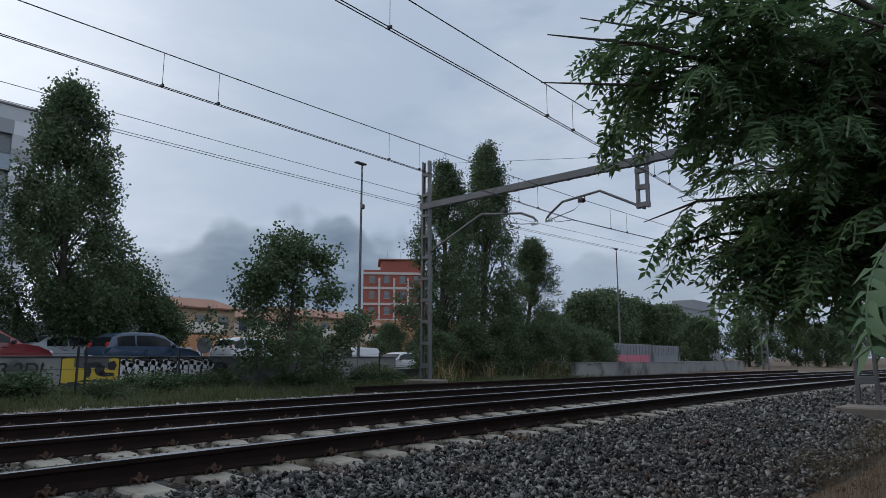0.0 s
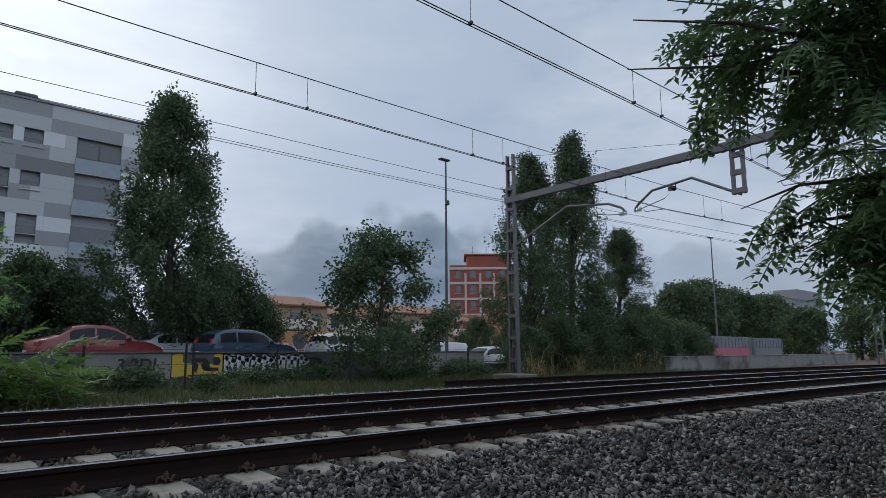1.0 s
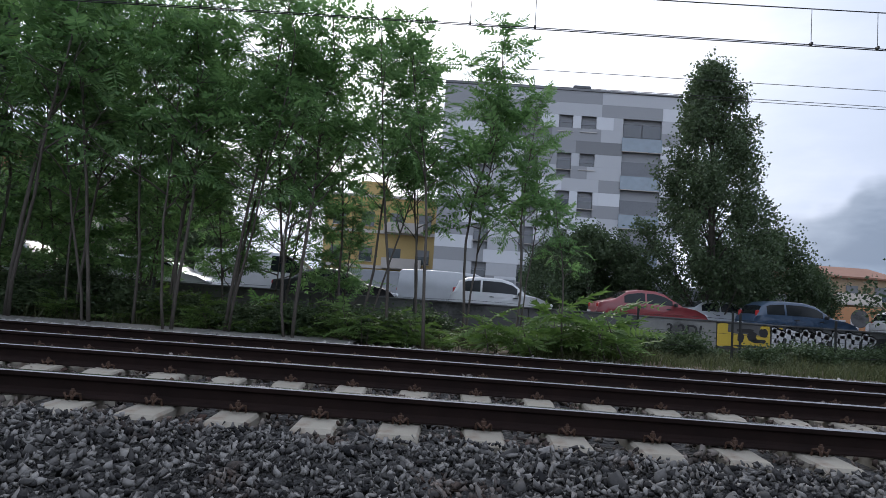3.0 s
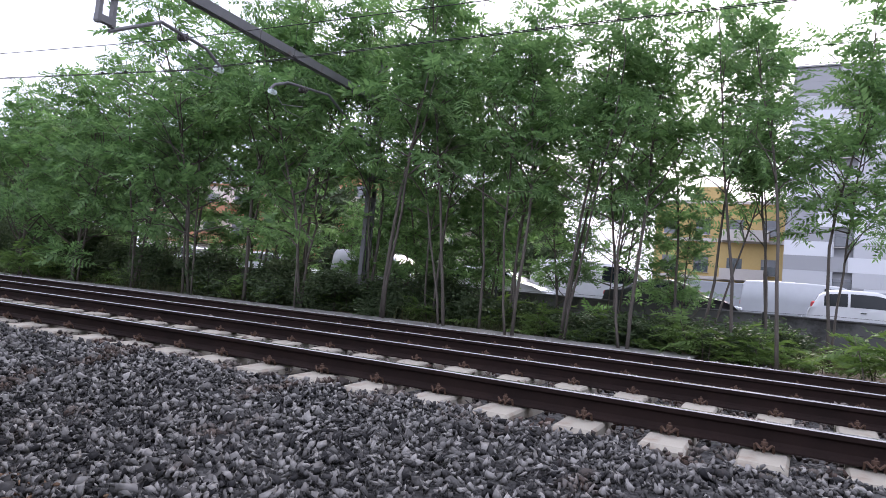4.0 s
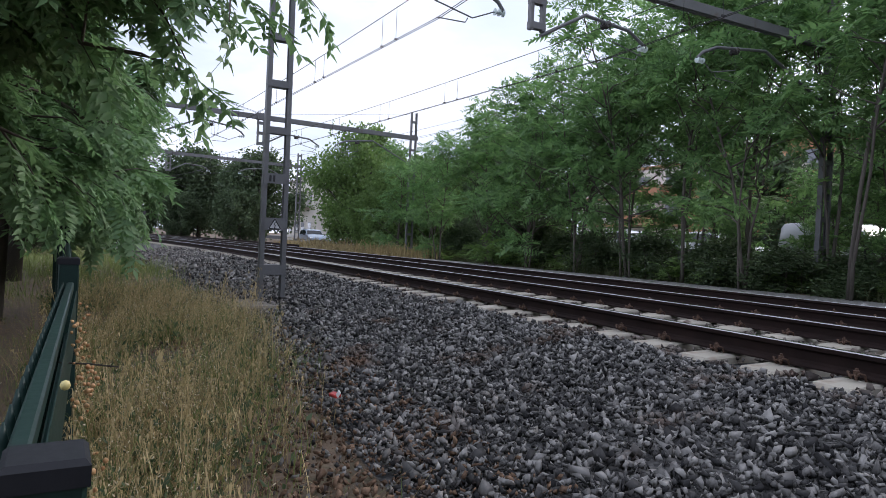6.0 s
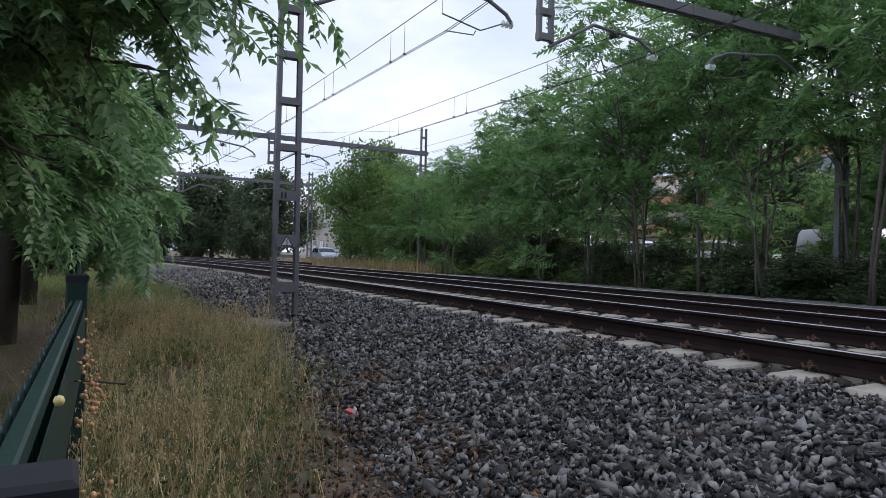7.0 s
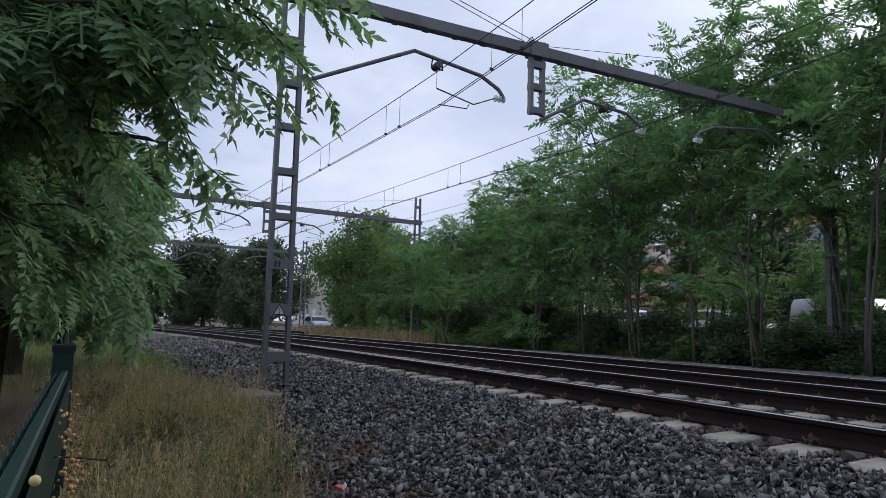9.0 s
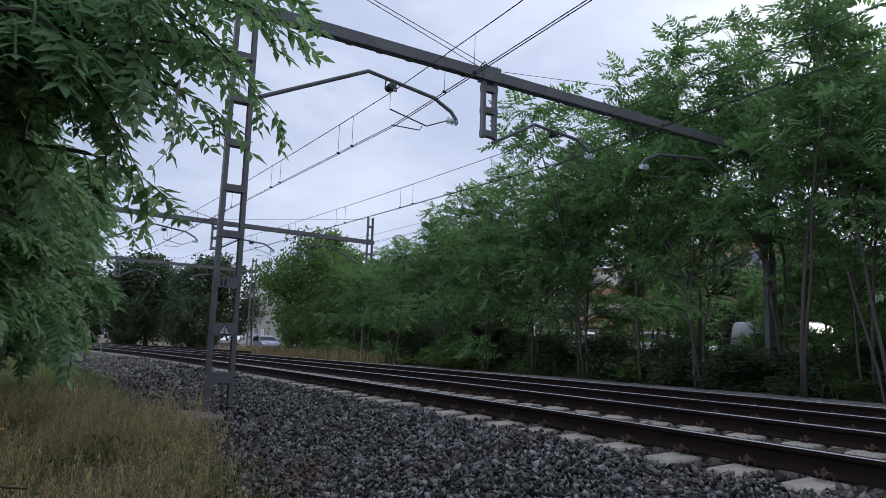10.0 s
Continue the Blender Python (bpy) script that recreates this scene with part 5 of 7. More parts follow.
near_left = near_tree(602, (-5.6, -2.7, -0.45), [(-6.5, 0.0, 1.6), (-6.2, -0.25, 1.0), (-7.0, 0.05, 2.2), (-5.5, -0.4, 1.5), (-5.0, -0.25, 2.3), (-6.0, 0.1, 2.9), (-4.8, -0.55, 1.35), (-5.0, 0.15, 3.1),
                                                 (-4.0, -0.05, 2.3), (-3.5, 0.2, 2.05), (-3.1, 0.35, 1.95), (-3.3, 0.55, 2.25), (-3.2, -0.35, 2.1), (-3.4, -0.5, 1.75), (-5.8, -0.6, 1.9), (-6.6, -0.7, 1.3),
                                                 (-4.4, 0.3, 2.9), (-4.2, -0.6, 2.7), (-3.6, -0.2, 2.6), (-6.8, -0.4, 2.8), (-7.4, -0.2, 1.3), (-2.75, 0.5, 2.25), (-2.9, 0.5, 2.35), (-3.0, 0.3, 2.05), (-3.2, 0.1, 2.3), (-3.4, 0.75, 2.7), (-2.9, -0.1, 2.1), (-3.8, 0.1, 1.75),
                                                 (-6.0, -4.4, 3.4), (-8.0, -4.0, 3.2), (-5.0, -5.4, 3.5), (-3.6, -4.2, 3.6), (-6.0, -0.92, 1.3), (-6.0, -0.57, 1.15), (-7.0, -0.29, 1.1), (-6.5, -0.16, 1.9)], 14, 6, PARKLEAF, 0.78, 0.42)
nl = tree("tree", "leaning park tree whose dark branches hang over the fence", "tree", near_left, M["bark"], M["leaf_park"], pose(0, 0, 0))
b = Build()
b.tube([(-3.1, 0.35, 1.95), (-2.75, 0.33, 1.85), (-2.5, 0.3, 1.72), (-2.42, 0.29, 1.6)], [0.008, 0.006, 0.004, 0.002], 5)
part("twig", b, M["bark"], nl)
cp = np.array([(-2.42, 0.29, 1.6), (-2.47, 0.3, 1.68), (-2.55, 0.31, 1.75), (-2.65, 0.45, 1.85), (-2.6, 0.2, 1.8)])
cd = np.array([(0.2, 0.3, -1.0), (-0.1, 0.5, -0.8), (0.0, -0.4, -0.8), (0.2, 0.8, -0.8), (0.3, -0.3, -0.9)])
for p1, d1 in zip(cp, cd):
    V, F = scatter(CLOSELEAF, p1[None], bases(d1[None], rng.normal(0, 0.4, 1)), np.full(1, 0.95))
    part("leaf", mesh_np("leaf", V, F), M["leaf_near"], nl, "dark feather leaf hanging against the sky")
second_left = near_tree(603, (-9.9, -1.6, -0.45), [(-9.5, -0.1, 1.5), (-9.0, -0.2, 2.4), (-10.5, 0.1, 1.9), (-12, 0.1, 2.6), (-10, 0.15, 3.2), (-11.5, 0.0, 1.2), (-8.6, -0.5, 1.1), (-8.4, -0.7, 2.9), (-13, 0.1, 1.6),
                                                   (-9.2, -1.0, 3.4), (-10.5, -0.9, 4.0), (-12.5, -0.7, 3.5), (-8.0, -1.3, 2.2), (-11.0, -0.3, 0.8), (-10.0, -3.6, 3.4), (-12.0, -4.5, 3.6), (-8.6, -5.0, 3.6), (-8.0, -0.06, 1.35), (-9.0, 0.11, 1.9), (-10.0, 0.2, 1.6)], 18, 6, PARKLEAF, 1.15, 0.45)
tree("tree", "stout dark park tree behind the fence", "tree", second_left, M["bark"], M["leaf_park"], pose(0, 0, 0))
third_left = near_tree(604, (-16.5, -2.2, -0.45), [(-15.5, -0.4, 1.6), (-16, -0.2, 2.6), (-17.5, 0.0, 1.6), (-19, 0.0, 2.6), (-17, -0.2, 3.6), (-18.5, -0.2, 1.0), (-14.5, -0.6, 1.0), (-20.5, 0.0, 1.6), (-22, -0.1, 2.4), (-20, -0.5, 3.4),
                                                   (-15.0, -1.4, 3.2), (-24, -0.3, 1.6), (-22.5, -0.3, 0.8), (-17.0, -4.0, 3.2), (-20.0, -5.0, 3.4)], 16, 5, PARKLEAF, 1.8, 0.4)
tree("tree", "park tree along the fence, further down the line", "tree", third_left, M["bark"], M["leaf_ail"], pose(0, 0, 0))
# first three are unseen, added to shade the stones; next three shade the park
for x, y, f, g in ((8.5, -6.0, 0.75, 15), (14, -4.4, 0.7, 100), (18.5, -3.6, 0.6, 190), (-8.5, -7.5, 0.62, 210), (-15, -6.5, 0.6, 75), (-12.5, -11, 0.66, 320), (-30, -3.2, 0.48, 0), (-38, -4.8, 0.5, 120), (24, -4.5, 0.62, 140), (32, -3.5, 0.6, 30), (44, -5, 0.7, 240), (58, -9, 0.8, 290)):
    tree("tree", "green park tree on the near side of the line, some unseen and added for shade", "tree", FAR_TREE, M["bark"], M["leaf_ail"], pose(x, y, -0.5, 0, 0, g), "park trees", (f, f, f))


# ---- grass and weeds ----
def tuft(n, h, spread, seed, width=0.006):
    q = np.random.default_rng(seed)
    V, F = [], []
    for i in range(n):
        a, L = q.uniform(0, 6.28), h * q.uniform(0.55, 1.1)
        lean = q.uniform(0.1, 1.25) * L
        p = np.array([q.normal() * spread * 0.4, q.normal() * spread * 0.4, -0.03])
        d = np.array([math.cos(a), math.sin(a), 0])
        s = np.array([-math.sin(a), math.cos(a), 0]) * width / 2
        k = len(V) * 5
        V.append(np.array([p - s, p + s, p + d * lean * 0.35 + (0, 0, L * 0.6) - s * 0.8, p + d * lean * 0.35 + (0, 0, L * 0.6) + s * 0.8, p + d * lean + (0, 0, L)]))
        F += [(k, k + 1, k + 3), (k, k + 3, k + 2), (k + 2, k + 3, k + 4)]
    return np.concatenate(V), np.array(F)


def weeds(name, protos, xs, ys, n, material, label, size=(0.7, 1.2), mask=None, seeds=False):
    x, y = rng.uniform(*xs, n), rng.uniform(*ys, n)
    patch = np.sin(x * 1.3 + 2.1 * np.sin(y * 1.7)) + np.sin(y * 2.3 - x * 0.6)
    keep = patch + rng.normal(0, 0.7, n) > -0.6
    if mask is not None:
        keep &= mask(x, y)
    x, y = x[keep], y[keep]
    z = np.maximum(ground_height(x, y), np.where((off_of(x, y) > -3.0) & (off_of(x, y) < 9.4), bed_height(off_of(x, y)), -9))
    n = len(x)
    a = rng.uniform(0, 6.28, n)
    ax = np.stack([np.stack([np.cos(a), -np.sin(a), 0 * a], 1), np.stack([np.sin(a), np.cos(a), 0 * a], 1), np.stack([0 * a, 0 * a, 1 + 0 * a], 1)], 1)
    lump = 0.72 + 0.4 * np.sin(x * 3.1 + 1.7 * np.sin(y * 4.3)) * np.sin(y * 3.7 + 0.8 * np.sin(x * 5.1))
    V, F = scatter(protos, np.stack([x, y, z], 1), ax, rng.uniform(*size, n) * (lump + 0.2))
    tagged(part(name, mesh_np(name, V, F), material), label, "grass", kind="stuff")
    if seeds:
        m = min(n * 4, 8000)
        i = rng.integers(0, n, m)
        P = np.stack([x[i], y[i], z[i]], 1) + np.stack([rng.normal(0, 0.09, m), rng.normal(0, 0.09, m), rng.beta(2, 2.2, m) * 0.44], 1)
        V, F = scatter(STONES[:3], P, random_bases(m), rng.uniform(0.005, 0.011, m)[:, None] * np.array([1.5, 0.6, 0.6]))
        tagged(part("seed_heads", mesh_np("seed_heads", V, F), M["seed"]), "pale dry seed heads among the weeds", "grass", kind="stuff")


DRY = [tuft(9, h, 0.34, 700 + i, 0.003) for i, h in enumerate((0.22, 0.3, 0.4, 0.52, 0.34, 0.26))]
GREEN = [tuft(10, h, 0.34, 710 + i, 0.006) for i, h in enumerate((0.14, 0.24, 0.36, 0.18))]
VERGE = [tuft(8, 0.42, 0.3, 720 + i, 0.02) for i in range(4)]


def oat(seed, h):
    """A leaning dry stalk with a loose head of hanging spikelets and two narrow leaves, as triangles."""
    q = np.random.default_rng(seed)
    V, F = [], []

    def tri(*p):
        k = len(V)
        V.extend(np.asarray(x, float) for x in p)
        F.append((k, k + 1, k + 2))

    a = q.uniform(0, 6.28)
    d = np.array([math.cos(a), math.sin(a), 0])
    side = np.array([-d[1], d[0], 0])
    lean = q.uniform(0.08, 0.4) * h

    def at_u(u):
        return d * lean * u * u + np.array([0, 0, h * (u - 0.1 * u * u)])

    for i in range(4):
        p0, p1 = at_u(i / 4), at_u((i + 1) / 4)
        w = side * 0.0016
        tri(p0 - w, p0 + w, p1 + w)
        tri(p0 - w, p1 + w, p1 - w)
    for i in range(13):
        u = q.uniform(0.6, 1.0)
        p = at_u(u)
        b = q.uniform(0, 6.28)
        o = np.array([math.cos(b), math.sin(b), 0]) * q.uniform(0.008, 0.06) * (1.5 - u)
        t = p + o + np.array([0, 0, q.uniform(-0.02, 0.03)])
        tri(p, p + np.array([0, 0, 0.0015]), t)
        w = np.array([-math.sin(b), math.cos(b), 0]) * 0.0042
        tri(t - w, t + w, t + o * 0.2 - np.array([0, 0, q.uniform(0.016, 0.026)]))
        tri(t + w, t - w, t + np.array([0, 0, 0.006]))
    for i in range(2):
        p = at_u(q.uniform(0.1, 0.45))
        b = q.uniform(0, 6.28)
        o = np.array([math.cos(b), math.sin(b), 0])
        w = np.array([-o[1], o[0], 0]) * 0.003
        m = p + o * 0.07 + np.array([0, 0, 0.09])
        tri(p - w, p + w, m)
        tri(m - w, m + w, m + o * 0.1 - np.array([0, 0, 0.03]))
    return np.array(V), np.array(F)


OATS = [oat(800 + i, h) for i, h in enumerate((0.38, 0.46, 0.52, 0.58, 0.64, 0.42))]
weedy = lambda x, y: (off_of(x, y) < -2.6) & (y > -0.2 + 0.075 * (x + 0.9)) & (y < 0.60 + 0.17 * (-x - 3.2) + rng.normal(0, 0.24, len(x)))
weeds("dry_grass", DRY, (-13, -1.7), (-1.1, 1.7), 4200, M["grass_dry"], "tall straw-coloured dry grass between fence and stones", mask=weedy, seeds=True)
weeds("green_weeds", GREEN, (-14, -1.3), (-1.2, 1.6), 3600, M["grass_green"], "low green weeds among the dry grass", mask=weedy)
weeds("oat_grass", OATS, (-12, -1.5), (-1.1, 1.9), 3000, M["straw"], "tall dry oat stalks with hanging pale spikelets", (0.6, 1.15), mask=weedy)
WEED = [clump(14, 0.05, 0.045, 0.02, 150 + k) for k in range(4)]
weeds("leafy_weeds", WEED, (-13, -1.4), (-1.1, 1.7), 5200, M["leaf_dark"], "leafy dark green weeds between the stalks", (0.6, 1.9), mask=weedy)
weeds("leafy_weeds", WEED, (-12, -1.4), (-1.1, 1.6), 1500, M["grass_dry"], "small withered weeds between the stalks", (0.8, 2.0), mask=weedy)
weeds("green_weeds", GREEN, (-40, -13), (-3.5, 1.2), 3000, M["grass_green"], "green weeds along the foot of the fence", (1.0, 1.8), mask=lambda x, y: off_of(x, y) < -2.6)
behind = lambda x, y: y < -0.25 + 0.076 * (x + 0.95)
weeds("park_grass", DRY, (-16, -1.4), (-7, -0.2), 7000, M["grass_dry"], "short dry grass of the park behind the fence", (0.2, 0.42), mask=behind)
weeds("park_grass", GREEN, (-16, -1.4), (-7, -0.2), 5000, M["grass_green"], "short green grass of the park behind the fence", (0.25, 0.5), mask=behind)
weeds("dry_grass", DRY, (4.5, 26), (-1.2, 2.2), 4600, M["grass_shaded"], "brown dry grass at the edge of the stones, tree shade in its colour", (0.5, 0.9), mask=lambda x, y: off_of(x, y) < -2.4)
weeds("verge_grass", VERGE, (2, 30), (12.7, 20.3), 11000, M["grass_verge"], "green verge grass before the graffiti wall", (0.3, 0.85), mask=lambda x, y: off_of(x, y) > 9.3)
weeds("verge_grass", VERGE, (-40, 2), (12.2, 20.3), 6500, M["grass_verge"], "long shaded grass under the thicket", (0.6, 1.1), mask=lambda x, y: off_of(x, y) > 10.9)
weeds("dry_grass", VERGE, (-48, -29), (9.5, 14), 1300, M["grass_dry"], "pale dry grass patch by the end of the old rail", (1.2, 2.0), mask=lambda x, y: (off_of(x, y) > 8.9) & (off_of(x, y) < 11.5))
weeds("dry_reeds", [tuft(6, 1.25, 0.25, 730 + i, 0.02) for i in range(3)], (22, 42), (16.6, 18.6), 330, M["grass_dry"], "dry pale reeds before the dark thicket", (0.6, 1.1))


# ---- near fence ----
def fence_post(x, y, top, w, label):
    t = thing("fence_post", label, "fence post", "posts of the green fence", m=pose(x, y, 0, 0, 0, 4.7))
    part("post", Build().box((0, 0, (top - 0.03 - 0.6) / 2), (w, w, top - 0.03 + 0.6), bev=0.006), M["fence_green"], t)
    b = Build()
    h = w / 2 + 0.004
    b.add([(-h, -h, top - 0.035), (h, -h, top - 0.035), (h, h, top - 0.035), (-h, h, top - 0.035), (-h, -h, top - 0.008), (h, -h, top - 0.008), (h, h, top - 0.008), (-h, h, top - 0.008),
           (-h * 0.86, -h * 0.86, top), (h * 0.86, -h * 0.86, top), (h * 0.86, h * 0.86, top), (-h * 0.86, h * 0.86, top)],
          [(3, 2, 1, 0), (0, 1, 5, 4), (1, 2, 6, 5), (2, 3, 7, 6), (3, 0, 4, 7), (4, 5, 9, 8), (5, 6, 10, 9), (6, 7, 11, 10), (7, 4, 8, 11), (8, 9, 10, 11)])
    part("cap", b, M["cap"], t, "dark grey plastic cap")


def fence_panel(p, q, zp, zq, label):
    """Two flat rails and pointed pickets between the posts at p and q."""
    a, c = Vector((*p, 0)), Vector((*q, 0))
    d = (c - a).normalized()
    L = (c - a).length
    t = thing("picket_fence", label, "fence", "panels of the green fence", m=Matrix.Translation((*p, zp)) @ Matrix.Rotation(math.atan2(d.y, d.x), 4, "Z") @ Matrix.Rotation(-math.atan2(zq - zp, L), 4, "Y"))
    for z, h, k in ((-0.05, 0.045, 0.03), (-0.30, 0.045, 0.03), (-0.85, 0.045, 0.03)):
        part("rail", Build().box((L / 2, 0, z), (L - 0.1, k, h), bev=0.005), M["fence_green"], t)
    sheet = Build().box((L / 2, -0.028, -0.19), (L - 0.12, 0.003, 0.24))
    part("sheet", sheet, M["fence_green"], t, "dark green metal sheet between the rails")
    n = int(L / 0.115)
    pick = Build()
    pick.tube([(0, 0, -0.92), (0, 0, 0.0), (0, 0, 0.035)], [0.0105, 0.0105, 0.002], 7)
    pm = pick.mesh("picket", True)
    pm.materials.append(M["fence_green"])
    for i in range(n):
        part("picket", pm, None, t, m=pose(0.1 + (L - 0.2) * i / (n - 1), 0.03, -0.06))
    return t


FP = [(-0.93, -0.095, 0.565), (-3.78, -0.27, 0.69), (-6.55, -0.5, 0.84), (-9.35, -0.77, 0.86), (-12.15, -1.0, 0.88), (-14.95, -1.23, 0.9), (1.9, 0.16 - 0.45, 0.42)]
for i, (x, y, z) in enumerate(FP):
    fence_post(x, y, z, 0.092 if i != 2 else 0.1, "square dark green fence post with a plastic cap" if i else "square green fence post under a wide dark cap")
FL = [(-0.95, -0.135, 0.57), (-3.72, -0.255, 0.60), (-6.52, -0.47, 0.72), (-9.35, -0.72, 0.78), (-12.15, -0.96, 0.8), (-14.95, -1.2, 0.82)]
for p, q in zip(FL, FL[1:]):
    fence_panel(p[:2], q[:2], p[2], q[2], "dark green picket fence panel with two rails")


def shells(n, centre, spread, label):
    V, F = [], []
    P = np.array(centre) + rng.normal(size=(n, 3)) * np.array(spread)
    s = rng.uniform(0.004, 0.0085, n)
    sp = []
    b = Build().lathe((0, 0, 0), [(0.05, -0.75), (0.6, -0.62), (0.98, -0.1), (0.9, 0.35), (0.55, 0.72), (0.06, 0.95)], 9)
    pv = np.array(b.v)
    f3 = []
    for f in b.f:
        f3 += [(f[0], f[i], f[i + 1]) for i in range(1, len(f) - 1)]
    V, F = scatter([(pv, np.array(f3))], P, random_bases(n), s)
    tagged(part("snail_shells", mesh_np("snail_shells", V, F, True), M["shell"]), label, "snail shells", kind="stuff")


shells(34, (-2.1, -0.10, 0.40), (0.05, 0.018, 0.05), "cluster of orange-brown snail shells on the fence")
shells(40, (-2.75, -0.155, 0.45), (0.18, 0.015, 0.06), "orange-brown snail shells along the fence rail")
shells(24, (-1.75, -0.075, 0.22), (0.15, 0.02, 0.08), "small pale snail shells on dry stalks")
tagged(part("yellow_ball", Build().lathe((-1.28, -0.10, 0.575), [(0.001, -0.009), (0.0065, -0.0065), (0.009, 0.0), (0.0065, 0.0065), (0.001, 0.009)], 12), M["shell_pale"], smooth=True),
       "small pale yellow snail shell on the fence rail", "snail shell")
tagged(part("twig", Build().tube([(-2.46, -0.2, 0.4), (-2.44, -0.11, 0.395), (-2.42, -0.02, 0.385)], 0.003, 5), M["bark"]), "thin dark dead stalk poking from the fence", "twig")
b = Build()
b.box((0, 0, 0), (0.12, 0.07, 0.035), Matrix.Rotation(0.4, 3, "Z"), bev=0.008)
wr = tagged(part("crushed_can", b, M["red_plastic"], m=pose(-4.75, 1.44, -0.335, 10, 8, 0) @ Matrix.Scale(0.75, 4)), "crushed red drink can lying on the stones", "litter")
part("wrapper", Build().box((0.06, 0.02, 0.03), (0.07, 0.06, 0.012), Matrix.Rotation(0.9, 3, "X"), bev=0.004), M["white_plastic"], wr, "white torn wrapper")
tagged(part("paper_scrap", Build().box((0, 0, 0), (0.06, 0.045, 0.012), Matrix.Rotation(0.5, 3, "X"), bev=0.003), M["white_plastic"], m=pose(-2.75, 0.55, -0.38, 0, 0, 30)), "small white paper scrap in dry grass", "litter")


# ---- far fence, graffiti wall ----
def wire_fence():
    t = thing("wire_fence", "low wire fence on thin dark posts in the verge", "fence")
    for x, top, lean in ((-14, 1.05, 1), (-10.6, 1.1, -1), (-7.2, 1.05, 1), (-3.8, 1.1, 0), (-0.4, 1.0, 2), (2.85, 1.05, 0), (5.4, 1.22, 1), (7.85, 1.22, 0), (8.06, 1.2, -2), (10.5, 1.18, 1), (13.1, 1.1, 0), (15.7, 1.15, 1), (18.4, 1.1, -1), (21, 1.1, 0)):
        b = Build().tube([(0, 0, -0.35), (0, 0, top - 0.02), (0, 0, top)], [0.032, 0.032, 0.015], 8)
        part("post", b, M["fence_dark"], t, m=pose(x, 17.0, 0, lean, 0, 0))
    for z in (0.25, 0.62, 1.0):
        pts = [(x, 17.0, z + 0.03 * math.sin(x * 1.1)) for x in np.arange(-14, 21.5, 1.0)]
        part("fence_wire", Build().tube(pts, 0.004, 4), M["fence_dark"], t)


wire_fence()


def graffiti_wall():
    t = thing("graffiti_wall", "low concrete retaining wall covered in graffiti", "wall", kind="structure")
    yf = 20.45
    for x0, x1, mt, lab in ((-60, -14, "concrete_dark", ""), (-14, 6.4, "concrete_dark", "dark overgrown wall section"), (6.4, 8.85, "concrete", "pale bare concrete section"),
                            (8.85, 18.2, "concrete_dark", "dark painted wall section"), (18.2, 23.0, "concrete", "grey wall end")):
        n = max(1, round((x1 - x0) / 3.2))
        for i in range(n):
            a, c = x0 + (x1 - x0) * i / n, x0 + (x1 - x0) * (i + 1) / n
            part("wall_section", Build().box(((a + c) / 2, yf + 0.15, 0.2), (c - a - 0.015, 0.3, 1.46), bev=0.015), M[mt], t, lab)
    part("coping", Build().box((-18.5, yf + 0.14, 0.95), (83.0, 0.36, 0.05), bev=0.01), M["concrete_dark"], t, "thin dark coping")

    def patch(x0, x1, z0, z1, mt, lab="", seed=0, lift=0.004, name="paint_patch"):
        q = random.Random(seed)
        n = 14
        top = [(x0 + (x1 - x0) * i / n, z1 + q.uniform(-0.03, 0.02)) for i in range(n + 1)]
        bot = [(x0 + (x1 - x0) * i / n, z0 + q.uniform(-0.03, 0.03)) for i in range(n + 1)]
        vs = [(x, yf - lift, z) for x, z in top] + [(x, yf - lift, z) for x, z in bot]
        fs = [(i, n + 1 + i, n + 2 + i, i + 1) for i in range(n)]
        part(name, Build().add(vs, fs), M[mt], t, lab)

    patch(8.87, 10.9, 0.2, 0.9, "yellow", "yellow painted ground of the graffiti", 1)
    patch(9.2, 10.2, 0.62, 0.92, "concrete_dark", "", 2, 0.007)

    def blob(cx, cz, w, h, mt, lift, seed):
        q = random.Random(seed)
        n = 18
        ring = [(cx + w / 2 * math.cos(6.283 * i / n) * q.uniform(0.75, 1.12), yf - lift, cz + h / 2 * math.copysign(abs(math.sin(6.283 * i / n)) ** 0.6, math.sin(6.283 * i / n)) * q.uniform(0.85, 1.05)) for i in range(n)]
        part("paint_shape", Build().add([(cx, yf - lift, cz)] + ring, [(0, 1 + (i + 1) % n, 1 + i) for i in range(n)]), M[mt], t)

    def stroke(x0, z0, x1, z1, w, mt, lift):
        d = Vector((x1 - x0, 0, z1 - z0))
        nrm = Vector((-d.z, 0, d.x)).normalized() * w / 2
        e = d.normalized() * w * 0.3
        a, c = Vector((x0, yf - lift, z0)) - e, Vector((x1, yf - lift, z1)) + e
        part("paint_stroke", Build().add([a - nrm, c - nrm, c + nrm, a + nrm, a - nrm * 0.4 - e * 0.5, c + e * 0.5], [(0, 1, 2, 3), (1, 5, 2), (0, 3, 4)]), M[mt], t)

    # pale block shapes edged in black
    q = random.Random(4)
    for i in range(7):
        cx = 10.75 + 0.46 * i
        bars = [(cx - 0.12, 0.22, cx - 0.1 + q.uniform(-0.05, 0.05), 0.82), (cx - 0.12, 0.78, cx + 0.2, 0.7 + q.uniform(-0.05, 0.08)), (cx + 0.14, 0.72, cx + q.uniform(-0.05, 0.18), 0.45), (cx - 0.05, 0.48, cx + 0.22, 0.2 + q.uniform(-0.03, 0.1))]
        for k in bars:
            stroke(*k, 0.25, "black_spray", 0.006 + 0.0002 * i)
        for k in bars:
            stroke(*k, 0.15, "white_spray", 0.011 + 0.0002 * i)
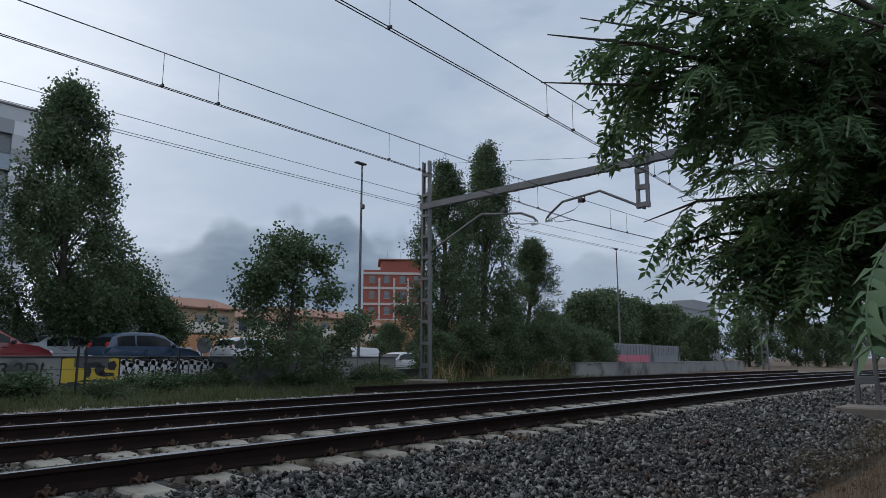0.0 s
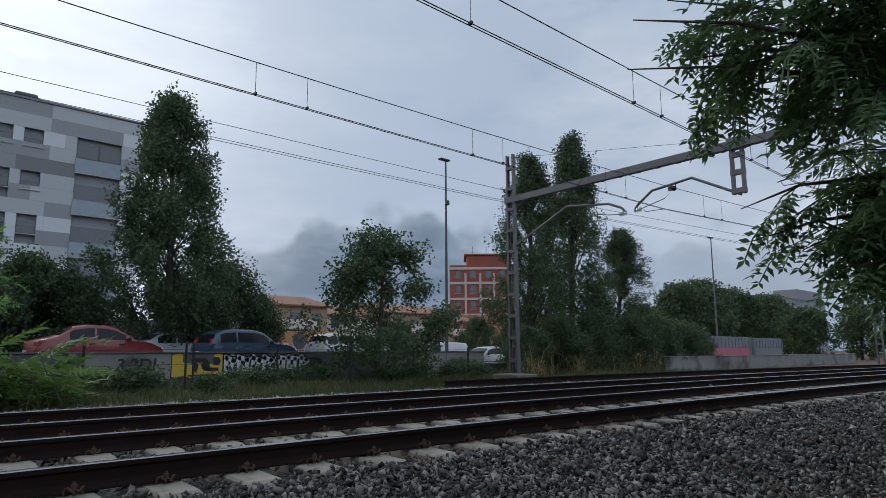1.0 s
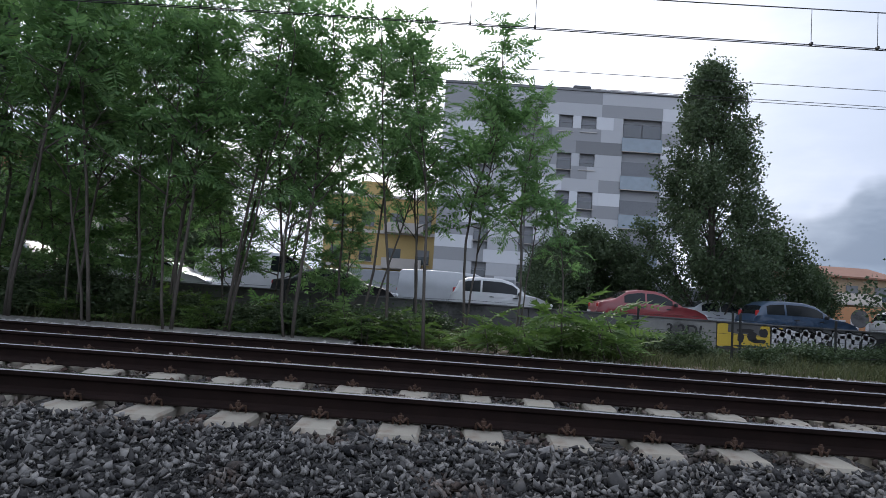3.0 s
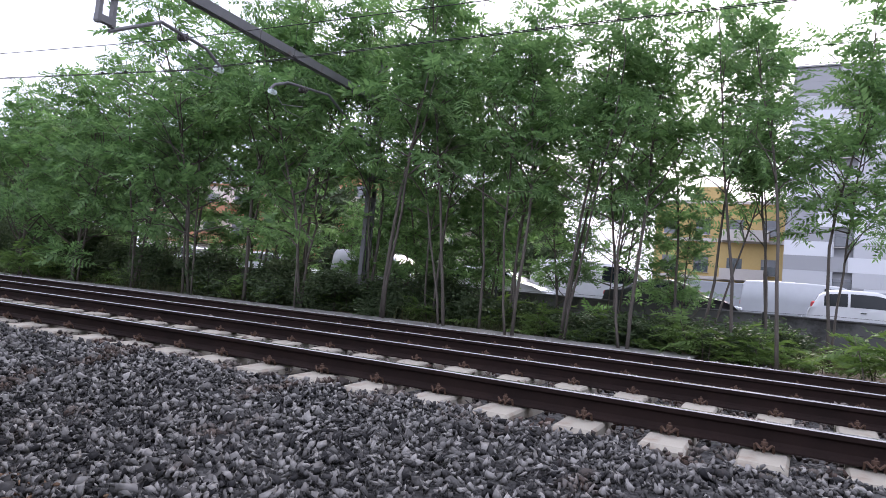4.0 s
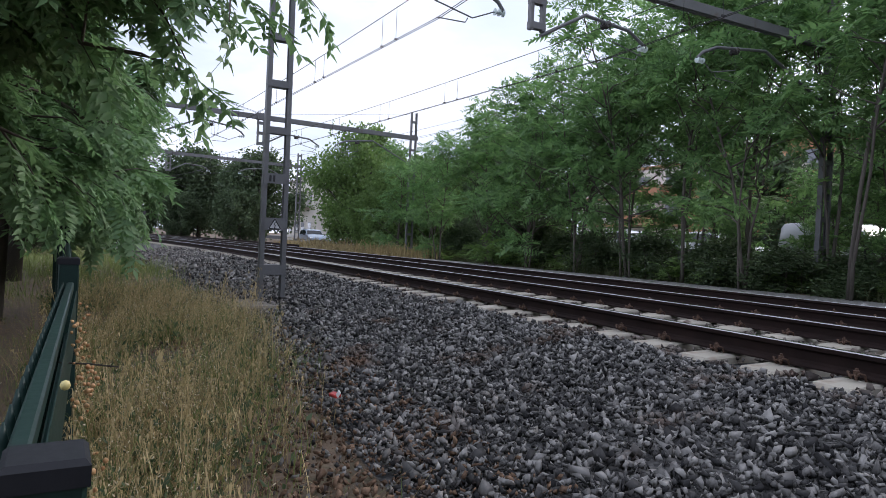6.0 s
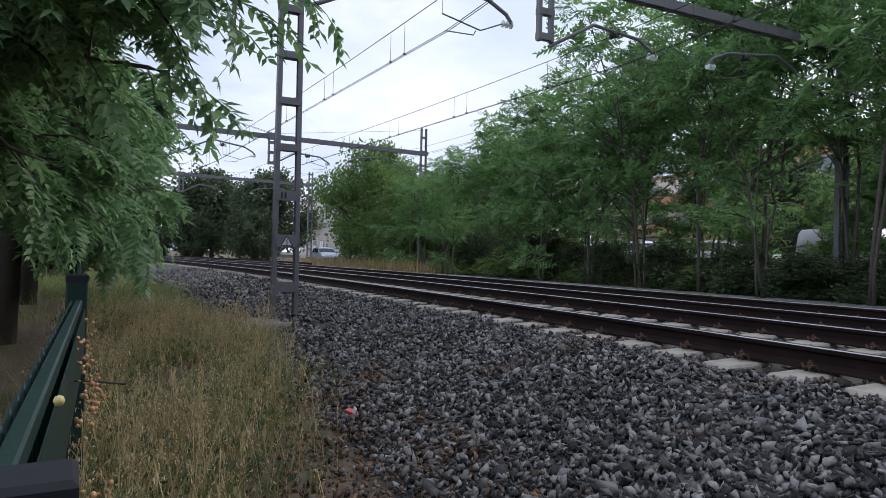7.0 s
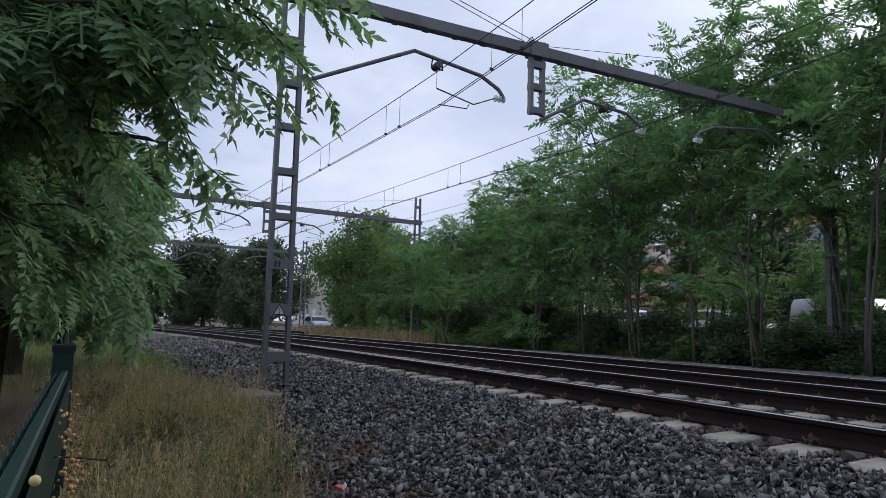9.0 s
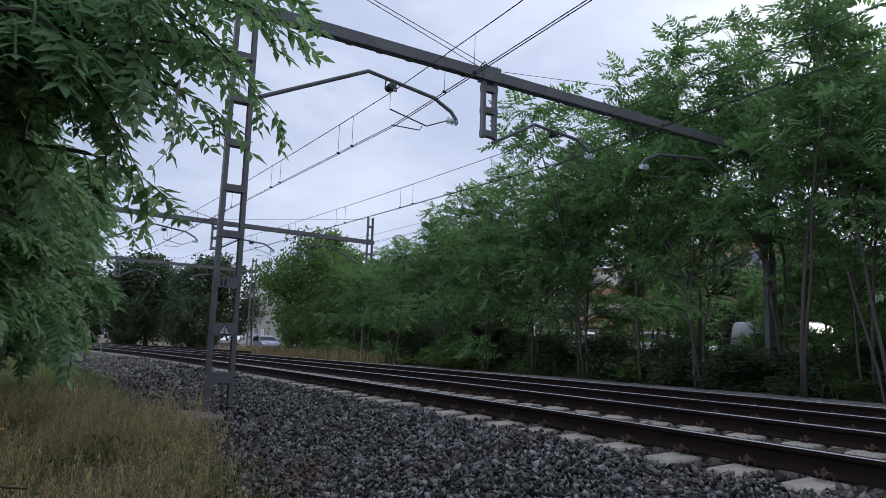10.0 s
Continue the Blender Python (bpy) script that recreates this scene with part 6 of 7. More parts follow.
    for i, (cx, cz, w, h) in enumerate(((9.75, 0.72, 0.55, 0.14), (9.95, 0.55, 0.3, 0.3), (10.15, 0.42, 0.5, 0.12), (9.6, 0.5, 0.2, 0.35), (10.3, 0.68, 0.3, 0.28), (14.0, 0.6, 0.5, 0.4), (14.3, 0.5, 0.3, 0.3), (9.9, 0.24, 1.2, 0.07))):
        blob(cx, cz, w, h, "black_spray", 0.012, 90 + i)
    # sprayed characters
    c = bpy.data.curves.new("spray_text", "FONT")
    c.body, c.size, c.extrude, c.bevel_depth, c.shear = "3.2D!", 0.52, 0.001, 0.008, 0.15
    o = new("spray_text", c)
    me = bpy.data.meshes.new_from_object(o.evaluated_get(bpy.context.evaluated_depsgraph_get()))
    bpy.data.objects.remove(o)
    me.materials.clear()
    part("spray_text", me, M["black_spray"], t, "black sprayed characters", m=pose(7.22, yf - 0.006, 0.42, 90, 0, 0))


graffiti_wall()


def far_wall():
    t = thing("concrete_wall", "long low grey concrete wall beyond the line", "wall", kind="structure")
    for i in range(10):
        x = 31.8 + 3.1 * i
        part("wall_section", Build().box((x + 1.55, 16.2, 0.1), (3.07, 0.25, 1.05), bev=0.01), M["concrete"], t)
    part("coping", Build().box((47.3, 16.2, 0.645), (31.2, 0.32, 0.05), bev=0.01), M["concrete"], t)


far_wall()


def container(x, y, L, h, mt, paintmt, label):
    t = thing("container", label, "container", "painted containers", m=pose(x, y, 0.0))
    b = Build()
    n = int(L / 0.3)
    for i in range(n):
        b.box((-L / 2 + L * (i + 0.5) / n, -1.2 + (0.03 if i % 2 else 0), h / 2), (L / n, 0.06, h - 0.2))
    part("corrugated_side", b, M[mt], t)
    part("box", Build().box((0, 0, h / 2), (L, 2.36, h), bev=0.02), M[mt], t)
    for sx in (-1, 1):
        part("corner_post", Build().box((sx * (L / 2), -1.2, h / 2), (0.14, 0.14, h)), M[mt], t)
    part("paint_patch", Build().box((0, -1.245, h * 0.36), (L * 0.92, 0.012, h * 0.42), bev=0.003), M[paintmt], t, "sprayed colour field")


container(50.8, 22.5, 8.2, 2.0, "shutter", "pink", "grey container sprayed with a magenta field")
container(58.6, 22.5, 6.0, 1.95, "shutter", "panel_dark", "plain grey container with a dull panel")
container(44.4, 22.8, 4.6, 1.25, "panel_light", "blue_spray", "low pale container sprayed in blue")


# ---- cars ----
def car(name, label, colour, x, y, z, L, W, H, kind="hatch", face=1):
    """A parked car; face 1 has its nose towards +x. Built from lengthwise stations of rounded rings."""
    t = thing(name, label, "car" if kind != "van" else "van", "parked cars", m=pose(x, y, z, 0, 0, 0 if face > 0 else 180))
    P = {"hatch": [(0, .30, .0), (.015, .62, .4), (.03, .86, .6), (.05, .93, .7), (.10, 1.30, .95), (.17, 1.44, 1), (.30, 1.49, 1), (.50, 1.48, 1), (.60, 1.38, 1), (.745, .98, .95), (.86, .90, .9), (.95, .78, .8), (.985, .62, .55), (1, .32, .1)],
         "estate": [(0, .30, .0), (.01, .7, .5), (.02, .95, .7), (.035, 1.05, .8), (.07, 1.36, .95), (.12, 1.45, 1), (.30, 1.5, 1), (.52, 1.48, 1), (.61, 1.38, 1), (.76, .97, .95), (.88, .88, .9), (.96, .74, .8), (.99, .6, .5), (1, .32, .1)],
         "sedan": [(0, .30, .0), (.01, .62, .5), (.03, .93, .7), (.12, 1.02, .9), (.17, 1.08, .95), (.28, 1.36, 1), (.38, 1.44, 1), (.53, 1.43, 1), (.61, 1.34, 1), (.76, .97, .95), (.88, .88, .9), (.96, .74, .8), (.99, .6, .5), (1, .32, .1)],
         "van": [(0, .30, .3), (.008, .9, .8), (.015, 1.2, .9), (.02, 1.72, .97), (.04, 1.86, 1), (.2, 1.9, 1), (.45, 1.9, 1), (.66, 1.86, 1), (.72, 1.74, 1), (.86, 1.12, .96), (.94, .98, .9), (.985, .78, .7), (.995, .6, .5), (1, .32, .2)]}[kind]
    top = max(p[1] for p in P)
    k = H / top
    xs = [-L / 2 + L * p[0] for p in P]
    zs = [p[1] * k for p in P]
    belt0 = (0.92 if kind != "van" else 1.08) * k
    hw = W / 2
    rings = []
    for px, pz, (_, _, full) in zip(xs, zs, P):
        wb = hw * (0.80 + 0.20 * min(1, full * 1.2))
        belt = min(belt0, pz - 0.03)
        glass = max(0.0, pz - belt0) / (H - belt0)
        wt = wb * (1 - (0.19 if kind != "van" else 0.12) * glass)
        ring = [(wb * 0.93, 0.2 * k), (wb, min(0.36 * k, belt - 0.02)), (wb, belt * 0.5 + 0.2 * k), (wb * 0.985, belt), (wt, max(belt + 0.005, pz - 0.075)), (wt * 0.93, max(belt + 0.012, pz - 0.022)), (wt * 0.6, pz), (0, pz + 0.012)]
        rings.append([(px, -a, c) for a, c in ring] + [(px, a, c) for a, c in ring[-2::-1]])
    b = Build()
    n = len(rings[0])
    fs = []
    for i in range(len(rings) - 1):
        for j in range(n - 1):
            fs.append((i * n + j, (i + 1) * n + j, (i + 1) * n + j + 1, i * n + j + 1))
        fs.append((i * n + n - 1, (i + 1) * n + n - 1, (i + 1) * n, i * n))
    fs += [tuple(range(n)), tuple(range((len(rings) - 1) * n, len(rings) * n))[::-1]]
    b.add([p for rg in rings for p in rg], fs)
    body = part("body", b, paint(name + "_paint", colour), t, smooth=True)

    def ring_at(px):
        for i in range(len(xs) - 1):
            if xs[i] <= px <= xs[i + 1]:
                f = (px - xs[i]) / (xs[i + 1] - xs[i])
                return [tuple(a + (c - a) * f for a, c in zip(u, v)) for u, v in zip(rings[i], rings[i + 1])]
        return rings[-1]

    # side windows between belt and roof rail
    roof = [i for i, z in enumerate(zs) if z > belt0 + 0.12]
    xa, xb = xs[roof[0]], xs[roof[-1] + 1] - 0.12
    spans = {"hatch": ((.06, .33), (.36, .90)), "estate": ((.03, .22), (.25, .56), (.59, .92)), "sedan": ((.14, .47), (.50, .90)), "van": ((.66, .95),)}[kind]
    for sd in (0, 1):
        for u0, u1 in spans:
            vs = []
            m = 7
            for i in range(m + 1):
                px = xa + (xb - xa) * (u0 + (u1 - u0) * i / m)
                rg = ring_at(px)
                lo, hi = (rg[3], rg[4]) if sd == 0 else (rg[n - 4], rg[n - 5])
                o = -0.006 if sd == 0 else 0.006
                for f in (0.10, 0.90):
                    vs.append((px, lo[1] + (hi[1] - lo[1]) * f + o, lo[2] + (hi[2] - lo[2]) * f))
            part("side_window", Build().add(vs, [(2 * i, 2 * i + 2, 2 * i + 3, 2 * i + 1) for i in range(m)]), M["car_glass"], t, "dark side glass")
    # windscreen and rear glass on the sloping stations
    def sloped(i0, i1, nm, lab):
        vs = []
        for f in (0.06, 0.35, 0.65, 0.94):
            px = xs[i0] + (xs[i1] - xs[i0]) * f
            rg = ring_at(px)
            nrm = Vector((zs[i0] - zs[i1], 0, xs[i1] - xs[i0])).normalized() * 0.008
            for j in (5, 6, 7, 8, 9):
                q = Vector(rg[j])
                q.y *= 0.97
                vs.append(q + nrm)
        part(nm, Build().add(vs, [(r_ * 5 + j, (r_ + 1) * 5 + j, (r_ + 1) * 5 + j + 1, r_ * 5 + j + 1) for r_ in range(3) for j in range(4)]), M["car_glass"], t, lab)

    sloped(8, 9, "windscreen", "sloping dark windscreen")
    sloped(*{"hatch": (3, 4), "estate": (3, 4), "sedan": (4, 5), "van": (2, 3)}[kind], "rear_window", "dark rear glass")
    # lamps, bumpers, mirrors, handles
    for sd in (-1, 1):
        zl = (0.82 if kind != "van" else 1.0) * k
        part("tail_lamp", Build().box((-L / 2 + {"hatch": 0.23, "estate": 0.15, "van": 0.09, "sedan": 0.11}[kind], sd * hw * 0.80, zl + (0.12 if kind in ("hatch", "estate") else 0)), (0.12, 0.14, 0.3 if kind in ("hatch", "estate") else 0.16), bev=0.03), M["lamp_red"], t, "red tail lamp")
        part("head_lamp", Build().box((L / 2 - 0.14, sd * hw * 0.74, 0.66 * k), (0.24, 0.3, 0.14), bev=0.04), M["lamp_clear"], t, "clear head lamp")
        mx = xs[9] - 0.28
        part("mirror", Build().box((mx, sd * (hw + 0.09), belt0 + 0.06), (0.11, 0.19, 0.13), bev=0.03), M["trim"], t)
        for hx in (-0.35, 0.55) if kind != "van" else (0.6,):
            part("door_handle", Build().box((hx * L / 4, sd * (hw + 0.012), belt0 - 0.1), (0.16, 0.03, 0.03), bev=0.01), M["trim"], t)
        part("side_trim", Build().box((0, sd * (hw + 0.004), 0.46 * k), (L * 0.5, 0.02, 0.05), bev=0.006), M["trim"], t)
    part("front_bumper", Build().box((L / 2 - 0.02, 0, 0.4 * k), (0.16, W * 0.86, 0.22), bev=0.05), M["trim"], t)
    part("rear_bumper", Build().box((-L / 2 + 0.02, 0, 0.42 * k), (0.16, W * 0.88, 0.24), bev=0.05), M["trim"], t)
    part("licence_plate", Build().box((-L / 2 - 0.065, 0, 0.58 * k), (0.012, 0.5, 0.11)), M["white_plastic"], t, "pale blank licence plate")
    # wheels
    rw = 0.31
    tb = Build().lathe((0, 0, 0), [(rw * 0.62, -0.09), (rw * 0.93, -0.10), (rw, -0.06), (rw, 0.06), (rw * 0.93, 0.10), (rw * 0.62, 0.09)], 22, "y").mesh("tyre", True)
    rb = Build().lathe((0, 0, 0), [(0.03, -0.095), (rw * 0.5, -0.07), (rw * 0.62, -0.085), (rw * 0.62, 0.085), (rw * 0.5, 0.07), (0.03, 0.095)], 18, "y").mesh("rim", True)
    for wx in (-0.31 * L, 0.32 * L):
        for sd in (-1, 1):
            w_ = part("wheel", Build().lathe((0, 0, 0), [(0.02, -0.1), (0.05, -0.1), (0.05, 0.1), (0.02, 0.1)], 10, "y"), M["trim"], t, m=pose(wx, sd * (hw - 0.1), rw))
            part("tyre", tb, M["tyre"], w_)
            part("rim", rb, M["rim"], w_)
    return t


WHITE, SILVER = (0.60, 0.61, 0.625), (0.38, 0.39, 0.405)
PK = 0.4
car("car", "white three-door hatchback parked behind the wall", WHITE, 2.35, 24.0, PK, 3.75, 1.66, 1.53)
car("car", "black saloon parked beside a white van", (0.012, 0.012, 0.015), -3.6, 24.0, PK, 4.5, 1.75, 1.46, "sedan")
car("car", "white five-door hatchback behind the thicket", WHITE, -10.0, 24.0, PK, 4.1, 1.7, 1.46, "estate")
car("car", "red hatchback parked behind the wall", (0.24, 0.035, 0.04), 7.7, 24.0, PK, 4.0, 1.7, 1.48, "sedan")
car("car", "dark blue hatchback with pale rear pillar", (0.03, 0.06, 0.11), 13.1, 24.0, PK, 3.8, 1.68, 1.43)
car("van", "tall white delivery van parked in the second row", WHITE, -7.0, 27.2, PK, 5.6, 1.95, 2.1, "van")
car("van", "white van roof showing behind the hatchback", (0.38, 0.40, 0.425), 0.8, 27.6, PK, 4.9, 1.9, 1.82, "van")
car("van", "silver compact van half hidden by stems", SILVER, -15.7, 24.0, PK, 4.3, 1.8, 1.78, "van")
car("car", "small pale car behind the poplar trunk", (0.42, 0.45, 0.48), 11.8, 27.6, PK, 3.9, 1.65, 1.02 + 0.4, "sedan")
car("car", "white off-road car behind the small tree", WHITE, 20.6, 27.5, PK, 4.2, 1.8, 1.5, "estate")
car("car", "white hatchback standing by the road", WHITE, 33.4, 30.0, -0.12, 3.9, 1.7, 1.42, face=-1)
car("van", "white van standing by the road", (0.6, 0.61, 0.62), 30.2, 31.5, -0.12, 4.6, 1.85, 1.7, "van", -1)
car("car", "white car glimpsed through the thicket", WHITE, -21.45, 24.0, PK, 4.3, 1.72, 1.4, "estate")
car("car", "pale car glimpsed through the thicket", (0.55, 0.57, 0.6), -27.0, 24.0, PK, 4.1, 1.7, 1.42)
car("car", "pale car glimpsed through the thicket", WHITE, -34.4, 24.0, PK, 4.3, 1.72, 1.5, "estate")
car("car", "blue-grey car by a dry grass patch", (0.25, 0.3, 0.36), -61, 15.6, -0.1, 4.2, 1.7, 1.45)
car("car", "white car by a dry grass patch", WHITE, -59, 17.6, -0.1, 4.2, 1.7, 1.45)


# ---- street lamps ----
def street_lamp(x, y, z, h, label, arm=0.5, box=True):
    t = thing("street_lamp", label, "street lamp", "street lamps", m=pose(x, y, z))
    part("pole", Build().tube([(0, 0, 0), (0, 0, 1.2), (0, 0, h)], [0.11, 0.095, 0.05], 10), M["galv"], t)
    part("base", Build().box((0, 0, 0.05), (0.4, 0.4, 0.1), bev=0.02), M["slab"], t)
    part("arm", Build().tube([(0, 0, h - 0.03), (arm * 0.5, 0, h + 0.03), (arm, 0, h + 0.04)], 0.03, 7), M["galv"], t)
    b = Build()
    b.box((-0.12, 0, h + 0.04), (0.75, 0.3, 0.1), bev=0.03)
    part("head", b, M["frame"], t, "flat dark lamp head")
    if box:
        part("speaker", Build().lathe((0, -0.12, h * 0.79), [(0.04, -0.15), (0.12, -0.1), (0.12, 0.1), (0.04, 0.15)], 10), M["frame"], t, "small dark fitting on the pole")


street_lamp(26.0, 26.0, 0.0, 11.7, "tall grey street lamp with a flat head", 0.3)
street_lamp(64.2, 28.0, -0.1, 12.0, "distant tall street lamp", 0.4, False)
street_lamp(37.5, 34.0, -0.1, 4.4, "short pale street lamp by the road", 0.5, False)
street_lamp(4.4, 36.0, 0.4, 7.5, "pale lamp pole beside the grey apartment block", 0.3, False)


# ---- buildings ----
def window_unit(t, x0, x1, z0, z1, y, balcony=False, shut=0.0):
    """A recessed window: frame, panes, optional shutter or glass balcony, facing -y."""
    w = part("window", Build().box(((x0 + x1) / 2, y + 0.06, (z0 + z1) / 2), (x1 - x0, 0.05, z1 - z0)), M["frame"], t)
    n = 2 if x1 - x0 > 1.4 else 1
    zs = z0 + (z1 - z0) * (0.5 if balcony else 0.0)
    for i in range(n):
        a, c = x0 + (x1 - x0) * i / n + 0.05, x0 + (x1 - x0) * (i + 1) / n - 0.05
        part("pane", Build().box(((a + c) / 2, y + 0.025, (zs + z1) / 2), (c - a, 0.02, z1 - zs - 0.1)), M["win_glass"], w)
    if shut:
        part("shutter", Build().box(((x0 + x1) / 2, y + 0.0, z1 - (z1 - z0) * shut / 2), (x1 - x0 - 0.06, 0.03, (z1 - z0) * shut)), M["shutter"], w)
    if balcony:
        part("balustrade", Build().box(((x0 + x1) / 2, y - 0.12, z0 + (z1 - z0) * 0.24), (x1 - x0 + 0.1, 0.03, (z1 - z0) * 0.48)), M["balcony_glass"], w, "blue-grey glass balustrade")
    part("sill", Build().box(((x0 + x1) / 2, y - 0.05, z0 - 0.03), (x1 - x0 + 0.12, 0.16, 0.05)), M["band"], w)


def grey_block():
    t = thing("apartment_building", "five-storey apartment block clad in white and grey stripes", "building", m=pose(0.5, 0, 0))
    x0, x1, y, top = -1.2, 16.4, 48.0, 17.3
    part("wall", Build().box(((x0 + x1) / 2, y + 7.5, top / 2), (x1 - x0 - 0.2, 14.6, top)), M["panel_mid"], t)
    wins = []
    for zt in (15.04, 12.19, 9.32, 6.5, 3.65):
        wins.append((12.1, 14.95, zt - 2.05, zt, True, 0.0 if zt > 14 else 1.0 if zt in (12.19, 9.32) else 0.3))
        wins.append((9.0, 10.12, zt - 0.82, zt - 0.02, False, 0.35))
        for xx in (7.35, 4.9, 1.6):
            wins.append((xx, xx + 1.05, zt - 0.84, zt - 0.02, False, 0.2))
    q = random.Random(8)
    bands = 18
    hb = (top - 0.3) / bands
    names = ["panel_white", "panel_light", "panel_mid", "panel_dark"]
    for i in range(bands):
        z0 = 0.3 + hb * i
        x = x0
        while x < x1 - 0.01:
            w = min(q.choice((1.8, 2.7, 3.6, 4.5)), x1 - x)
            if x1 - x - w < 0.9:
                w = x1 - x
            mt = q.choices(names, (5, 4, 3, 1.2))[0] if i < bands - 2 else q.choice(("panel_mid", "panel_mid", "panel_light", "panel_dark") if i == bands - 1 else ("panel_light", "panel_white", "panel_mid"))
            # cut the panel around the windows in this band
            cuts = sorted((max(a, x), min(c, x + w)) for a, c, p0, p1, _, _ in wins if p0 < z0 + hb * 0.7 and p1 > z0 + hb * 0.3 and a < x + w and c > x)
            cur = x
            for a, c in cuts + [(x + w, x + w)]:
                if a - cur > 0.08:
                    part("cladding_panel", Build().box(((cur + a) / 2, y - 0.06, z0 + hb / 2), (a - cur - 0.006, 0.14, hb - 0.006)), M[mt], t)
                cur = max(cur, c)
            x += w
    for a, c, p0, p1, bal, sh in wins:
        window_unit(t, a, c, p0, p1, y - 0.07, bal, sh)
    part("parapet", Build().box(((x0 + x1) / 2, y + 7.4, top + 0.06), (x1 - x0 + 0.06, 15.2, 0.16)), M["panel_dark"], t)
    part("chimney", Build().box((9.1, y + 1.2, top + 0.4), (1.3, 1.0, 0.6), bev=0.05), M["frame"], t, "dark rooftop vent")
    part("side_panel", Build().box((x1 + 0.02, y + 7.5, top / 2), (0.1, 15.0, top - 0.1)), M["panel_light"], t)


grey_block()


def red_block():
    t = thing("apartment_building", "red brick apartment tower with pale floor bands", "building", m=pose(85.7, 79.4, 0, 0, 0, -45))
    part("wall", Build().box((0.8, 6, 8.0), (12.0, 12, 16.4)), M["brick_red"], t)
    part("wall", Build().box((1.6, 5, 16.9), (7.5, 9, 2.4), bev=0.2), M["brick_red"], t)
    part("roof", Build().box((1.6, 5, 18.15), (8.4, 9.6, 0.25)), M["tile"], t)
    for z in (4.6, 7.4, 10.2, 13.0, 15.6):
        part("floor_band", Build().box((0.8, -0.05, z), (12.3, 0.3, 0.42)), M["band"], t)
    for z in (5.6, 8.4, 11.2, 13.9):
        for x in (-4.2, -1.6, 1.2, 3.6, 5.8):
            window_unit(t, x, x + 1.0, z, z + 1.3, -0.04, False, 0.5 if (x * 7 + z) % 2 > 1 else 0.0)
    for x in (-2.4, 0.2, 2.6):
        part("pier", Build().box((x, -0.12, 10.0), (0.35, 0.24, 9.5)), M["band"], t)
    part("annex", Build().box((3.5, -3, 3.6), (22, 5, 7.0)), M["brick_orange"], t, "lower brick wing")
    for x in (-1, 1.5):
        part("antenna", Build().tube([(x, 4, 18), (x, 4, 20.2)], 0.04, 5), M["frame"], t)


red_block()


def low_house(x0, x1, y, h, wall, label, rows=2):
    t = thing("house", label, "house", "low houses along the road")
    part("wall", Build().box(((x0 + x1) / 2, y + 5, h / 2), (x1 - x0, 10, h)), M[wall], t)
    b = Build()
    e = 0.5
    b.add([(x0 - e, y - e, h), (x1 + e, y - e, h), (x1 + e, y + 10 + e, h), (x0 - e, y + 10 + e, h), (x0 - e, y + 5, h + 1.3), (x1 + e, y + 5, h + 1.3),
           (x0 - e, y - e, h - 0.15), (x1 + e, y - e, h - 0.15), (x1 + e, y + 10 + e, h - 0.15), (x0 - e, y + 10 + e, h - 0.15)],
          [(0, 1, 5, 4), (2, 3, 4, 5), (0, 4, 3), (1, 2, 5), (6, 7, 1, 0), (8, 9, 3, 2), (9, 6, 0, 3), (7, 8, 2, 1), (9, 8, 7, 6)])
    part("roof", b, M["tile"], t)
    for rr in range(rows):
        z = 1.0 + rr * 2.8
        x = x0 + 0.9
        while x < x1 - 1.6:
            if z + 1.3 < h:
                window_unit(t, x, x + 1.1, z, z + 1.3, y - 0.06, False, 0.5 if int(x * 3) % 2 else 0)
            x += 2.6
    part("balcony", Build().box(((x0 + x1) / 2, y - 0.6, 3.4), ((x1 - x0) * 0.5, 1.2, 0.15)), M["band"], t)
    part("balcony_rail", Build().box(((x0 + x1) / 2, y - 1.15, 3.9), ((x1 - x0) * 0.5, 0.06, 0.9)), M["cream"], t)


low_house(33.0, 41.0, 60, 5.9, "tan", "tan two-storey house with a clay tile roof")
low_house(42.0, 50.0, 62, 5.2, "cream", "cream house with a clay tile roof")
low_house(51.0, 62.0, 62, 5.8, "tan", "tan house row with clay tile roofs")
low_house(64.0, 76.0, 70, 5.4, "brick_orange", "brick house with a tiled roof")


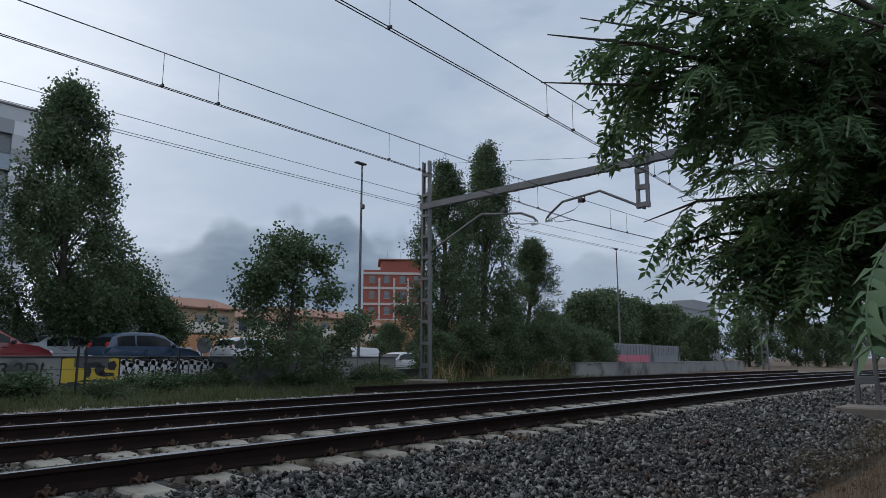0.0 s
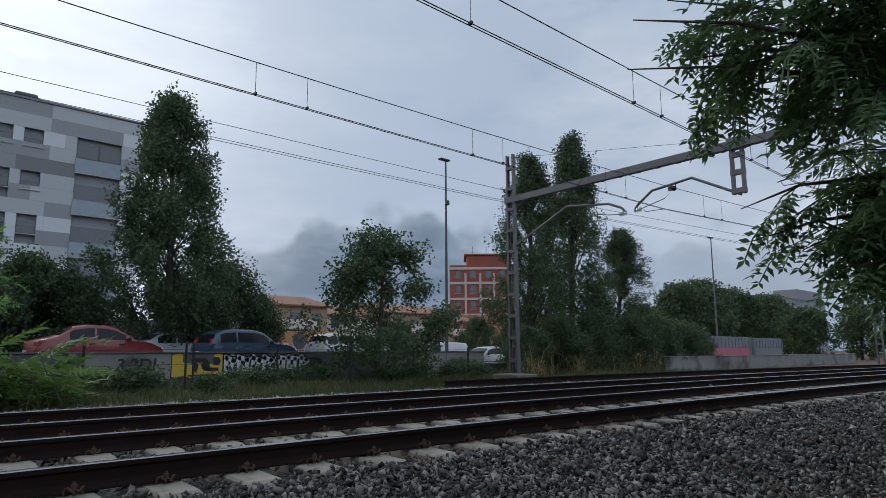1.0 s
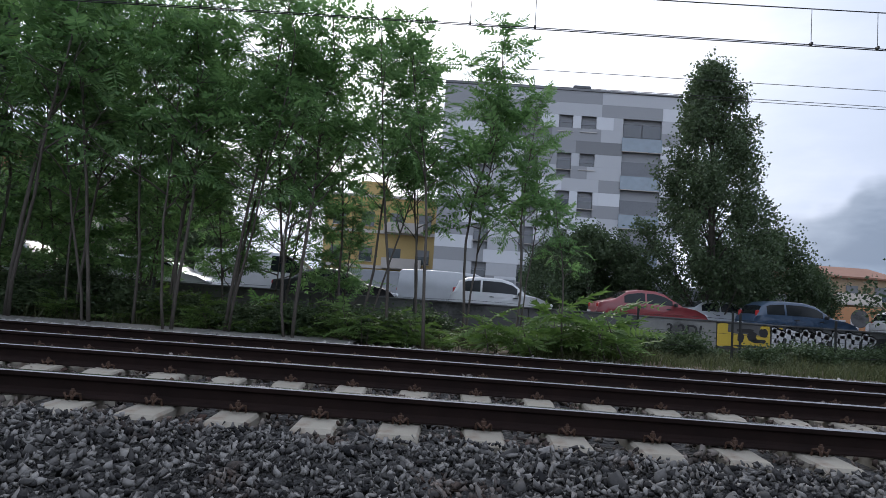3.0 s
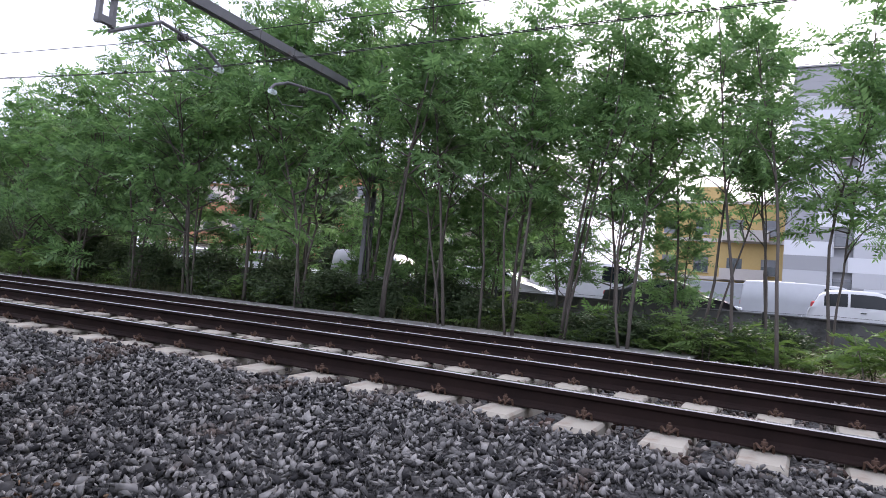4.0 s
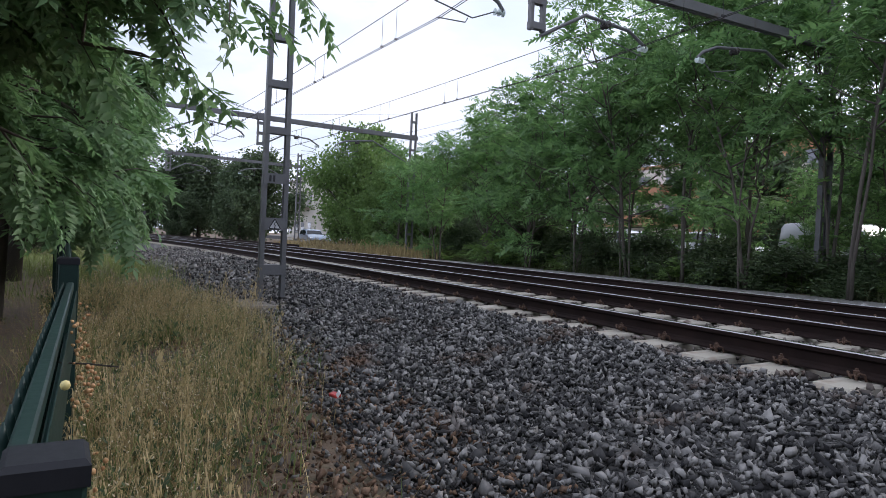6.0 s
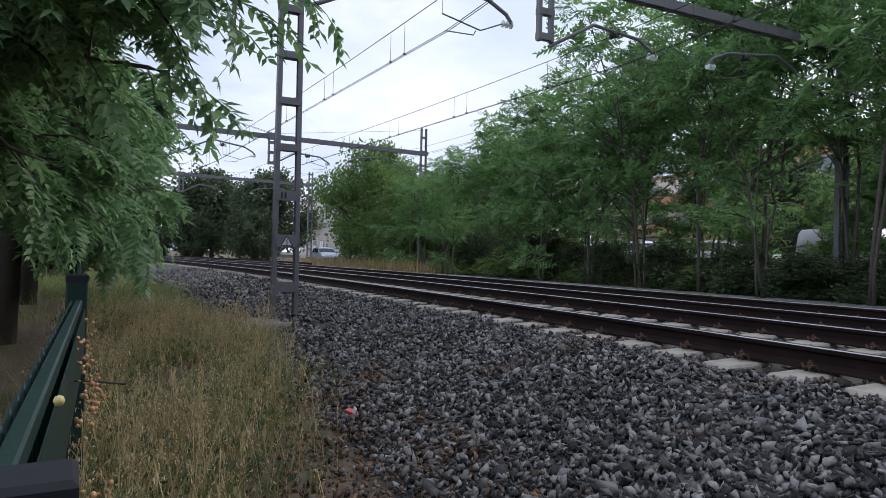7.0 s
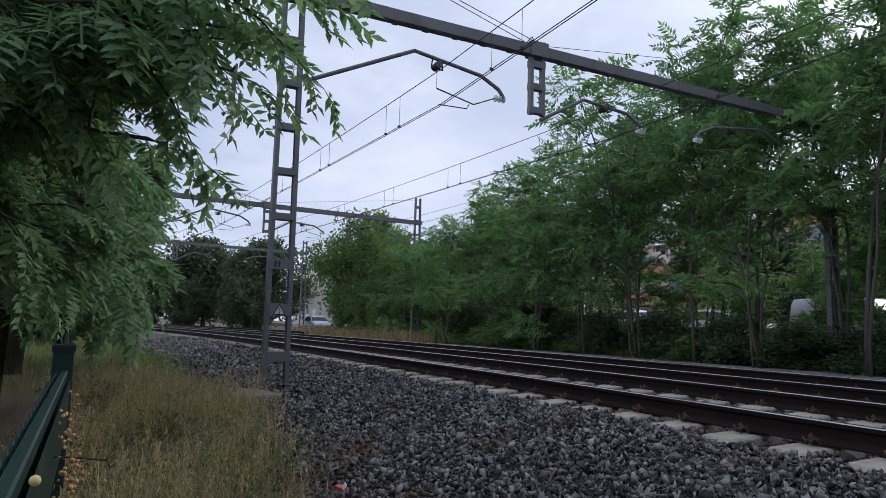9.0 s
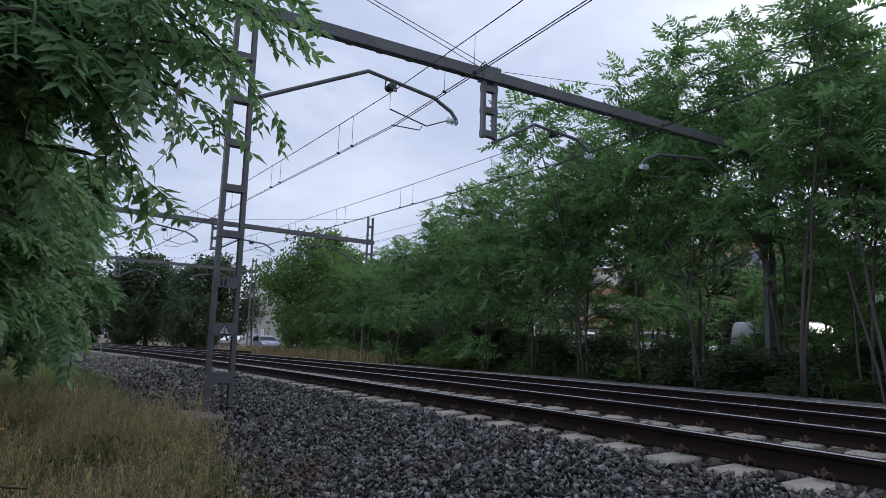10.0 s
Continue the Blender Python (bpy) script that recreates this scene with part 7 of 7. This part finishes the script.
def block(x0, x1, y, h, wall, label, floors, bays, tower=None, band="band"):
    t = thing("apartment_building", label, "building")
    part("wall", Build().box(((x0 + x1) / 2, y + 5, h / 2), (x1 - x0, 10, h)), M[wall], t)
    part("parapet", Build().box(((x0 + x1) / 2, y + 4.98, h + 0.12), (x1 - x0 + 0.3, 10.3, 0.25)), M[band], t)
    for f in range(floors):
        z = 1.0 + f * (h - 0.4) / floors
        part("floor_band", Build().box(((x0 + x1) / 2, y - 0.07, z - 0.5), (x1 - x0 + 0.1, 0.3, 0.3)), M[band], t)
        for i in range(bays):
            xx = x0 + (x1 - x0) * (i + 0.28) / bays
            window_unit(t, xx, xx + (x1 - x0) / bays * 0.45, z, z + 1.35, y - 0.06, False, 0.45 if (i + f) % 3 else 0)
        if f:
            part("balcony", Build().box((x0 + (x1 - x0) * 0.7, y - 0.65, z - 0.1), ((x1 - x0) * 0.34, 1.2, 0.95)), M[band], t, "pale balcony front")
    if tower:
        a, c, hh = tower
        part("roof_block", Build().box(((a + c) / 2, y + 3, h + hh / 2), (c - a, 5, hh), bev=0.05), M[wall], t)
    return t


block(-11.5, -0.7, 62, 10.4, "ochre", "ochre apartment block with a rooftop box", 3, 4, (-8.4, -6.0, 1.6))
block(-27.5, -18.6, 45, 7.8, "cream", "cream apartment block with balconies behind the trees", 3, 3, None)
block(-41, -28.5, 42, 9.2, "brick_orange", "orange brick block with pale balconies behind the trees", 3, 4, None, "cream")
block(-58, -43, 44, 8.4, "cream", "pale apartment block beyond the thicket", 3, 4, None, "brick_orange")
block(-94, -80, 20.5, 8.0, "cream", "cream house far along the line", 2, 4, None)
block(138, 172, 50, 11.8, "greywall", "plain grey apartment block in the distance", 4, 6, (156, 172, 2.4), "greywall")

tagged(part("white_wall", Build().box((13.6, 34.0, 1.4), (9.5, 0.3, 2.4), bev=0.03), M["whitewall"]), "pale whitewashed wall behind the poplar", "wall", kind="structure")
tagged(part("white_wall", Build().box((-0.5, 35.0, 1.3), (9.0, 0.3, 2.2), bev=0.03), M["whitewall"]), "pale whitewashed wall behind the vans", "wall", kind="structure")


def mural_wall():
    t = thing("mural_wall", "orange mural wall with pale sprayed shapes", "wall", kind="structure")
    part("wall_panel", Build().box((27.0, 40.0, 1.2), (8.0, 0.3, 2.4), bev=0.02), M["orange_mural"], t)
    for i, x in enumerate((24.2, 25.0, 25.9, 26.7, 27.6, 28.4)):
        part("paint_bar", Build().box((x, 39.84, 1.05), (0.5, 0.02, 1.1 + 0.2 * (i % 2)), bev=0.005), M["white_spray"], t)
        part("paint_bar", Build().box((x + 0.1, 39.825, 1.1), (0.12, 0.02, 0.6)), M["concrete_dark"], t)
    for x in (25.3, 27.3):
        b = Build().lathe((x, 39.84, 1.75), [(0.001, -0.012), (0.55, -0.01), (0.55, 0.01), (0.001, 0.012)], 20, "y")
        part("paint_disc", b, M["concrete_dark"], t)


mural_wall()
